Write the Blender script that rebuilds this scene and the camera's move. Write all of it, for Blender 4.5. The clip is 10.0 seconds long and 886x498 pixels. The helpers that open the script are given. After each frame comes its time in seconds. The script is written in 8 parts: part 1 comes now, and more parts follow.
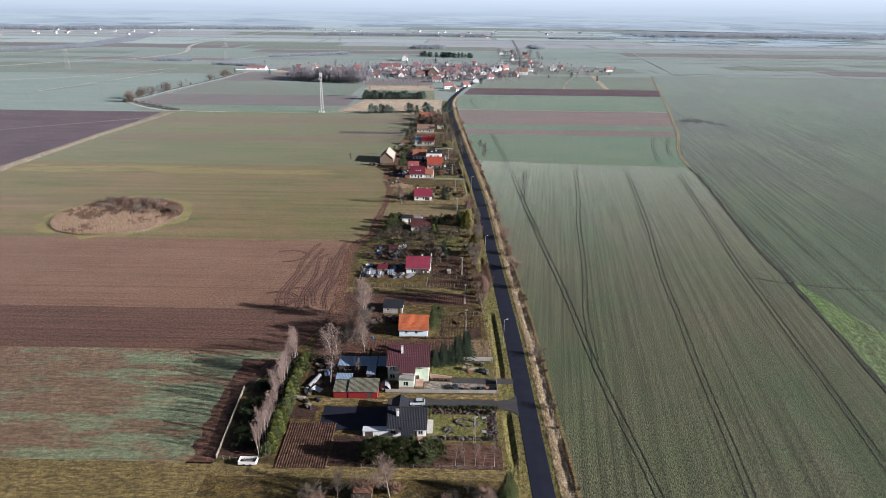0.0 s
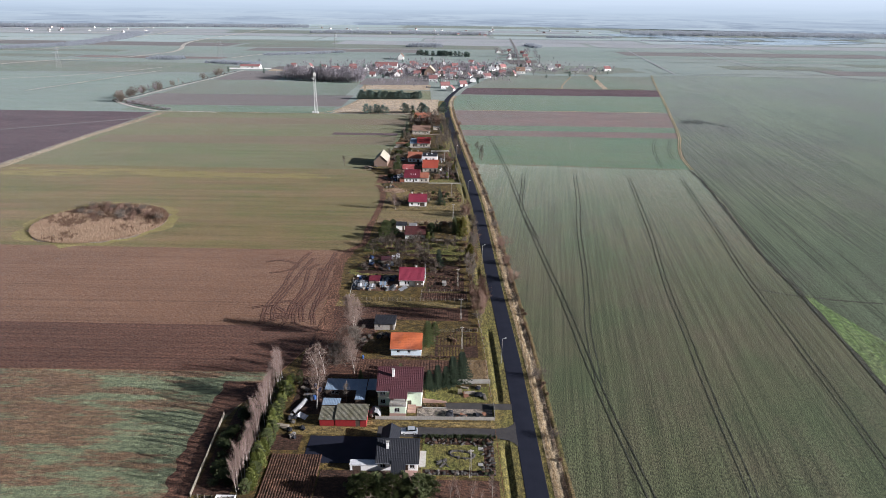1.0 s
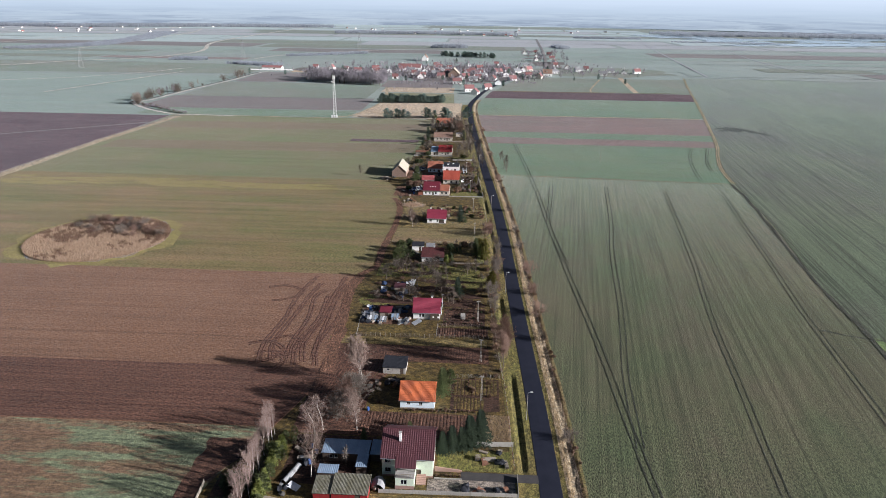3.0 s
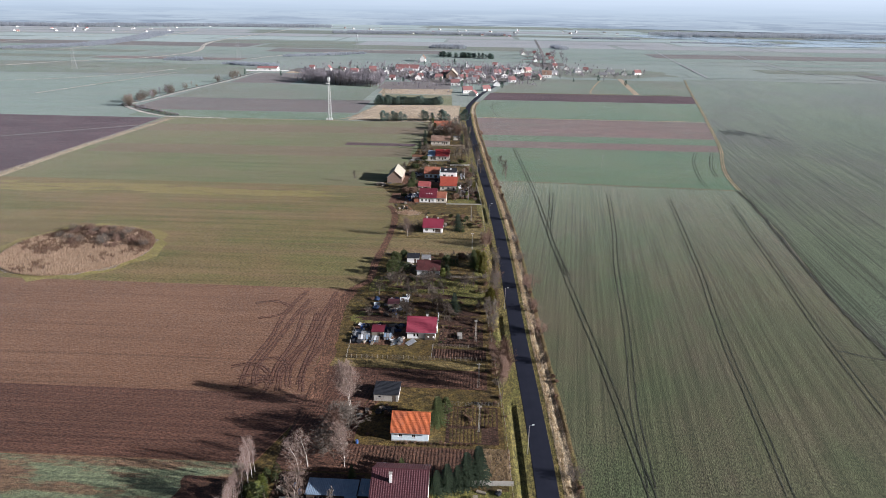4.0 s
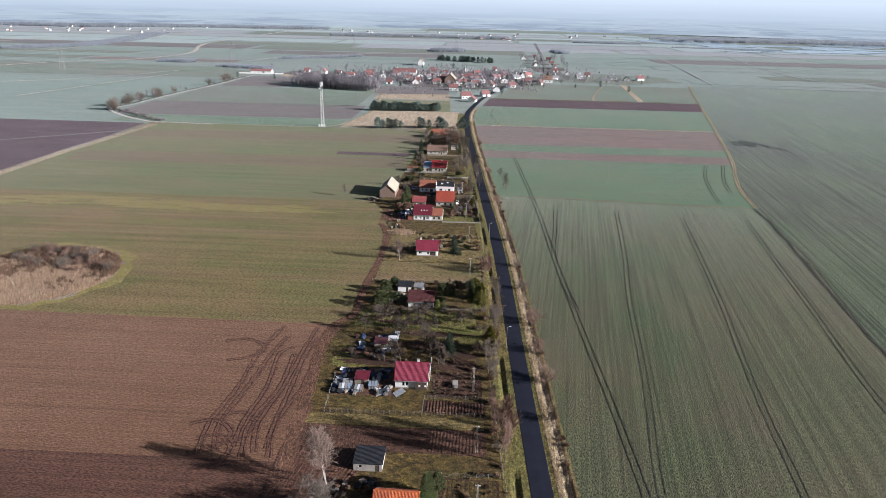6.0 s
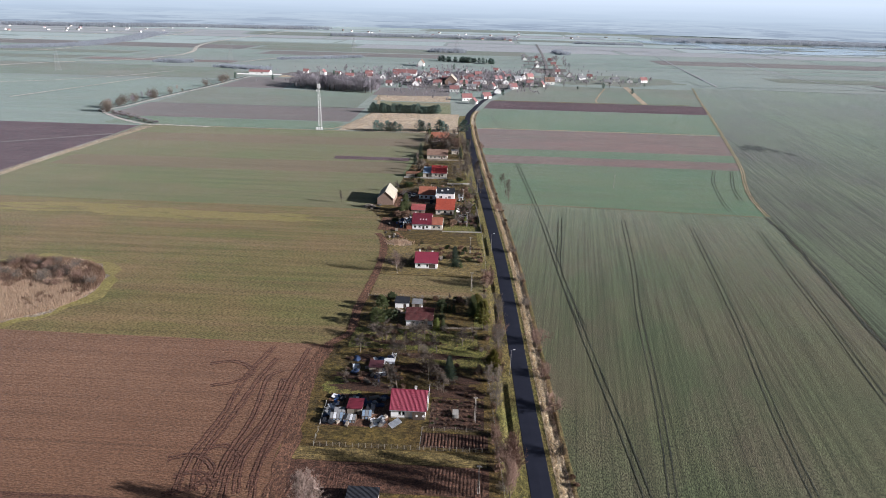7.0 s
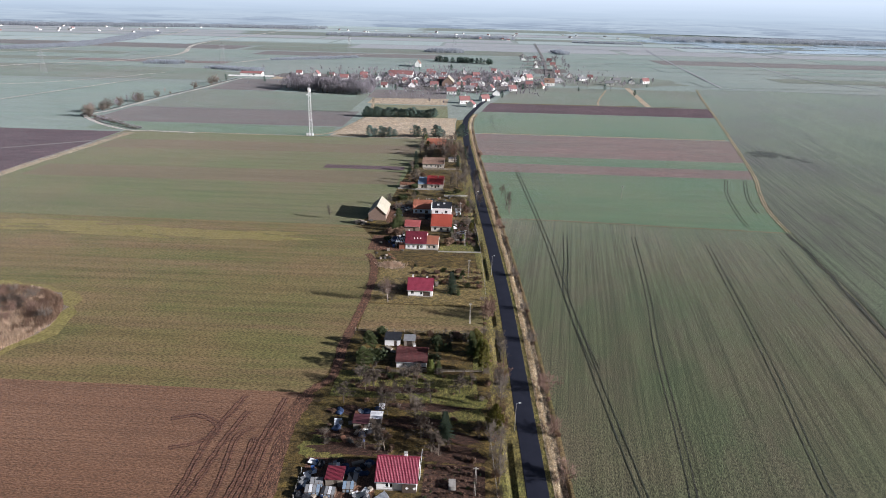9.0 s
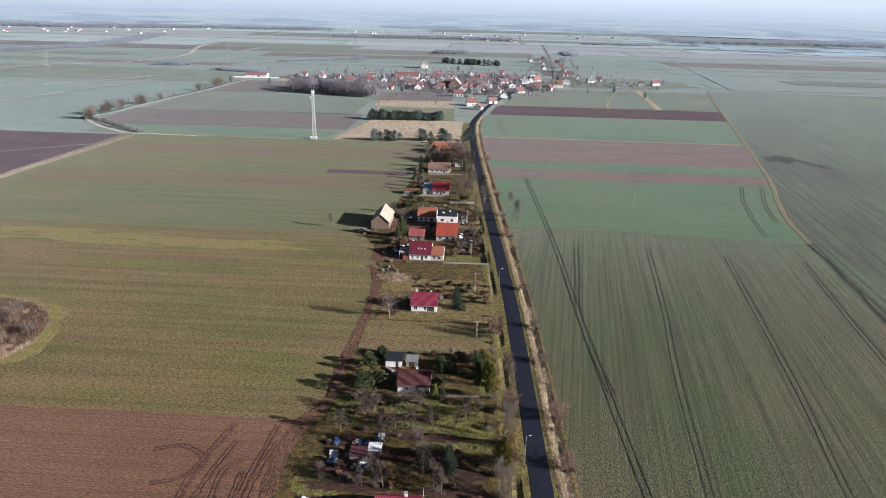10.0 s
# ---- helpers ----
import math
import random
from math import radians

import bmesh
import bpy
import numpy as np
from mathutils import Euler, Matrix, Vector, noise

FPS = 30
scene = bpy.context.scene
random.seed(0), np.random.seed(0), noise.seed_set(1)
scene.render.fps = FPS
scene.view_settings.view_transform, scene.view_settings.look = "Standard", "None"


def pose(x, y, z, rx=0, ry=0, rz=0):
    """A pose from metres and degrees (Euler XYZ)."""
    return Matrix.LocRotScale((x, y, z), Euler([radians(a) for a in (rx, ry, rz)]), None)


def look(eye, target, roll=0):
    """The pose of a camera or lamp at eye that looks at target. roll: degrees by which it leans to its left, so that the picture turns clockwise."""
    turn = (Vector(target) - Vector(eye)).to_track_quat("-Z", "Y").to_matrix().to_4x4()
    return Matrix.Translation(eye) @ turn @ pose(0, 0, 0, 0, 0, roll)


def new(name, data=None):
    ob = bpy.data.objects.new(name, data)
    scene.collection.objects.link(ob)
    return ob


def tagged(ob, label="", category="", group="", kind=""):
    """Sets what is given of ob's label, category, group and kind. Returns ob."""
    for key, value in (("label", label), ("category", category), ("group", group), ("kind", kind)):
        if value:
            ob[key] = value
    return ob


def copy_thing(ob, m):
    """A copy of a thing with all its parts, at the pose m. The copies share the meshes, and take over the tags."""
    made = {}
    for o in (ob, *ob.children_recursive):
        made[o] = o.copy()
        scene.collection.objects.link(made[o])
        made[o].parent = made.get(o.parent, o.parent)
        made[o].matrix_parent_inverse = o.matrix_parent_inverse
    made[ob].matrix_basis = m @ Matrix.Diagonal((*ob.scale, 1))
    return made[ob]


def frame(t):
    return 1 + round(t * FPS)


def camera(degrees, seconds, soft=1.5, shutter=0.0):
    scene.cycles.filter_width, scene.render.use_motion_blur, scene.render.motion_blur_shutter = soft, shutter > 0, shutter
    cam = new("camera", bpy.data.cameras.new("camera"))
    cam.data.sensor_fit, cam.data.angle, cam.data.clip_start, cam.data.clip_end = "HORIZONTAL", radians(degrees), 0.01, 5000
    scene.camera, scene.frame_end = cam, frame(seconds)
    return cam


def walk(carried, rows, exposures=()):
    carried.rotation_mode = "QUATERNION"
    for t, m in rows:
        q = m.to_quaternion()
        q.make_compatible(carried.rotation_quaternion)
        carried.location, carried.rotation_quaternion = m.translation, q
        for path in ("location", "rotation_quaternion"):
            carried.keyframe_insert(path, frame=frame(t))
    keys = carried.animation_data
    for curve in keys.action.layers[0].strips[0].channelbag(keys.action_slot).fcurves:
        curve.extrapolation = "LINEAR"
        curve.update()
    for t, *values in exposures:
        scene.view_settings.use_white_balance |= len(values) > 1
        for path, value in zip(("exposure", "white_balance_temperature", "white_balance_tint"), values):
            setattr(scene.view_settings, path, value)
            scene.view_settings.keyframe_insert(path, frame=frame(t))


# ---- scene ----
cam = camera(68.3, 10.0, 0.5)
PATH = [
    (0, (-0.025, -0.305, 101.086), (-0.061, 1.57, 100.39), 0.6),
    (0.5, (0.213, 6.174, 101.342), (0.182, 8.048, 100.644), 0.7),
    (1, (0.515, 12.658, 101.527), (0.488, 14.531, 100.826), 0.7),
    (1.5, (0.519, 19.295, 101.879), (0.474, 21.168, 101.177), 0.7),
    (2, (0.648, 26.042, 102.114), (0.56, 27.912, 101.412), 0.7),
    (2.5, (0.929, 32.956, 102.16), (0.831, 34.826, 101.458), 0.7),
    (4, (1.288, 53.597, 102.572), (1.196, 55.467, 101.87), 0.8),
    (4.5, (1.217, 60.417, 102.76), (1.126, 62.288, 102.059), 0.8),
    (5, (0.988, 67.805, 102.447), (0.9, 69.677, 101.749), 0.9),
    (5.5, (0.98, 74.813, 102.333), (0.894, 76.686, 101.637), 1.1),
    (7, (0.207, 95.976, 102.524), (0.121, 97.849, 101.83), 1.4),
    (7.5, (-0.018, 102.932, 102.689), (-0.105, 104.806, 101.994), 1.4),
    (8, (-0.09, 109.849, 102.76), (-0.176, 111.722, 102.064), 1.3),
    (8.5, (-0.22, 116.767, 102.936), (-0.303, 118.64, 102.24), 1.4),
    (9, (-0.32, 123.223, 103.209), (-0.4, 125.096, 102.512), 1.3),
    (9.5, (-0.54, 130.094, 102.968), (-0.629, 131.967, 102.272), 1.3),
    (10, (-0.539, 136.749, 102.723), (-0.639, 138.622, 102.029), 1.3),
]
walk(cam, [(t, look(eye, target, roll)) for t, eye, target, roll in PATH], [(0.0, 0.95, 5870, 15.5), (10.0, 0.95, 5870, 15.5)])

# ---- sky and sun ----
SUN_EL, SUN_AZ = radians(18.0), radians(103.5)
world = bpy.data.worlds.new("world")
scene.world = world
world.use_nodes = True
wn = world.node_tree.nodes
sky = wn.new("ShaderNodeTexSky")
sky.sky_type = "NISHITA"
sky.sun_disc = False
sky.sun_elevation, sky.sun_rotation = SUN_EL, SUN_AZ
sky.air_density, sky.dust_density, sky.ozone_density = 1.0, 2.5, 1.2
wn["Background"].inputs["Strength"].default_value = 0.027
world.node_tree.links.new(sky.outputs[0], wn["Background"].inputs["Color"])
sun_data = bpy.data.lights.new("sun", "SUN")
sun_data.energy, sun_data.angle, sun_data.color = 5.0, radians(0.6), (1.0, 0.95, 0.87)
sun = new("sun", sun_data)
to_sun = Vector((math.sin(SUN_AZ) * math.cos(SUN_EL), math.cos(SUN_AZ) * math.cos(SUN_EL), math.sin(SUN_EL)))
sun.matrix_world = look(to_sun * 300, (0, 0, 0))

# ---- materials ----
def nodes_of(name):
    m = bpy.data.materials.new(name)
    m.use_nodes = True
    nt = m.node_tree
    return m, nt, nt.nodes["Principled BSDF"]


def add(nt, kind, **inputs):
    n = nt.nodes.new(kind)
    for key, value in inputs.items():
        n.inputs[key].default_value = value
    return n


def tex_noise(nt, coord, scale, detail=4.0, rough=0.55):
    n = add(nt, "ShaderNodeTexNoise", Scale=scale, Detail=detail, Roughness=rough)
    nt.links.new(coord, n.inputs["Vector"])
    return n.outputs["Fac"]


def ramp(nt, fac, lo, hi):
    n = add(nt, "ShaderNodeMapRange")
    n.inputs["From Min"].default_value, n.inputs["From Max"].default_value = lo, hi
    nt.links.new(fac, n.inputs["Value"])
    return n.outputs["Result"]


def mix(nt, fac, a, b, mode="MIX"):
    n = nt.nodes.new("ShaderNodeMix")
    n.data_type, n.blend_type = "RGBA", mode
    if isinstance(fac, float):
        n.inputs[0].default_value = fac
    else:
        nt.links.new(fac, n.inputs[0])
    for k, v in ((6, a), (7, b)):
        if isinstance(v, tuple):
            n.inputs[k].default_value = (*v, 1)
        else:
            nt.links.new(v, n.inputs[k])
    return n.outputs[2]


def mapped(nt, coord, scale, turn=0.0):
    if turn:
        t = nt.nodes.new("ShaderNodeMapping")
        t.inputs["Rotation"].default_value = (0, 0, radians(turn))
        nt.links.new(coord, t.inputs["Vector"])
        coord = t.outputs[0]
    n = nt.nodes.new("ShaderNodeMapping")
    n.inputs["Scale"].default_value = scale
    nt.links.new(coord, n.inputs["Vector"])
    return n.outputs[0]


def bump(nt, bsdf, height, strength, dist):
    b = add(nt, "ShaderNodeBump", Strength=strength, Distance=dist)
    nt.links.new(height, b.inputs["Height"])
    nt.links.new(b.outputs[0], bsdf.inputs["Normal"])


def field_mat(name, a, b, c, row_turn=0.0, rows=0.35, row_len=0.02, row_wid=1.1, patch=0.012, clod=1.6, relief=0.25, sheen=0.25, tint=(0.74, 0.9, 1.0), fuzz=0.13, sprout=None, grain=1.0, lines=0.0):
    """Soil or crop: two tones in broad patches, a third in streaks along the drilling rows, and fine clods."""
    m, nt, bs = nodes_of(name)
    co = nt.nodes.new("ShaderNodeTexCoord").outputs["Object"]
    a, b, c = (tuple(v * 0.8 for v in k) for k in (a, b, c))
    broad = ramp(nt, tex_noise(nt, co, patch, 5.0, 0.6), 0.36, 0.64)
    col = mix(nt, broad, a, b)
    along = mapped(nt, co, (row_wid, row_len, 1.0), row_turn)
    streak = ramp(nt, tex_noise(nt, along, 1.0, 4.0, 0.65), 0.42, 0.68)
    k = nt.nodes.new("ShaderNodeMath")
    k.operation = "MULTIPLY"
    k.inputs[1].default_value = rows
    nt.links.new(streak, k.inputs[0])
    col = mix(nt, k.outputs[0], col, c)
    if sprout:
        tone, west, east = sprout
        sep = nt.nodes.new("ShaderNodeSeparateXYZ")
        nt.links.new(co, sep.inputs[0])
        blot = tex_noise(nt, mapped(nt, co, (0.035, 0.16, 1.0)), 1.0, 6.0, 0.72)
        more = add(nt, "ShaderNodeMapRange")
        for key, value in (("From Min", west), ("From Max", east), ("To Min", -0.05), ("To Max", 0.09)):
            more.inputs[key].default_value = value
        nt.links.new(sep.outputs["X"], more.inputs["Value"])
        total = nt.nodes.new("ShaderNodeMath")
        total.operation = "ADD"
        nt.links.new(blot, total.inputs[0])
        nt.links.new(more.outputs[0], total.inputs[1])
        col = mix(nt, ramp(nt, total.outputs[0], 0.52, 0.6), col, tone)
    wide = mapped(nt, co, (row_wid * 0.12, row_len * 0.3, 1.0), row_turn)
    band = ramp(nt, tex_noise(nt, wide, 1.0, 3.0, 0.6), 0.35, 0.65)
    col = mix(nt, ramp(nt, band, -1.2, 3.4), col, (1, 1, 1), "SOFT_LIGHT")
    near = mapped(nt, co, (row_wid * 3.3, row_len * 4.0, 1.0), row_turn)
    col = mix(nt, min(1.0, 0.6 * grain), col, mix(nt, ramp(nt, tex_noise(nt, near, 1.0, 4.0, 0.7), 0.38, 0.62), (0.45,) * 3, (1.5,) * 3), "MULTIPLY")
    fine = tex_noise(nt, co, clod * 2.2, 9.0, 0.8)
    shade = mix(nt, ramp(nt, fine, 0.4, 0.6), (0.3, 0.3, 0.3), (1.7, 1.7, 1.7))
    col = mix(nt, min(1.0, 0.8 * grain), col, shade, "MULTIPLY")
    lump = tex_noise(nt, mapped(nt, co, (1.0, 0.6, 1.0), row_turn), clod * 0.9, 3.0, 0.7)
    col = mix(nt, min(1.0, 0.9 * grain), col, mix(nt, ramp(nt, lump, 0.36, 0.64), (0.48, 0.5, 0.54), (1.52, 1.5, 1.46)), "MULTIPLY")
    if lines:
        wave = add(nt, "ShaderNodeTexWave", Scale=0.314 / lines, Distortion=1.2, Detail=3.0)
        wave.inputs["Detail Scale"].default_value = 0.6
        nt.links.new(mapped(nt, co, (1.0, 0.05, 1.0), row_turn), wave.inputs["Vector"])
        col = mix(nt, 0.62, col, mix(nt, ramp(nt, wave.outputs["Fac"], 0.0, 0.45), (0.45,) * 3, (1.06,) * 3), "MULTIPLY")
    both = nt.nodes.new("ShaderNodeMath")
    both.operation = "ADD"
    nt.links.new(fine, both.inputs[0])
    nt.links.new(lump, both.inputs[1])
    height = both.outputs[0]
    nt.links.new(col, bs.inputs["Base Color"])
    bs.inputs["Roughness"].default_value = 0.85
    bs.inputs["Specular IOR Level"].default_value = 0.3
    # the tinted sheen whitens low view angles in place of real haze
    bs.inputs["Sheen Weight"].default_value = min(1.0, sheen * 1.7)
    bs.inputs["Sheen Roughness"].default_value = fuzz
    bs.inputs["Sheen Tint"].default_value = (*tint, 1)
    bump(nt, bs, height, min(1.0, relief * 2.0), 0.3)
    return m


def crop_mat(name, green, pale, soil, turn=8.0, gap=0.75, bare=0.5, speck=1.0, rows=0.5, lines=0.6, sheen=0.5, tint=(0.78, 0.98, 0.9), fuzz=0.17, patch=0.011, relief=0.5, size=1.9, streaks=(0.034, 0.013)):
    """Drilled land: two tones in broad patches, bare soil in streaks, fine drill rows, thin dark wheel lines and clods."""
    m, nt, bs = nodes_of(name)
    co = nt.nodes.new("ShaderNodeTexCoord").outputs["Object"]
    col = mix(nt, ramp(nt, tex_noise(nt, co, patch, 5.0, 0.62), 0.38, 0.62), green, pale)
    streak = ramp(nt, tex_noise(nt, mapped(nt, co, (*streaks, 1.0), turn), 1.0, 8.0, 0.74), 0.44, 0.68)
    k = nt.nodes.new("ShaderNodeMath")
    k.operation = "MULTIPLY"
    k.inputs[1].default_value = bare
    nt.links.new(streak, k.inputs[0])
    col = mix(nt, k.outputs[0], col, soil)
    if rows:
        drill = tex_noise(nt, mapped(nt, co, (0.62 / gap, 0.011, 1.0), turn), 1.0, 1.0, 0.5)
        col = mix(nt, rows, col, mix(nt, ramp(nt, drill, 0.36, 0.6), (0.42,) * 3, (1.42,) * 3), "MULTIPLY")
    if lines:
        thin = tex_noise(nt, mapped(nt, co, (0.3, 0.0016, 1.0), turn), 1.0, 3.0, 0.6)
        off = nt.nodes.new("ShaderNodeMath")
        off.operation = "SUBTRACT"
        off.inputs[1].default_value = 0.5
        nt.links.new(thin, off.inputs[0])
        side = nt.nodes.new("ShaderNodeMath")
        side.operation = "ABSOLUTE"
        nt.links.new(off.outputs[0], side.inputs[0])
        col = mix(nt, lines, col, mix(nt, ramp(nt, side.outputs[0], 0.003, 0.026), (0.3,) * 3, (1.06,) * 3), "MULTIPLY")
    clods = tex_noise(nt, mapped(nt, co, (1.25, 0.5, 1.0), turn), size, 3.0, 0.62)
    col = mix(nt, min(1.0, speck), col, mix(nt, ramp(nt, clods, 0.37, 0.63), (0.3,) * 3, (1.72,) * 3), "MULTIPLY")
    nt.links.new(col, bs.inputs["Base Color"])
    bs.inputs["Roughness"].default_value = 0.85
    bs.inputs["Specular IOR Level"].default_value = 0.25
    # sheen here imitates the whitening of land by distant air
    bs.inputs["Sheen Weight"].default_value = sheen
    bs.inputs["Sheen Roughness"].default_value = fuzz
    bs.inputs["Sheen Tint"].default_value = (*tint, 1)
    bump(nt, bs, clods, relief, 0.3)
    return m


def plain_mat(name, a, b, scale=1.5, rough=0.8, metal=0.0, fine=14.0, relief=0.15, dist=0.03, spec=0.4, dirt=None, vary=0.0, sheen=0.0):
    """A worn surface: two tones in blotches, fine grain, an optional dirt tone, an optional tone from object to object."""
    m, nt, bs = nodes_of(name)
    co = nt.nodes.new("ShaderNodeTexCoord").outputs["Object"]
    col = mix(nt, ramp(nt, tex_noise(nt, co, scale, 4.0, 0.6), 0.35, 0.65), a, b)
    grain = tex_noise(nt, co, fine, 5.0, 0.7)
    col = mix(nt, 0.5, col, mix(nt, ramp(nt, grain, 0.3, 0.7), (0.65,) * 3, (1.25,) * 3), "MULTIPLY")
    if dirt:
        col = mix(nt, ramp(nt, tex_noise(nt, mapped(nt, co, (1, 1, 0.35)), scale * 2.3, 6.0, 0.7), 0.55, 0.75), col, dirt)
    if vary:
        info = nt.nodes.new("ShaderNodeObjectInfo")
        h = add(nt, "ShaderNodeHueSaturation")
        nt.links.new(ramp(nt, info.outputs["Random"], 0, 1), h.inputs["Value"])
        mr = h.inputs["Value"].links[0].from_node
        mr.inputs["To Min"].default_value, mr.inputs["To Max"].default_value = 1 - vary, 1 + vary
        nt.links.new(col, h.inputs["Color"])
        col = h.outputs[0]
    nt.links.new(col, bs.inputs["Base Color"])
    bs.inputs["Roughness"].default_value = rough
    bs.inputs["Metallic"].default_value = metal
    bs.inputs["Specular IOR Level"].default_value = spec
    bs.inputs["Sheen Weight"].default_value = sheen
    bs.inputs["Sheen Roughness"].default_value = 0.45
    bump(nt, bs, grain, relief, dist)
    return m


def leaf_mat(name, a, b, rough=0.6, through_light=0.25):
    """Leaves, needles or dry blades, toned from blade to blade."""
    m, nt, bs = nodes_of(name)
    g = nt.nodes.new("ShaderNodeNewGeometry").outputs["Random Per Island"]
    co = nt.nodes.new("ShaderNodeTexCoord").outputs["Object"]
    clump = ramp(nt, tex_noise(nt, co, 0.6, 3.0, 0.6), 0.35, 0.65)
    col = mix(nt, clump, a, b)
    col = mix(nt, 0.6, col, mix(nt, g, (0.6,) * 3, (1.4,) * 3), "MULTIPLY")
    nt.links.new(col, bs.inputs["Base Color"])
    bs.inputs["Roughness"].default_value = rough
    bs.inputs["Specular IOR Level"].default_value = 0.25
    if through_light:
        tr = nt.nodes.new("ShaderNodeBsdfTranslucent")
        nt.links.new(col, tr.inputs["Color"])
        ms = nt.nodes.new("ShaderNodeMixShader")
        ms.inputs[0].default_value = through_light
        nt.links.new(bs.outputs[0], ms.inputs[1])
        nt.links.new(tr.outputs[0], ms.inputs[2])
        nt.links.new(ms.outputs[0], nt.nodes["Material Output"].inputs["Surface"])
    return m


M = {}
M["verge"] = field_mat("verge_grass", (0.112, 0.108, 0.028), (0.16, 0.12, 0.04), (0.1, 0.078, 0.027), 0, 0.35, 0.12, 0.5, 0.05, 1.2, 0.4, 0.05)
M["meadow"] = crop_mat("meadow_grass", (0.1257, 0.1215, 0.0414), (0.17, 0.1274, 0.054), (0.2163, 0.1372, 0.0765), 90, 1.8, 0.8, 0.68, 0.2, 0.0, 0.28, (0.95, 0.94, 0.85), 0.18, 0.022, 0.5, 2.1, (0.07, 0.006))
M["lawn"] = field_mat("lawn_grass", (0.105, 0.11, 0.025), (0.135, 0.117, 0.034), (0.1, 0.078, 0.028), 0, 0.4, 0.2, 0.3, 0.12, 1.6, 0.3, 0.05)
M["garden"] = field_mat("garden_grass", (0.0756, 0.05684, 0.01408), (0.105, 0.06958, 0.01936), (0.0462, 0.02646, 0.01232), 90, 0.65, 0.1, 0.16, 0.07, 0.7, 0.5, 0.03)
M["strip"] = field_mat("strip_grass", (0.136, 0.102, 0.0346), (0.179, 0.129, 0.0481), (0.0989, 0.0725, 0.0308), 90, 0.5, 0.05, 0.5, 0.05, 1.2, 0.4, 0.05)
M["plough"] = crop_mat("ploughed_soil", (0.1541, 0.07925, 0.04568), (0.1901, 0.09956, 0.05668), (0.2054, 0.1124, 0.06599), 90, 0.8, 0.6, 0.45, 0.16, 0.2, 0.08, (1, 0.95, 0.9), 0.3, 0.014, 0.9, 2.2)
M["dark_plough"] = field_mat("dark_ploughed_soil", (0.0865, 0.054, 0.0617), (0.108, 0.068, 0.076), (0.13, 0.085, 0.0902), 90, 0.4, 0.01, 0.3, 0.018, 0.9, 0.6, 0.04, grain=0.7)
# damp soil, taken darker still to make up for missing tree shadow
M["dusk_plough"] = crop_mat("damp_ploughed_soil", (0.08956, 0.04303, 0.02911), (0.1128, 0.05359, 0.03541), (0.1343, 0.0682, 0.04406), 90, 0.8, 0.5, 0.6, 0.3, 0.2, 0.05, (1, 0.95, 0.9), 0.3, 0.02, 0.9, 2.2)
# garden soil; its dark tone also serves sheets that paint shade
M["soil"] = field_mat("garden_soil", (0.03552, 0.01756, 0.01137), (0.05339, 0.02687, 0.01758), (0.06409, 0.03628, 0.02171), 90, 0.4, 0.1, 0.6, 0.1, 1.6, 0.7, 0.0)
# bed soil, its brown lowered to hold some garden shade
M["bed_soil"] = field_mat("ridged_bed_soil", (0.06809, 0.03337, 0.02183), (0.08652, 0.04338, 0.02749), (0.09572, 0.05005, 0.03234), 90, 0.3, 0.05, 0.3, 0.1, 1.2, 0.7, 0.0)
M["mixed"] = field_mat("soil_with_seedlings", (0.1509, 0.09102, 0.05452), (0.173, 0.1069, 0.06298), (0.1509, 0.1168, 0.06204), 90, 0.4, 0.02, 0.3, 0.022, 1.0, 0.5, 0.05, sprout=((0.122, 0.142, 0.08), -150.0, -72.0), grain=0.7)
M["wheat"] = crop_mat("winter_wheat", (0.07106, 0.0886, 0.043), (0.09614, 0.09375, 0.05), (0.117, 0.08551, 0.062), 8, 0.7, 0.6, 1.0, 0.3, 0.42, 1.0, (0.83, 1.0, 0.9), 0.2, size=2.9)
M["wheat_green"] = crop_mat("green_winter_wheat", (0.09215, 0.155, 0.0817), (0.1212, 0.165, 0.08858), (0.1406, 0.145, 0.086), 90, 1.6, 0.5, 0.6, 0.15, 0.0, 0.45, (0.78, 0.92, 1.0), 0.18)
M["wheat_grey"] = crop_mat("grey_green_crop", (0.086, 0.11, 0.065), (0.112, 0.132, 0.078), (0.086, 0.07, 0.068), 6, 1.3, 0.8, 1.0, 0.3, 0.65, 0.55, (0.8, 0.97, 0.98), 0.18, 0.006, size=1.9, streaks=(0.009, 0.005))
M["bright"] = field_mat("bright_green_crop", (0.105, 0.171, 0.048), (0.116, 0.147, 0.062), (0.126, 0.139, 0.075), 12, 0.5, 0.006, 0.4, 0.03, 0.9, 0.3, 0.25)
M["olive"] = crop_mat("sparse_green_crop", (0.1175, 0.1448, 0.0588), (0.1532, 0.1428, 0.07154), (0.1645, 0.1377, 0.0833), 90, 2.4, 0.7, 0.45, 0.15, 0.0, 0.32, (0.95, 0.95, 0.88), 0.18, streaks=(0.03, 0.004))
# far crops and soils: some haze blue is mixed into the base colours
M["olive_far"] = field_mat("hazed_green_crop", (0.1342, 0.1841, 0.1216), (0.1677, 0.1739, 0.1248), (0.1677, 0.159, 0.1232), 90, 0.5, 0.004, 0.08, 0.008, 0.6, 0.35, 0.13, tint=(0.76, 0.86, 1.0), fuzz=0.18, grain=0.3)
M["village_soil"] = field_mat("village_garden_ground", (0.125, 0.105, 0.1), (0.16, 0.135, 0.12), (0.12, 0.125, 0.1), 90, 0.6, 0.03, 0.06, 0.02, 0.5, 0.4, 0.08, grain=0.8)
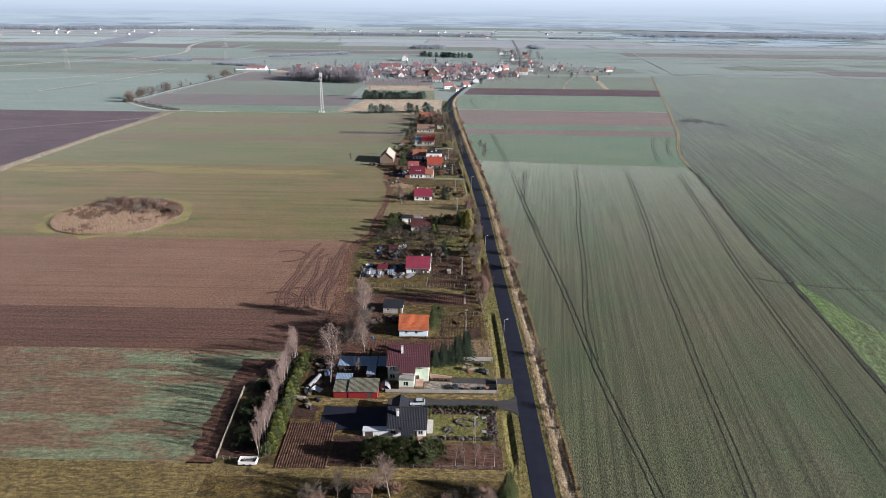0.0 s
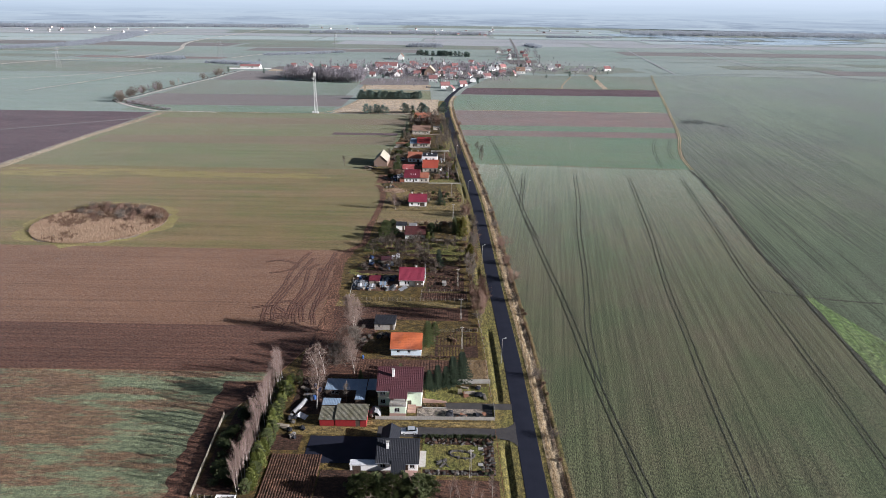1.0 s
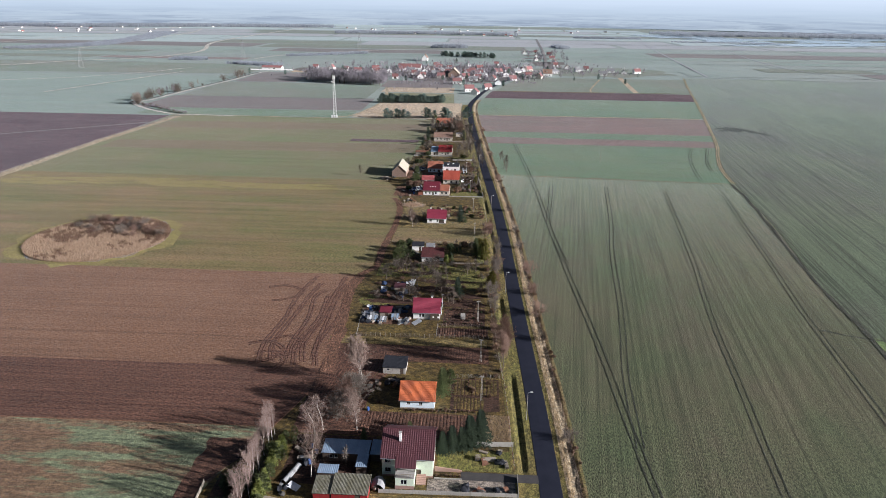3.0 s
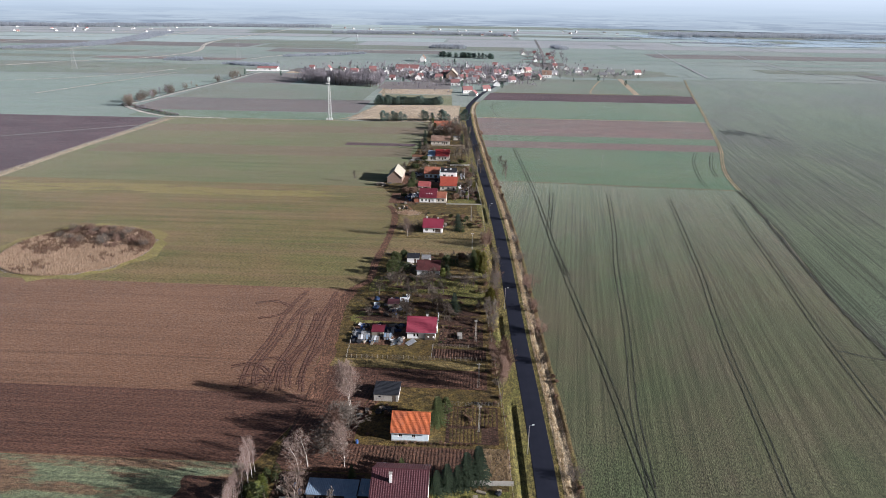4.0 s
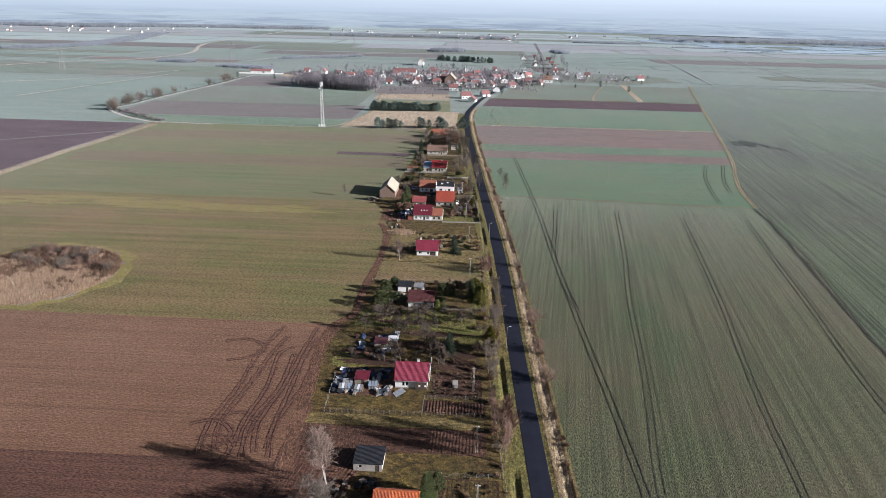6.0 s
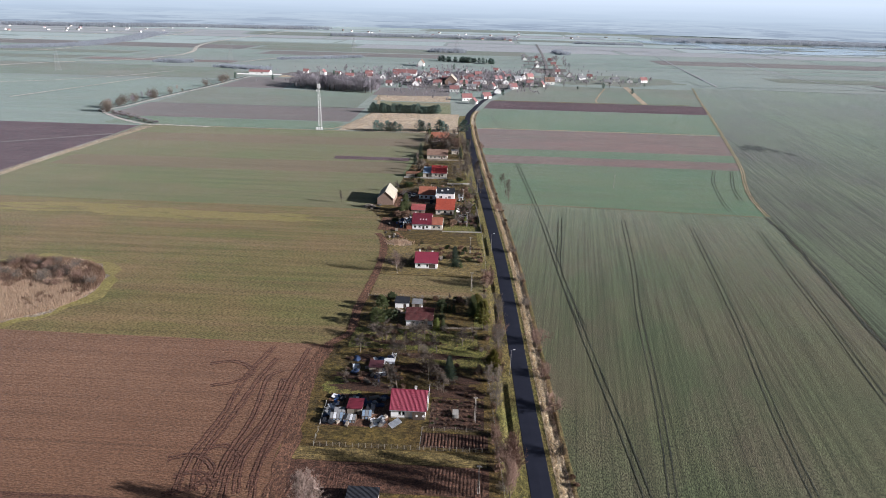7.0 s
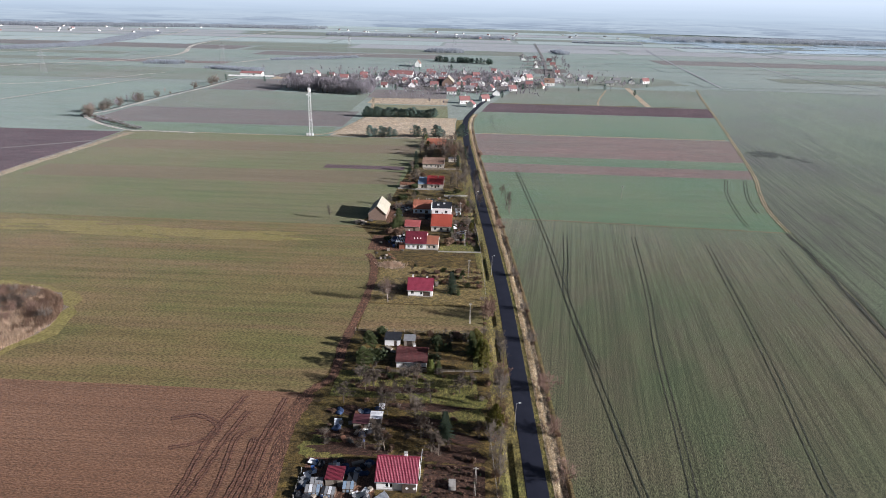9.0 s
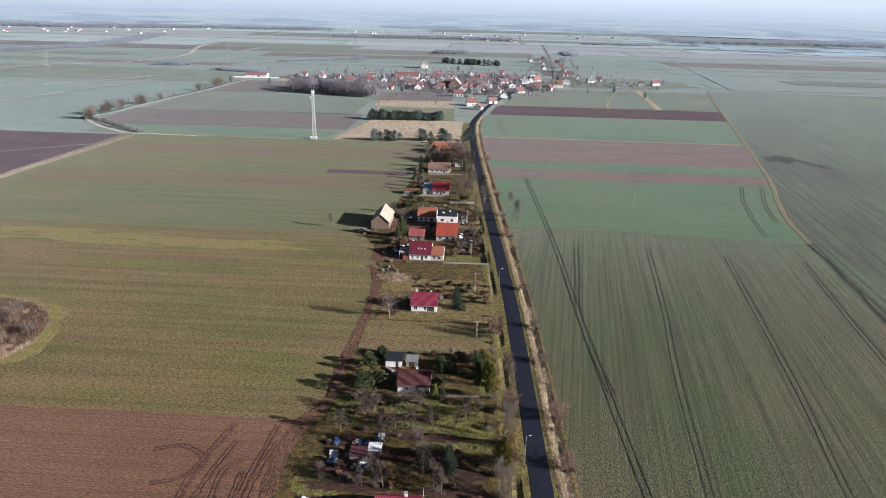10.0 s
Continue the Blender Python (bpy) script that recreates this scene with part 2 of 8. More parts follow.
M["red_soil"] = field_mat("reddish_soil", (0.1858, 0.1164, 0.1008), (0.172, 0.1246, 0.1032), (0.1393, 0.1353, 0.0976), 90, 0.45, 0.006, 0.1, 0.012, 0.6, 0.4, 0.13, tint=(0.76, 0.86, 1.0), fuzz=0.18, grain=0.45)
M["brown_far"] = field_mat("hazed_brown_field", (0.1453, 0.1156, 0.1064), (0.1756, 0.1435, 0.1288), (0.1302, 0.1476, 0.1192), 90, 0.45, 0.003, 0.08, 0.006, 0.4, 0.3, 0.13, tint=(0.76, 0.86, 1.0), fuzz=0.18, grain=0.3)
M["brown_mid"] = crop_mat("brown_band_soil", (0.145, 0.125, 0.07), (0.165, 0.128, 0.08), (0.172, 0.124, 0.084), 90, 2.4, 0.7, 0.4, 0.15, 0.0, 0.28, (0.95, 0.95, 0.9), 0.18, streaks=(0.03, 0.004))
M["stubble"] = field_mat("pale_stubble", (0.3888, 0.2856, 0.1748), (0.4536, 0.3468, 0.2208), (0.3024, 0.2091, 0.1288), 90, 0.6, 0.03, 0.2, 0.03, 0.7, 0.4, 0.1, tint=(0.76, 0.86, 1.0), fuzz=0.18, grain=0.8)
# open land to pale soil: distance haze lightens and blues these base colours
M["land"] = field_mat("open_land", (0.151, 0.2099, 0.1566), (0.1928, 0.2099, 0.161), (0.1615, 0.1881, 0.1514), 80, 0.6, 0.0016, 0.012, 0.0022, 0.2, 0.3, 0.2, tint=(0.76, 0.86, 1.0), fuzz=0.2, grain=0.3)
M["hazed_land"] = field_mat("hazed_open_land", (0.24, 0.3, 0.27), (0.28, 0.31, 0.28), (0.26, 0.27, 0.26), 80, 0.5, 0.0016, 0.012, 0.0022, 0.2, 0.3, 0.3, tint=(0.76, 0.88, 1.0), fuzz=0.2, grain=0.2)
M["hazed_crop"] = field_mat("hazed_crop_land", (0.2209, 0.3008, 0.2484), (0.2538, 0.3008, 0.2622), (0.2632, 0.282, 0.2484), 90, 0.4, 0.003, 0.06, 0.005, 0.4, 0.3, 0.3, tint=(0.76, 0.88, 1.0), fuzz=0.2, grain=0.2)
M["hazed_soil"] = field_mat("hazed_soil_land", (0.23, 0.2162, 0.2162), (0.2576, 0.2392, 0.2346), (0.23, 0.2438, 0.23), 90, 0.45, 0.003, 0.08, 0.006, 0.4, 0.3, 0.25, tint=(0.76, 0.88, 1.0), fuzz=0.2, grain=0.2)
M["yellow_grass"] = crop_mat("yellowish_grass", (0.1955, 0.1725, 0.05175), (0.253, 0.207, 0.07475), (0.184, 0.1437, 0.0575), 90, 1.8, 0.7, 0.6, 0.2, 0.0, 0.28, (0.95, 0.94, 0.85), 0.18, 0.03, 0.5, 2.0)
# mint field, likewise lifted and blued for haze
M["mint_far"] = field_mat("hazed_mint_crop", (0.1449, 0.2133, 0.1552), (0.171, 0.2178, 0.1608), (0.1854, 0.198, 0.1552), 90, 0.4, 0.003, 0.06, 0.005, 0.4, 0.3, 0.18, tint=(0.76, 0.86, 1.0), fuzz=0.2, grain=0.3)
M["path"] = field_mat("dirt_track", (0.3, 0.235, 0.15), (0.38, 0.3, 0.2), (0.2, 0.15, 0.09), 0, 0.55, 0.05, 0.5, 0.08, 1.2, 0.4, 0.04)
M["far_path"] = field_mat("pale_farm_road", (0.44, 0.4, 0.34), (0.5, 0.45, 0.38), (0.38, 0.34, 0.28), 0, 0.5, 0.02, 0.1, 0.02, 0.5, 0.3, 0.1, fuzz=0.18)
M["gravel"] = field_mat("gravel_yard", (0.187, 0.1573, 0.1275), (0.2295, 0.1955, 0.1615), (0.136, 0.1105, 0.085), 90, 0.4, 0.1, 0.4, 0.1, 1.6, 0.4, 0.0)
M["mud"] = field_mat("wet_mud", (0.1031, 0.05354, 0.03271), (0.1466, 0.07585, 0.04719), (0.07886, 0.04016, 0.02585), 0, 0.5, 0.06, 0.8, 0.1, 1.6, 0.7, 0.0)
M["tram"] = field_mat("wheel_track", (0.036, 0.04, 0.026), (0.05, 0.048, 0.032), (0.033, 0.031, 0.023), 0, 0.4, 0.02, 0.9, 0.04, 1.2, 0.4, 0.1)
M["damp"] = crop_mat("damp_crop", (0.05, 0.056, 0.042), (0.062, 0.066, 0.05), (0.05, 0.043, 0.042), 6, 1.6, 0.6, 0.9, 0.3, 0.4, 0.3, (0.8, 0.95, 1.0), 0.18)
M["reedbed"] = field_mat("reed_litter", (0.2, 0.14, 0.085), (0.26, 0.19, 0.12), (0.11, 0.07, 0.05), 20, 0.6, 0.2, 0.3, 0.06, 1.4, 0.8, 0.2)
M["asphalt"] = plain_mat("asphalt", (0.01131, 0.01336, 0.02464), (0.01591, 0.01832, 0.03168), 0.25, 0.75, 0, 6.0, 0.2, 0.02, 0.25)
M["asphalt_old"] = plain_mat("worn_asphalt", (0.04464, 0.04176, 0.0432), (0.0612, 0.05616, 0.05472), 0.4, 0.85, 0, 5.0, 0.3, 0.03, dirt=(0.0792, 0.0684, 0.054))
M["white"] = plain_mat("white_render", (0.88, 0.88, 0.86), (0.85, 0.84, 0.82), 0.6, 0.85, dirt=(0.74, 0.72, 0.68))
M["offwhite"] = plain_mat("cream_render", (0.62, 0.57, 0.48), (0.53, 0.49, 0.42), 0.6, 0.85, dirt=(0.36, 0.32, 0.27))
M["blue_white"] = plain_mat("pale_blue_render", (0.76, 0.88, 0.93), (0.72, 0.84, 0.9), 0.6, 0.85, dirt=(0.52, 0.58, 0.6))
M["mint"] = plain_mat("mint_render", (0.68, 0.77, 0.62), (0.63, 0.72, 0.57), 0.5, 0.85, dirt=(0.52, 0.58, 0.47))
M["salmon"] = plain_mat("salmon_stone", (0.4, 0.26, 0.215), (0.35, 0.225, 0.18), 1.2, 0.85, dirt=(0.3, 0.2, 0.16))
M["grey_wall"] = plain_mat("grey_block", (0.34, 0.32, 0.29), (0.42, 0.39, 0.35), 1.2, 0.9, dirt=(0.2, 0.18, 0.15))
M["brick"] = plain_mat("old_brick", (0.22, 0.15, 0.118), (0.28, 0.2, 0.155), 1.5, 0.9, dirt=(0.17, 0.145, 0.12))
M["red_wood"] = plain_mat("red_painted_boards", (0.29, 0.02, 0.022), (0.23, 0.018, 0.02), 1.6, 0.7, dirt=(0.14, 0.026, 0.024))
M["dark_wood"] = plain_mat("dark_boards", (0.07, 0.05, 0.038), (0.1, 0.074, 0.056), 2.0, 0.85)
M["grey_wood"] = plain_mat("weathered_wood", (0.25, 0.215, 0.175), (0.33, 0.285, 0.23), 2.0, 0.9, vary=0.2)
M["concrete"] = plain_mat("concrete", (0.4, 0.385, 0.35), (0.32, 0.305, 0.28), 1.2, 0.9, dirt=(0.2, 0.185, 0.16), vary=0.12)
M["stone"] = plain_mat("field_stone", (0.12, 0.111, 0.099), (0.069, 0.063, 0.057), 1.5, 0.85, vary=0.35)
M["roof_black"] = plain_mat("anthracite_sheet", (0.018, 0.02, 0.026), (0.024, 0.026, 0.032), 0.7, 0.6, 0, 8.0, 0.1, 0.01, 0.25)
M["roof_maroon"] = plain_mat("maroon_sheet", (0.088, 0.03, 0.035), (0.075, 0.027, 0.032), 0.7, 0.5, 0, 8.0, 0.1, 0.01, 0.5)
M["roof_magenta"] = plain_mat("crimson_sheet", (0.235, 0.03, 0.055), (0.205, 0.027, 0.05), 0.7, 0.45, 0, 8.0, 0.1, 0.01, 0.5)
M["roof_orange"] = plain_mat("orange_tile", (0.5, 0.13, 0.042), (0.32, 0.085, 0.036), 0.28, 0.8, dirt=(0.2, 0.075, 0.045))
M["roof_scarlet"] = plain_mat("orange_red_tile", (0.38, 0.075, 0.042), (0.32, 0.062, 0.036), 0.8, 0.75, dirt=(0.22, 0.06, 0.04))
M["roof_rust"] = plain_mat("brick_red_tile", (0.36, 0.13, 0.075), (0.29, 0.11, 0.068), 0.8, 0.8, dirt=(0.2, 0.1, 0.07))
M["roof_red"] = plain_mat("red_sheet", (0.272, 0.0306, 0.03), (0.23, 0.0272, 0.027), 0.7, 0.55, dirt=(0.2, 0.04, 0.035))
M["roof_pink"] = plain_mat("faded_red_sheet", (0.38, 0.105, 0.1), (0.32, 0.085, 0.08), 0.7, 0.6)
M["roof_wine"] = plain_mat("dark_red_sheet", (0.15, 0.02, 0.034), (0.125, 0.019, 0.03), 0.7, 0.5)
M["roof_old"] = plain_mat("weathered_dark_red", (0.084, 0.0192, 0.0192), (0.056, 0.0168, 0.016), 0.9, 0.7, dirt=(0.17, 0.05, 0.045))
M["roof_moss"] = plain_mat("mossy_corrugated_sheet", (0.105, 0.098, 0.062), (0.15, 0.145, 0.115), 0.5, 0.9, dirt=(0.3, 0.28, 0.24))
M["roof_grey"] = plain_mat("grey_felt", (0.2, 0.205, 0.21), (0.27, 0.27, 0.275), 0.7, 0.75, dirt=(0.14, 0.135, 0.13))
# bluish metal, with a pale sky reflection mixed into its base colour
M["roof_blue"] = plain_mat("blue_grey_sheet", (0.1955, 0.265, 0.3536), (0.2472, 0.3283, 0.4243), 0.6, 0.5, dirt=(0.184, 0.1958, 0.2121))
M["roof_pale"] = plain_mat("pale_cement_sheet", (0.39, 0.3588, 0.2886), (0.3354, 0.312, 0.2418), 0.8, 0.8, dirt=(0.234, 0.2184, 0.1716))
M["roof_brown"] = plain_mat("brown_tile", (0.21, 0.135, 0.1), (0.27, 0.17, 0.125), 0.8, 0.85, dirt=(0.15, 0.12, 0.09))
# village tile red, dulled in base colour as haze would dull it
M["far_red"] = plain_mat("village_red_tile", (0.2501, 0.1142, 0.1087), (0.2175, 0.1087, 0.1033), 0.4, 0.85, vary=0.3)
M["far_wall"] = plain_mat("village_render", (0.66, 0.62, 0.55), (0.55, 0.51, 0.45), 0.4, 0.9, vary=0.25)
M["frame"] = plain_mat("white_window_frame", (0.75, 0.75, 0.74), (0.7, 0.7, 0.69), 2, 0.5)
M["steel"] = plain_mat("galvanised_steel", (0.5, 0.52, 0.54), (0.42, 0.44, 0.46), 2, 0.45, 0.6)
M["plastic"] = plain_mat("white_sheeting", (0.72, 0.73, 0.74), (0.6, 0.61, 0.63), 1.0, 0.5, dirt=(0.4, 0.4, 0.4))
M["blue_tarp"] = plain_mat("blue_tarpaulin", (0.018, 0.034, 0.08), (0.03, 0.055, 0.12), 1.0, 0.7)
M["blue_plastic"] = plain_mat("blue_plastic", (0.05, 0.11, 0.3), (0.06, 0.13, 0.34), 1.0, 0.4)
M["tarp_dark"] = plain_mat("dark_tarpaulin", (0.02, 0.022, 0.028), (0.03, 0.032, 0.038), 1.0, 0.8, spec=0.2)
M["rust"] = plain_mat("rusty_metal", (0.16, 0.075, 0.045), (0.22, 0.11, 0.065), 2.0, 0.8, 0.2)
M["car_paint"] = plain_mat("silver_car_paint", (0.6, 0.63, 0.67), (0.58, 0.61, 0.65), 1.0, 0.25, 0.3, relief=0.0)
M["rubber"] = plain_mat("rubber", (0.02, 0.02, 0.02), (0.026, 0.026, 0.026), 3.0, 0.8)
M["bark_birch"] = plain_mat("birch_bark", (0.54, 0.49, 0.44), (0.44, 0.39, 0.35), 2.0, 0.8, dirt=(0.14, 0.12, 0.105))
M["bark"] = plain_mat("brown_bark", (0.12, 0.092, 0.072), (0.17, 0.135, 0.105), 2.0, 0.9)
M["twig_birch"] = leaf_mat("birch_twigs", (0.19, 0.138, 0.114), (0.25, 0.187, 0.158), 0.8, 0.0)
M["twig_row"] = leaf_mat("purplish_birch_twigs", (0.2, 0.142, 0.122), (0.27, 0.2, 0.175), 0.8, 0.0)
M["twig"] = leaf_mat("bare_twigs", (0.1128, 0.0935, 0.07722), (0.1531, 0.1267, 0.1058), 0.8, 0.0)
M["twig_dark"] = leaf_mat("dark_twigs", (0.08288, 0.06542, 0.05158), (0.117, 0.09194, 0.07254), 0.8, 0.0)
M["twig_red"] = leaf_mat("reddish_twigs", (0.168, 0.1073, 0.0828), (0.216, 0.1406, 0.108), 0.8, 0.0)
M["spruce"] = leaf_mat("spruce_needles", (0.028, 0.042, 0.027), (0.045, 0.06, 0.036))
M["pine"] = leaf_mat("pine_needles", (0.06417, 0.08385, 0.0308), (0.1027, 0.1155, 0.04706), 0.7, 0.3)
M["yew"] = leaf_mat("yellowish_conifer_leaves", (0.1, 0.1, 0.02), (0.15, 0.125, 0.03))
M["thuja"] = leaf_mat("thuja_leaves", (0.1479, 0.1755, 0.04777), (0.2161, 0.2286, 0.06825), 0.7, 0.5)
M["reed"] = leaf_mat("dry_reed", (0.3617, 0.253, 0.1754), (0.4822, 0.3613, 0.2576), 0.8)
M["reed_dark"] = leaf_mat("brown_reed", (0.162, 0.1038, 0.072), (0.2295, 0.15, 0.102), 0.8)
M["dry_grass"] = leaf_mat("dry_grass", (0.32, 0.235, 0.13), (0.4, 0.3, 0.18), 0.8)
M["bush"] = leaf_mat("evergreen_bush", (0.035, 0.05, 0.02), (0.06, 0.07, 0.028))
# distant woods, twigs and needles: blue-grey haze is put into their colour
M["far_wood"] = leaf_mat("hazed_woodland", (0.35, 0.38, 0.42), (0.42, 0.45, 0.5), 0.9, 0.5)
M["twig_far"] = leaf_mat("hazed_grey_twigs", (0.27, 0.25, 0.275), (0.34, 0.315, 0.34), 0.8, 0.3)
M["pine_far"] = leaf_mat("hazed_green_needles", (0.1125, 0.1675, 0.1438), (0.1675, 0.225, 0.1925))


def glass_mat():
    m, nt, bs = nodes_of("window_glass")
    bs.inputs["Base Color"].default_value = (0.03, 0.04, 0.05, 1)
    bs.inputs["Roughness"].default_value = 0.06
    bs.inputs["Transmission Weight"].default_value = 0.5
    return m


M["glass"] = glass_mat()


def water_mat():
    m, nt, bs = nodes_of("flood_water")
    co = nt.nodes.new("ShaderNodeTexCoord").outputs["Object"]
    # pale blue base makes up for the sky reflection on the water
    bs.inputs["Base Color"].default_value = (0.26, 0.38, 0.44, 1)
    bs.inputs["Roughness"].default_value = 0.12
    bump(nt, bs, tex_noise(nt, co, 0.4, 3.0), 0.15, 0.1)
    return m


M["water"] = water_mat()


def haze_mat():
    """The plain far distance at the rim of the land, glowing: hazy woods and fields painted low down, paler air
    upwards.
    """
    m, nt, bs = nodes_of("painted_haze")
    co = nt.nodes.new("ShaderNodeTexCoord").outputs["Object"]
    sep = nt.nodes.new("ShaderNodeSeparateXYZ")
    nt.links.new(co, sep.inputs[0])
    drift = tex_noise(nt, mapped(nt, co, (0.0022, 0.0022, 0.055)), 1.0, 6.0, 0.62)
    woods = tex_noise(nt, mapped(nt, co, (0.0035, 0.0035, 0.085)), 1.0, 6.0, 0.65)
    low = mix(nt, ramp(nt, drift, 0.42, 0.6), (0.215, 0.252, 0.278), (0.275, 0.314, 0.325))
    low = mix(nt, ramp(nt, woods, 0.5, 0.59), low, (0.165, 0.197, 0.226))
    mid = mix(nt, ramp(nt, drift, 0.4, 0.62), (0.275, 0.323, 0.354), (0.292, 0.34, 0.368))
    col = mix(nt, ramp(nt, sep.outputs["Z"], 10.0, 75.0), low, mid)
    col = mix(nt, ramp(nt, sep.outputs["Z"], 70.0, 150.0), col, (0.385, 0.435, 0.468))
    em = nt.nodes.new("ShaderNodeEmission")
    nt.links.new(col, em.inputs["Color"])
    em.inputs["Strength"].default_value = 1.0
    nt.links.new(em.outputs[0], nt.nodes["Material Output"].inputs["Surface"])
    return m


M["haze"] = haze_mat()

# ---- mesh building ----
rnd = random.Random(7)


class Build:
    """Collects corners and faces of one part."""

    def __init__(self):
        self.v, self.f = [], []

    def face(self, *pts):
        n = len(self.v)
        self.v.extend(tuple(p) for p in pts)
        self.f.append(tuple(range(n, n + len(pts))))

    def box(self, x0, y0, z0, x1, y1, z1):
        n = len(self.v)
        self.v += [(x0, y0, z0), (x1, y0, z0), (x1, y1, z0), (x0, y1, z0), (x0, y0, z1), (x1, y0, z1), (x1, y1, z1), (x0, y1, z1)]
        self.f += [tuple(n + k for k in q) for q in ((0, 3, 2, 1), (4, 5, 6, 7), (0, 1, 5, 4), (1, 2, 6, 5), (2, 3, 7, 6), (3, 0, 4, 7))]

    def tube(self, p, q, r0, r1, sides=4):
        p, q = Vector(p), Vector(q)
        d = (q - p).normalized()
        a = d.orthogonal().normalized()
        b = d.cross(a)
        n = len(self.v)
        for c, r in ((p, r0), (q, r1)):
            for k in range(sides):
                w = 2 * math.pi * k / sides
                self.v.append(tuple(c + a * (r * math.cos(w)) + b * (r * math.sin(w))))
        for k in range(sides):
            m = (k + 1) % sides
            self.f.append((n + k, n + m, n + sides + m, n + sides + k))
        self.f.append(tuple(n + sides + k for k in range(sides)))

    def grid(self, rows):
        """Rows of points of one length, joined into quads."""
        n, w = len(self.v), len(rows[0])
        for row in rows:
            self.v.extend(tuple(p) for p in row)
        for j in range(len(rows) - 1):
            for i in range(w - 1):
                k = n + j * w + i
                self.f.append((k, k + 1, k + w + 1, k + w))

    def prism(self, outline, lift):
        """An outline of points pushed along the vector lift, closed on both ends."""
        n, k = len(self.v), len(outline)
        self.v += [tuple(p) for p in outline] + [tuple(Vector(p) + Vector(lift)) for p in outline]
        self.f += [tuple(range(n + k - 1, n - 1, -1)), tuple(range(n + k, n + 2 * k))]
        self.f += [(n + i, n + (i + 1) % k, n + k + (i + 1) % k, n + k + i) for i in range(k)]

    def blob(self, c, rx, ry, rz, rough=0.25, rings=4, sides=7, r=rnd):
        """A lumpy stone or clump."""
        rows = []
        for j in range(rings + 1):
            w = math.pi * (j / rings - 0.5)
            row = []
            for i in range(sides):
                a = 2 * math.pi * i / sides + j * 0.4
                k = 1 + rough * r.uniform(-1, 1)
                row.append((c[0] + rx * k * math.cos(w) * math.cos(a), c[1] + ry * k * math.cos(w) * math.sin(a), c[2] + rz * k * math.sin(w)))
            row.append(row[0])
            rows.append(row)
        self.grid(rows)

    def mesh(self, name, mat, smooth=False):
        me = bpy.data.meshes.new(name)
        me.from_pydata(self.v, [], self.f)
        me.materials.append(mat)
        if smooth:
            me.polygons.foreach_set("use_smooth", [True] * len(me.polygons))
        me.update()
        return me


def part(name, bm, mat, parent, label="", smooth=False):
    ob = new(name, bm.mesh(name, mat, smooth))
    ob.parent = parent
    return tagged(ob, label)


def thing(name, label, category, x=0.0, y=0.0, z=0.0, turn=0.0, group="", kind=""):
    ob = new(name)
    ob.empty_display_size = 0.5
    ob.matrix_world = pose(x, y, z, 0, 0, turn)
    return tagged(ob, label, category, group, kind)


def solid(name, bm, mat, label, category, kind="", group="", x=0.0, y=0.0, z=0.0, turn=0.0, smooth=False):
    """A top-level thing that is one mesh."""
    ob = new(name, bm.mesh(name, mat, smooth))
    ob.matrix_world = pose(x, y, z, 0, 0, turn)
    return tagged(ob, label, category, group, kind)


# ---- the plan of road and track ----
ROAD_Y = [-400, 60, 116, 190, 245, 284, 317, 357, 410, 469, 572, 649, 730, 772, 809, 872, 948, 1021, 1100, 1162, 1230, 1452, 1846, 2190, 2438, 4900]
ROAD_X = [23.5, 21.4, 20.6, 19.4, 17.2, 16.0, 15.0, 13.4, 10.1, 5.8, -0.8, -5.6, -8.8, -8.0, -3.2, 5.5, 21.5, 41.6, 64.0, 90.0, 116.0, 134.5, 157.5, 174.5, 186.0, 260.0]
TRACK_Y = [-300, 100, 163, 244, 287, 362, 397, 442, 478, 516, 559, 611, 701, 828, 960, 1085, 1300]
TRACK_X = [60, 114, 123.5, 133.7, 137.3, 150.5, 154.5, 160, 165, 175, 188.5, 201.5, 223, 252.4, 282, 312, 360]


def smooth_line(ys, xs):
    """A line x(y) through the points, rounded over about twenty metres."""
    def f(y):
        return float(sum(np.interp(y + k * 5.0, ys, xs) for k in range(-3, 4)) / 7)
    return f


road_x = smooth_line(ROAD_Y, ROAD_X)
track_x = smooth_line(TRACK_Y, TRACK_X)
LEFT_DITCH = [(127, 148), (165, 207), (228, 262), (300, 318), (326, 346), (366, 391), (398, 412), (440, 470)]


def ditch_depth(u, y):
    """How far the ground dips, u metres across from the road's middle."""
    if y < 40 or y > 800:
        return 0.0
    near = 1 - min(1.0, abs(u - 6.0) / 1.7)
    dip = 0.62 * near * (0.7 + 0.5 * math.sin(y * 0.21) * math.sin(y * 0.057) + 0.3 * math.sin(y * 0.9))
    for a, b in LEFT_DITCH:
        if a - 2 < y < b + 2:
            end = min(1.0, (y - a + 2) / 4, (b + 2 - y) / 4)
            dip = max(dip, 0.6 * end * (1 - min(1.0, abs(u + 5.6) / 1.3)))
    return -dip


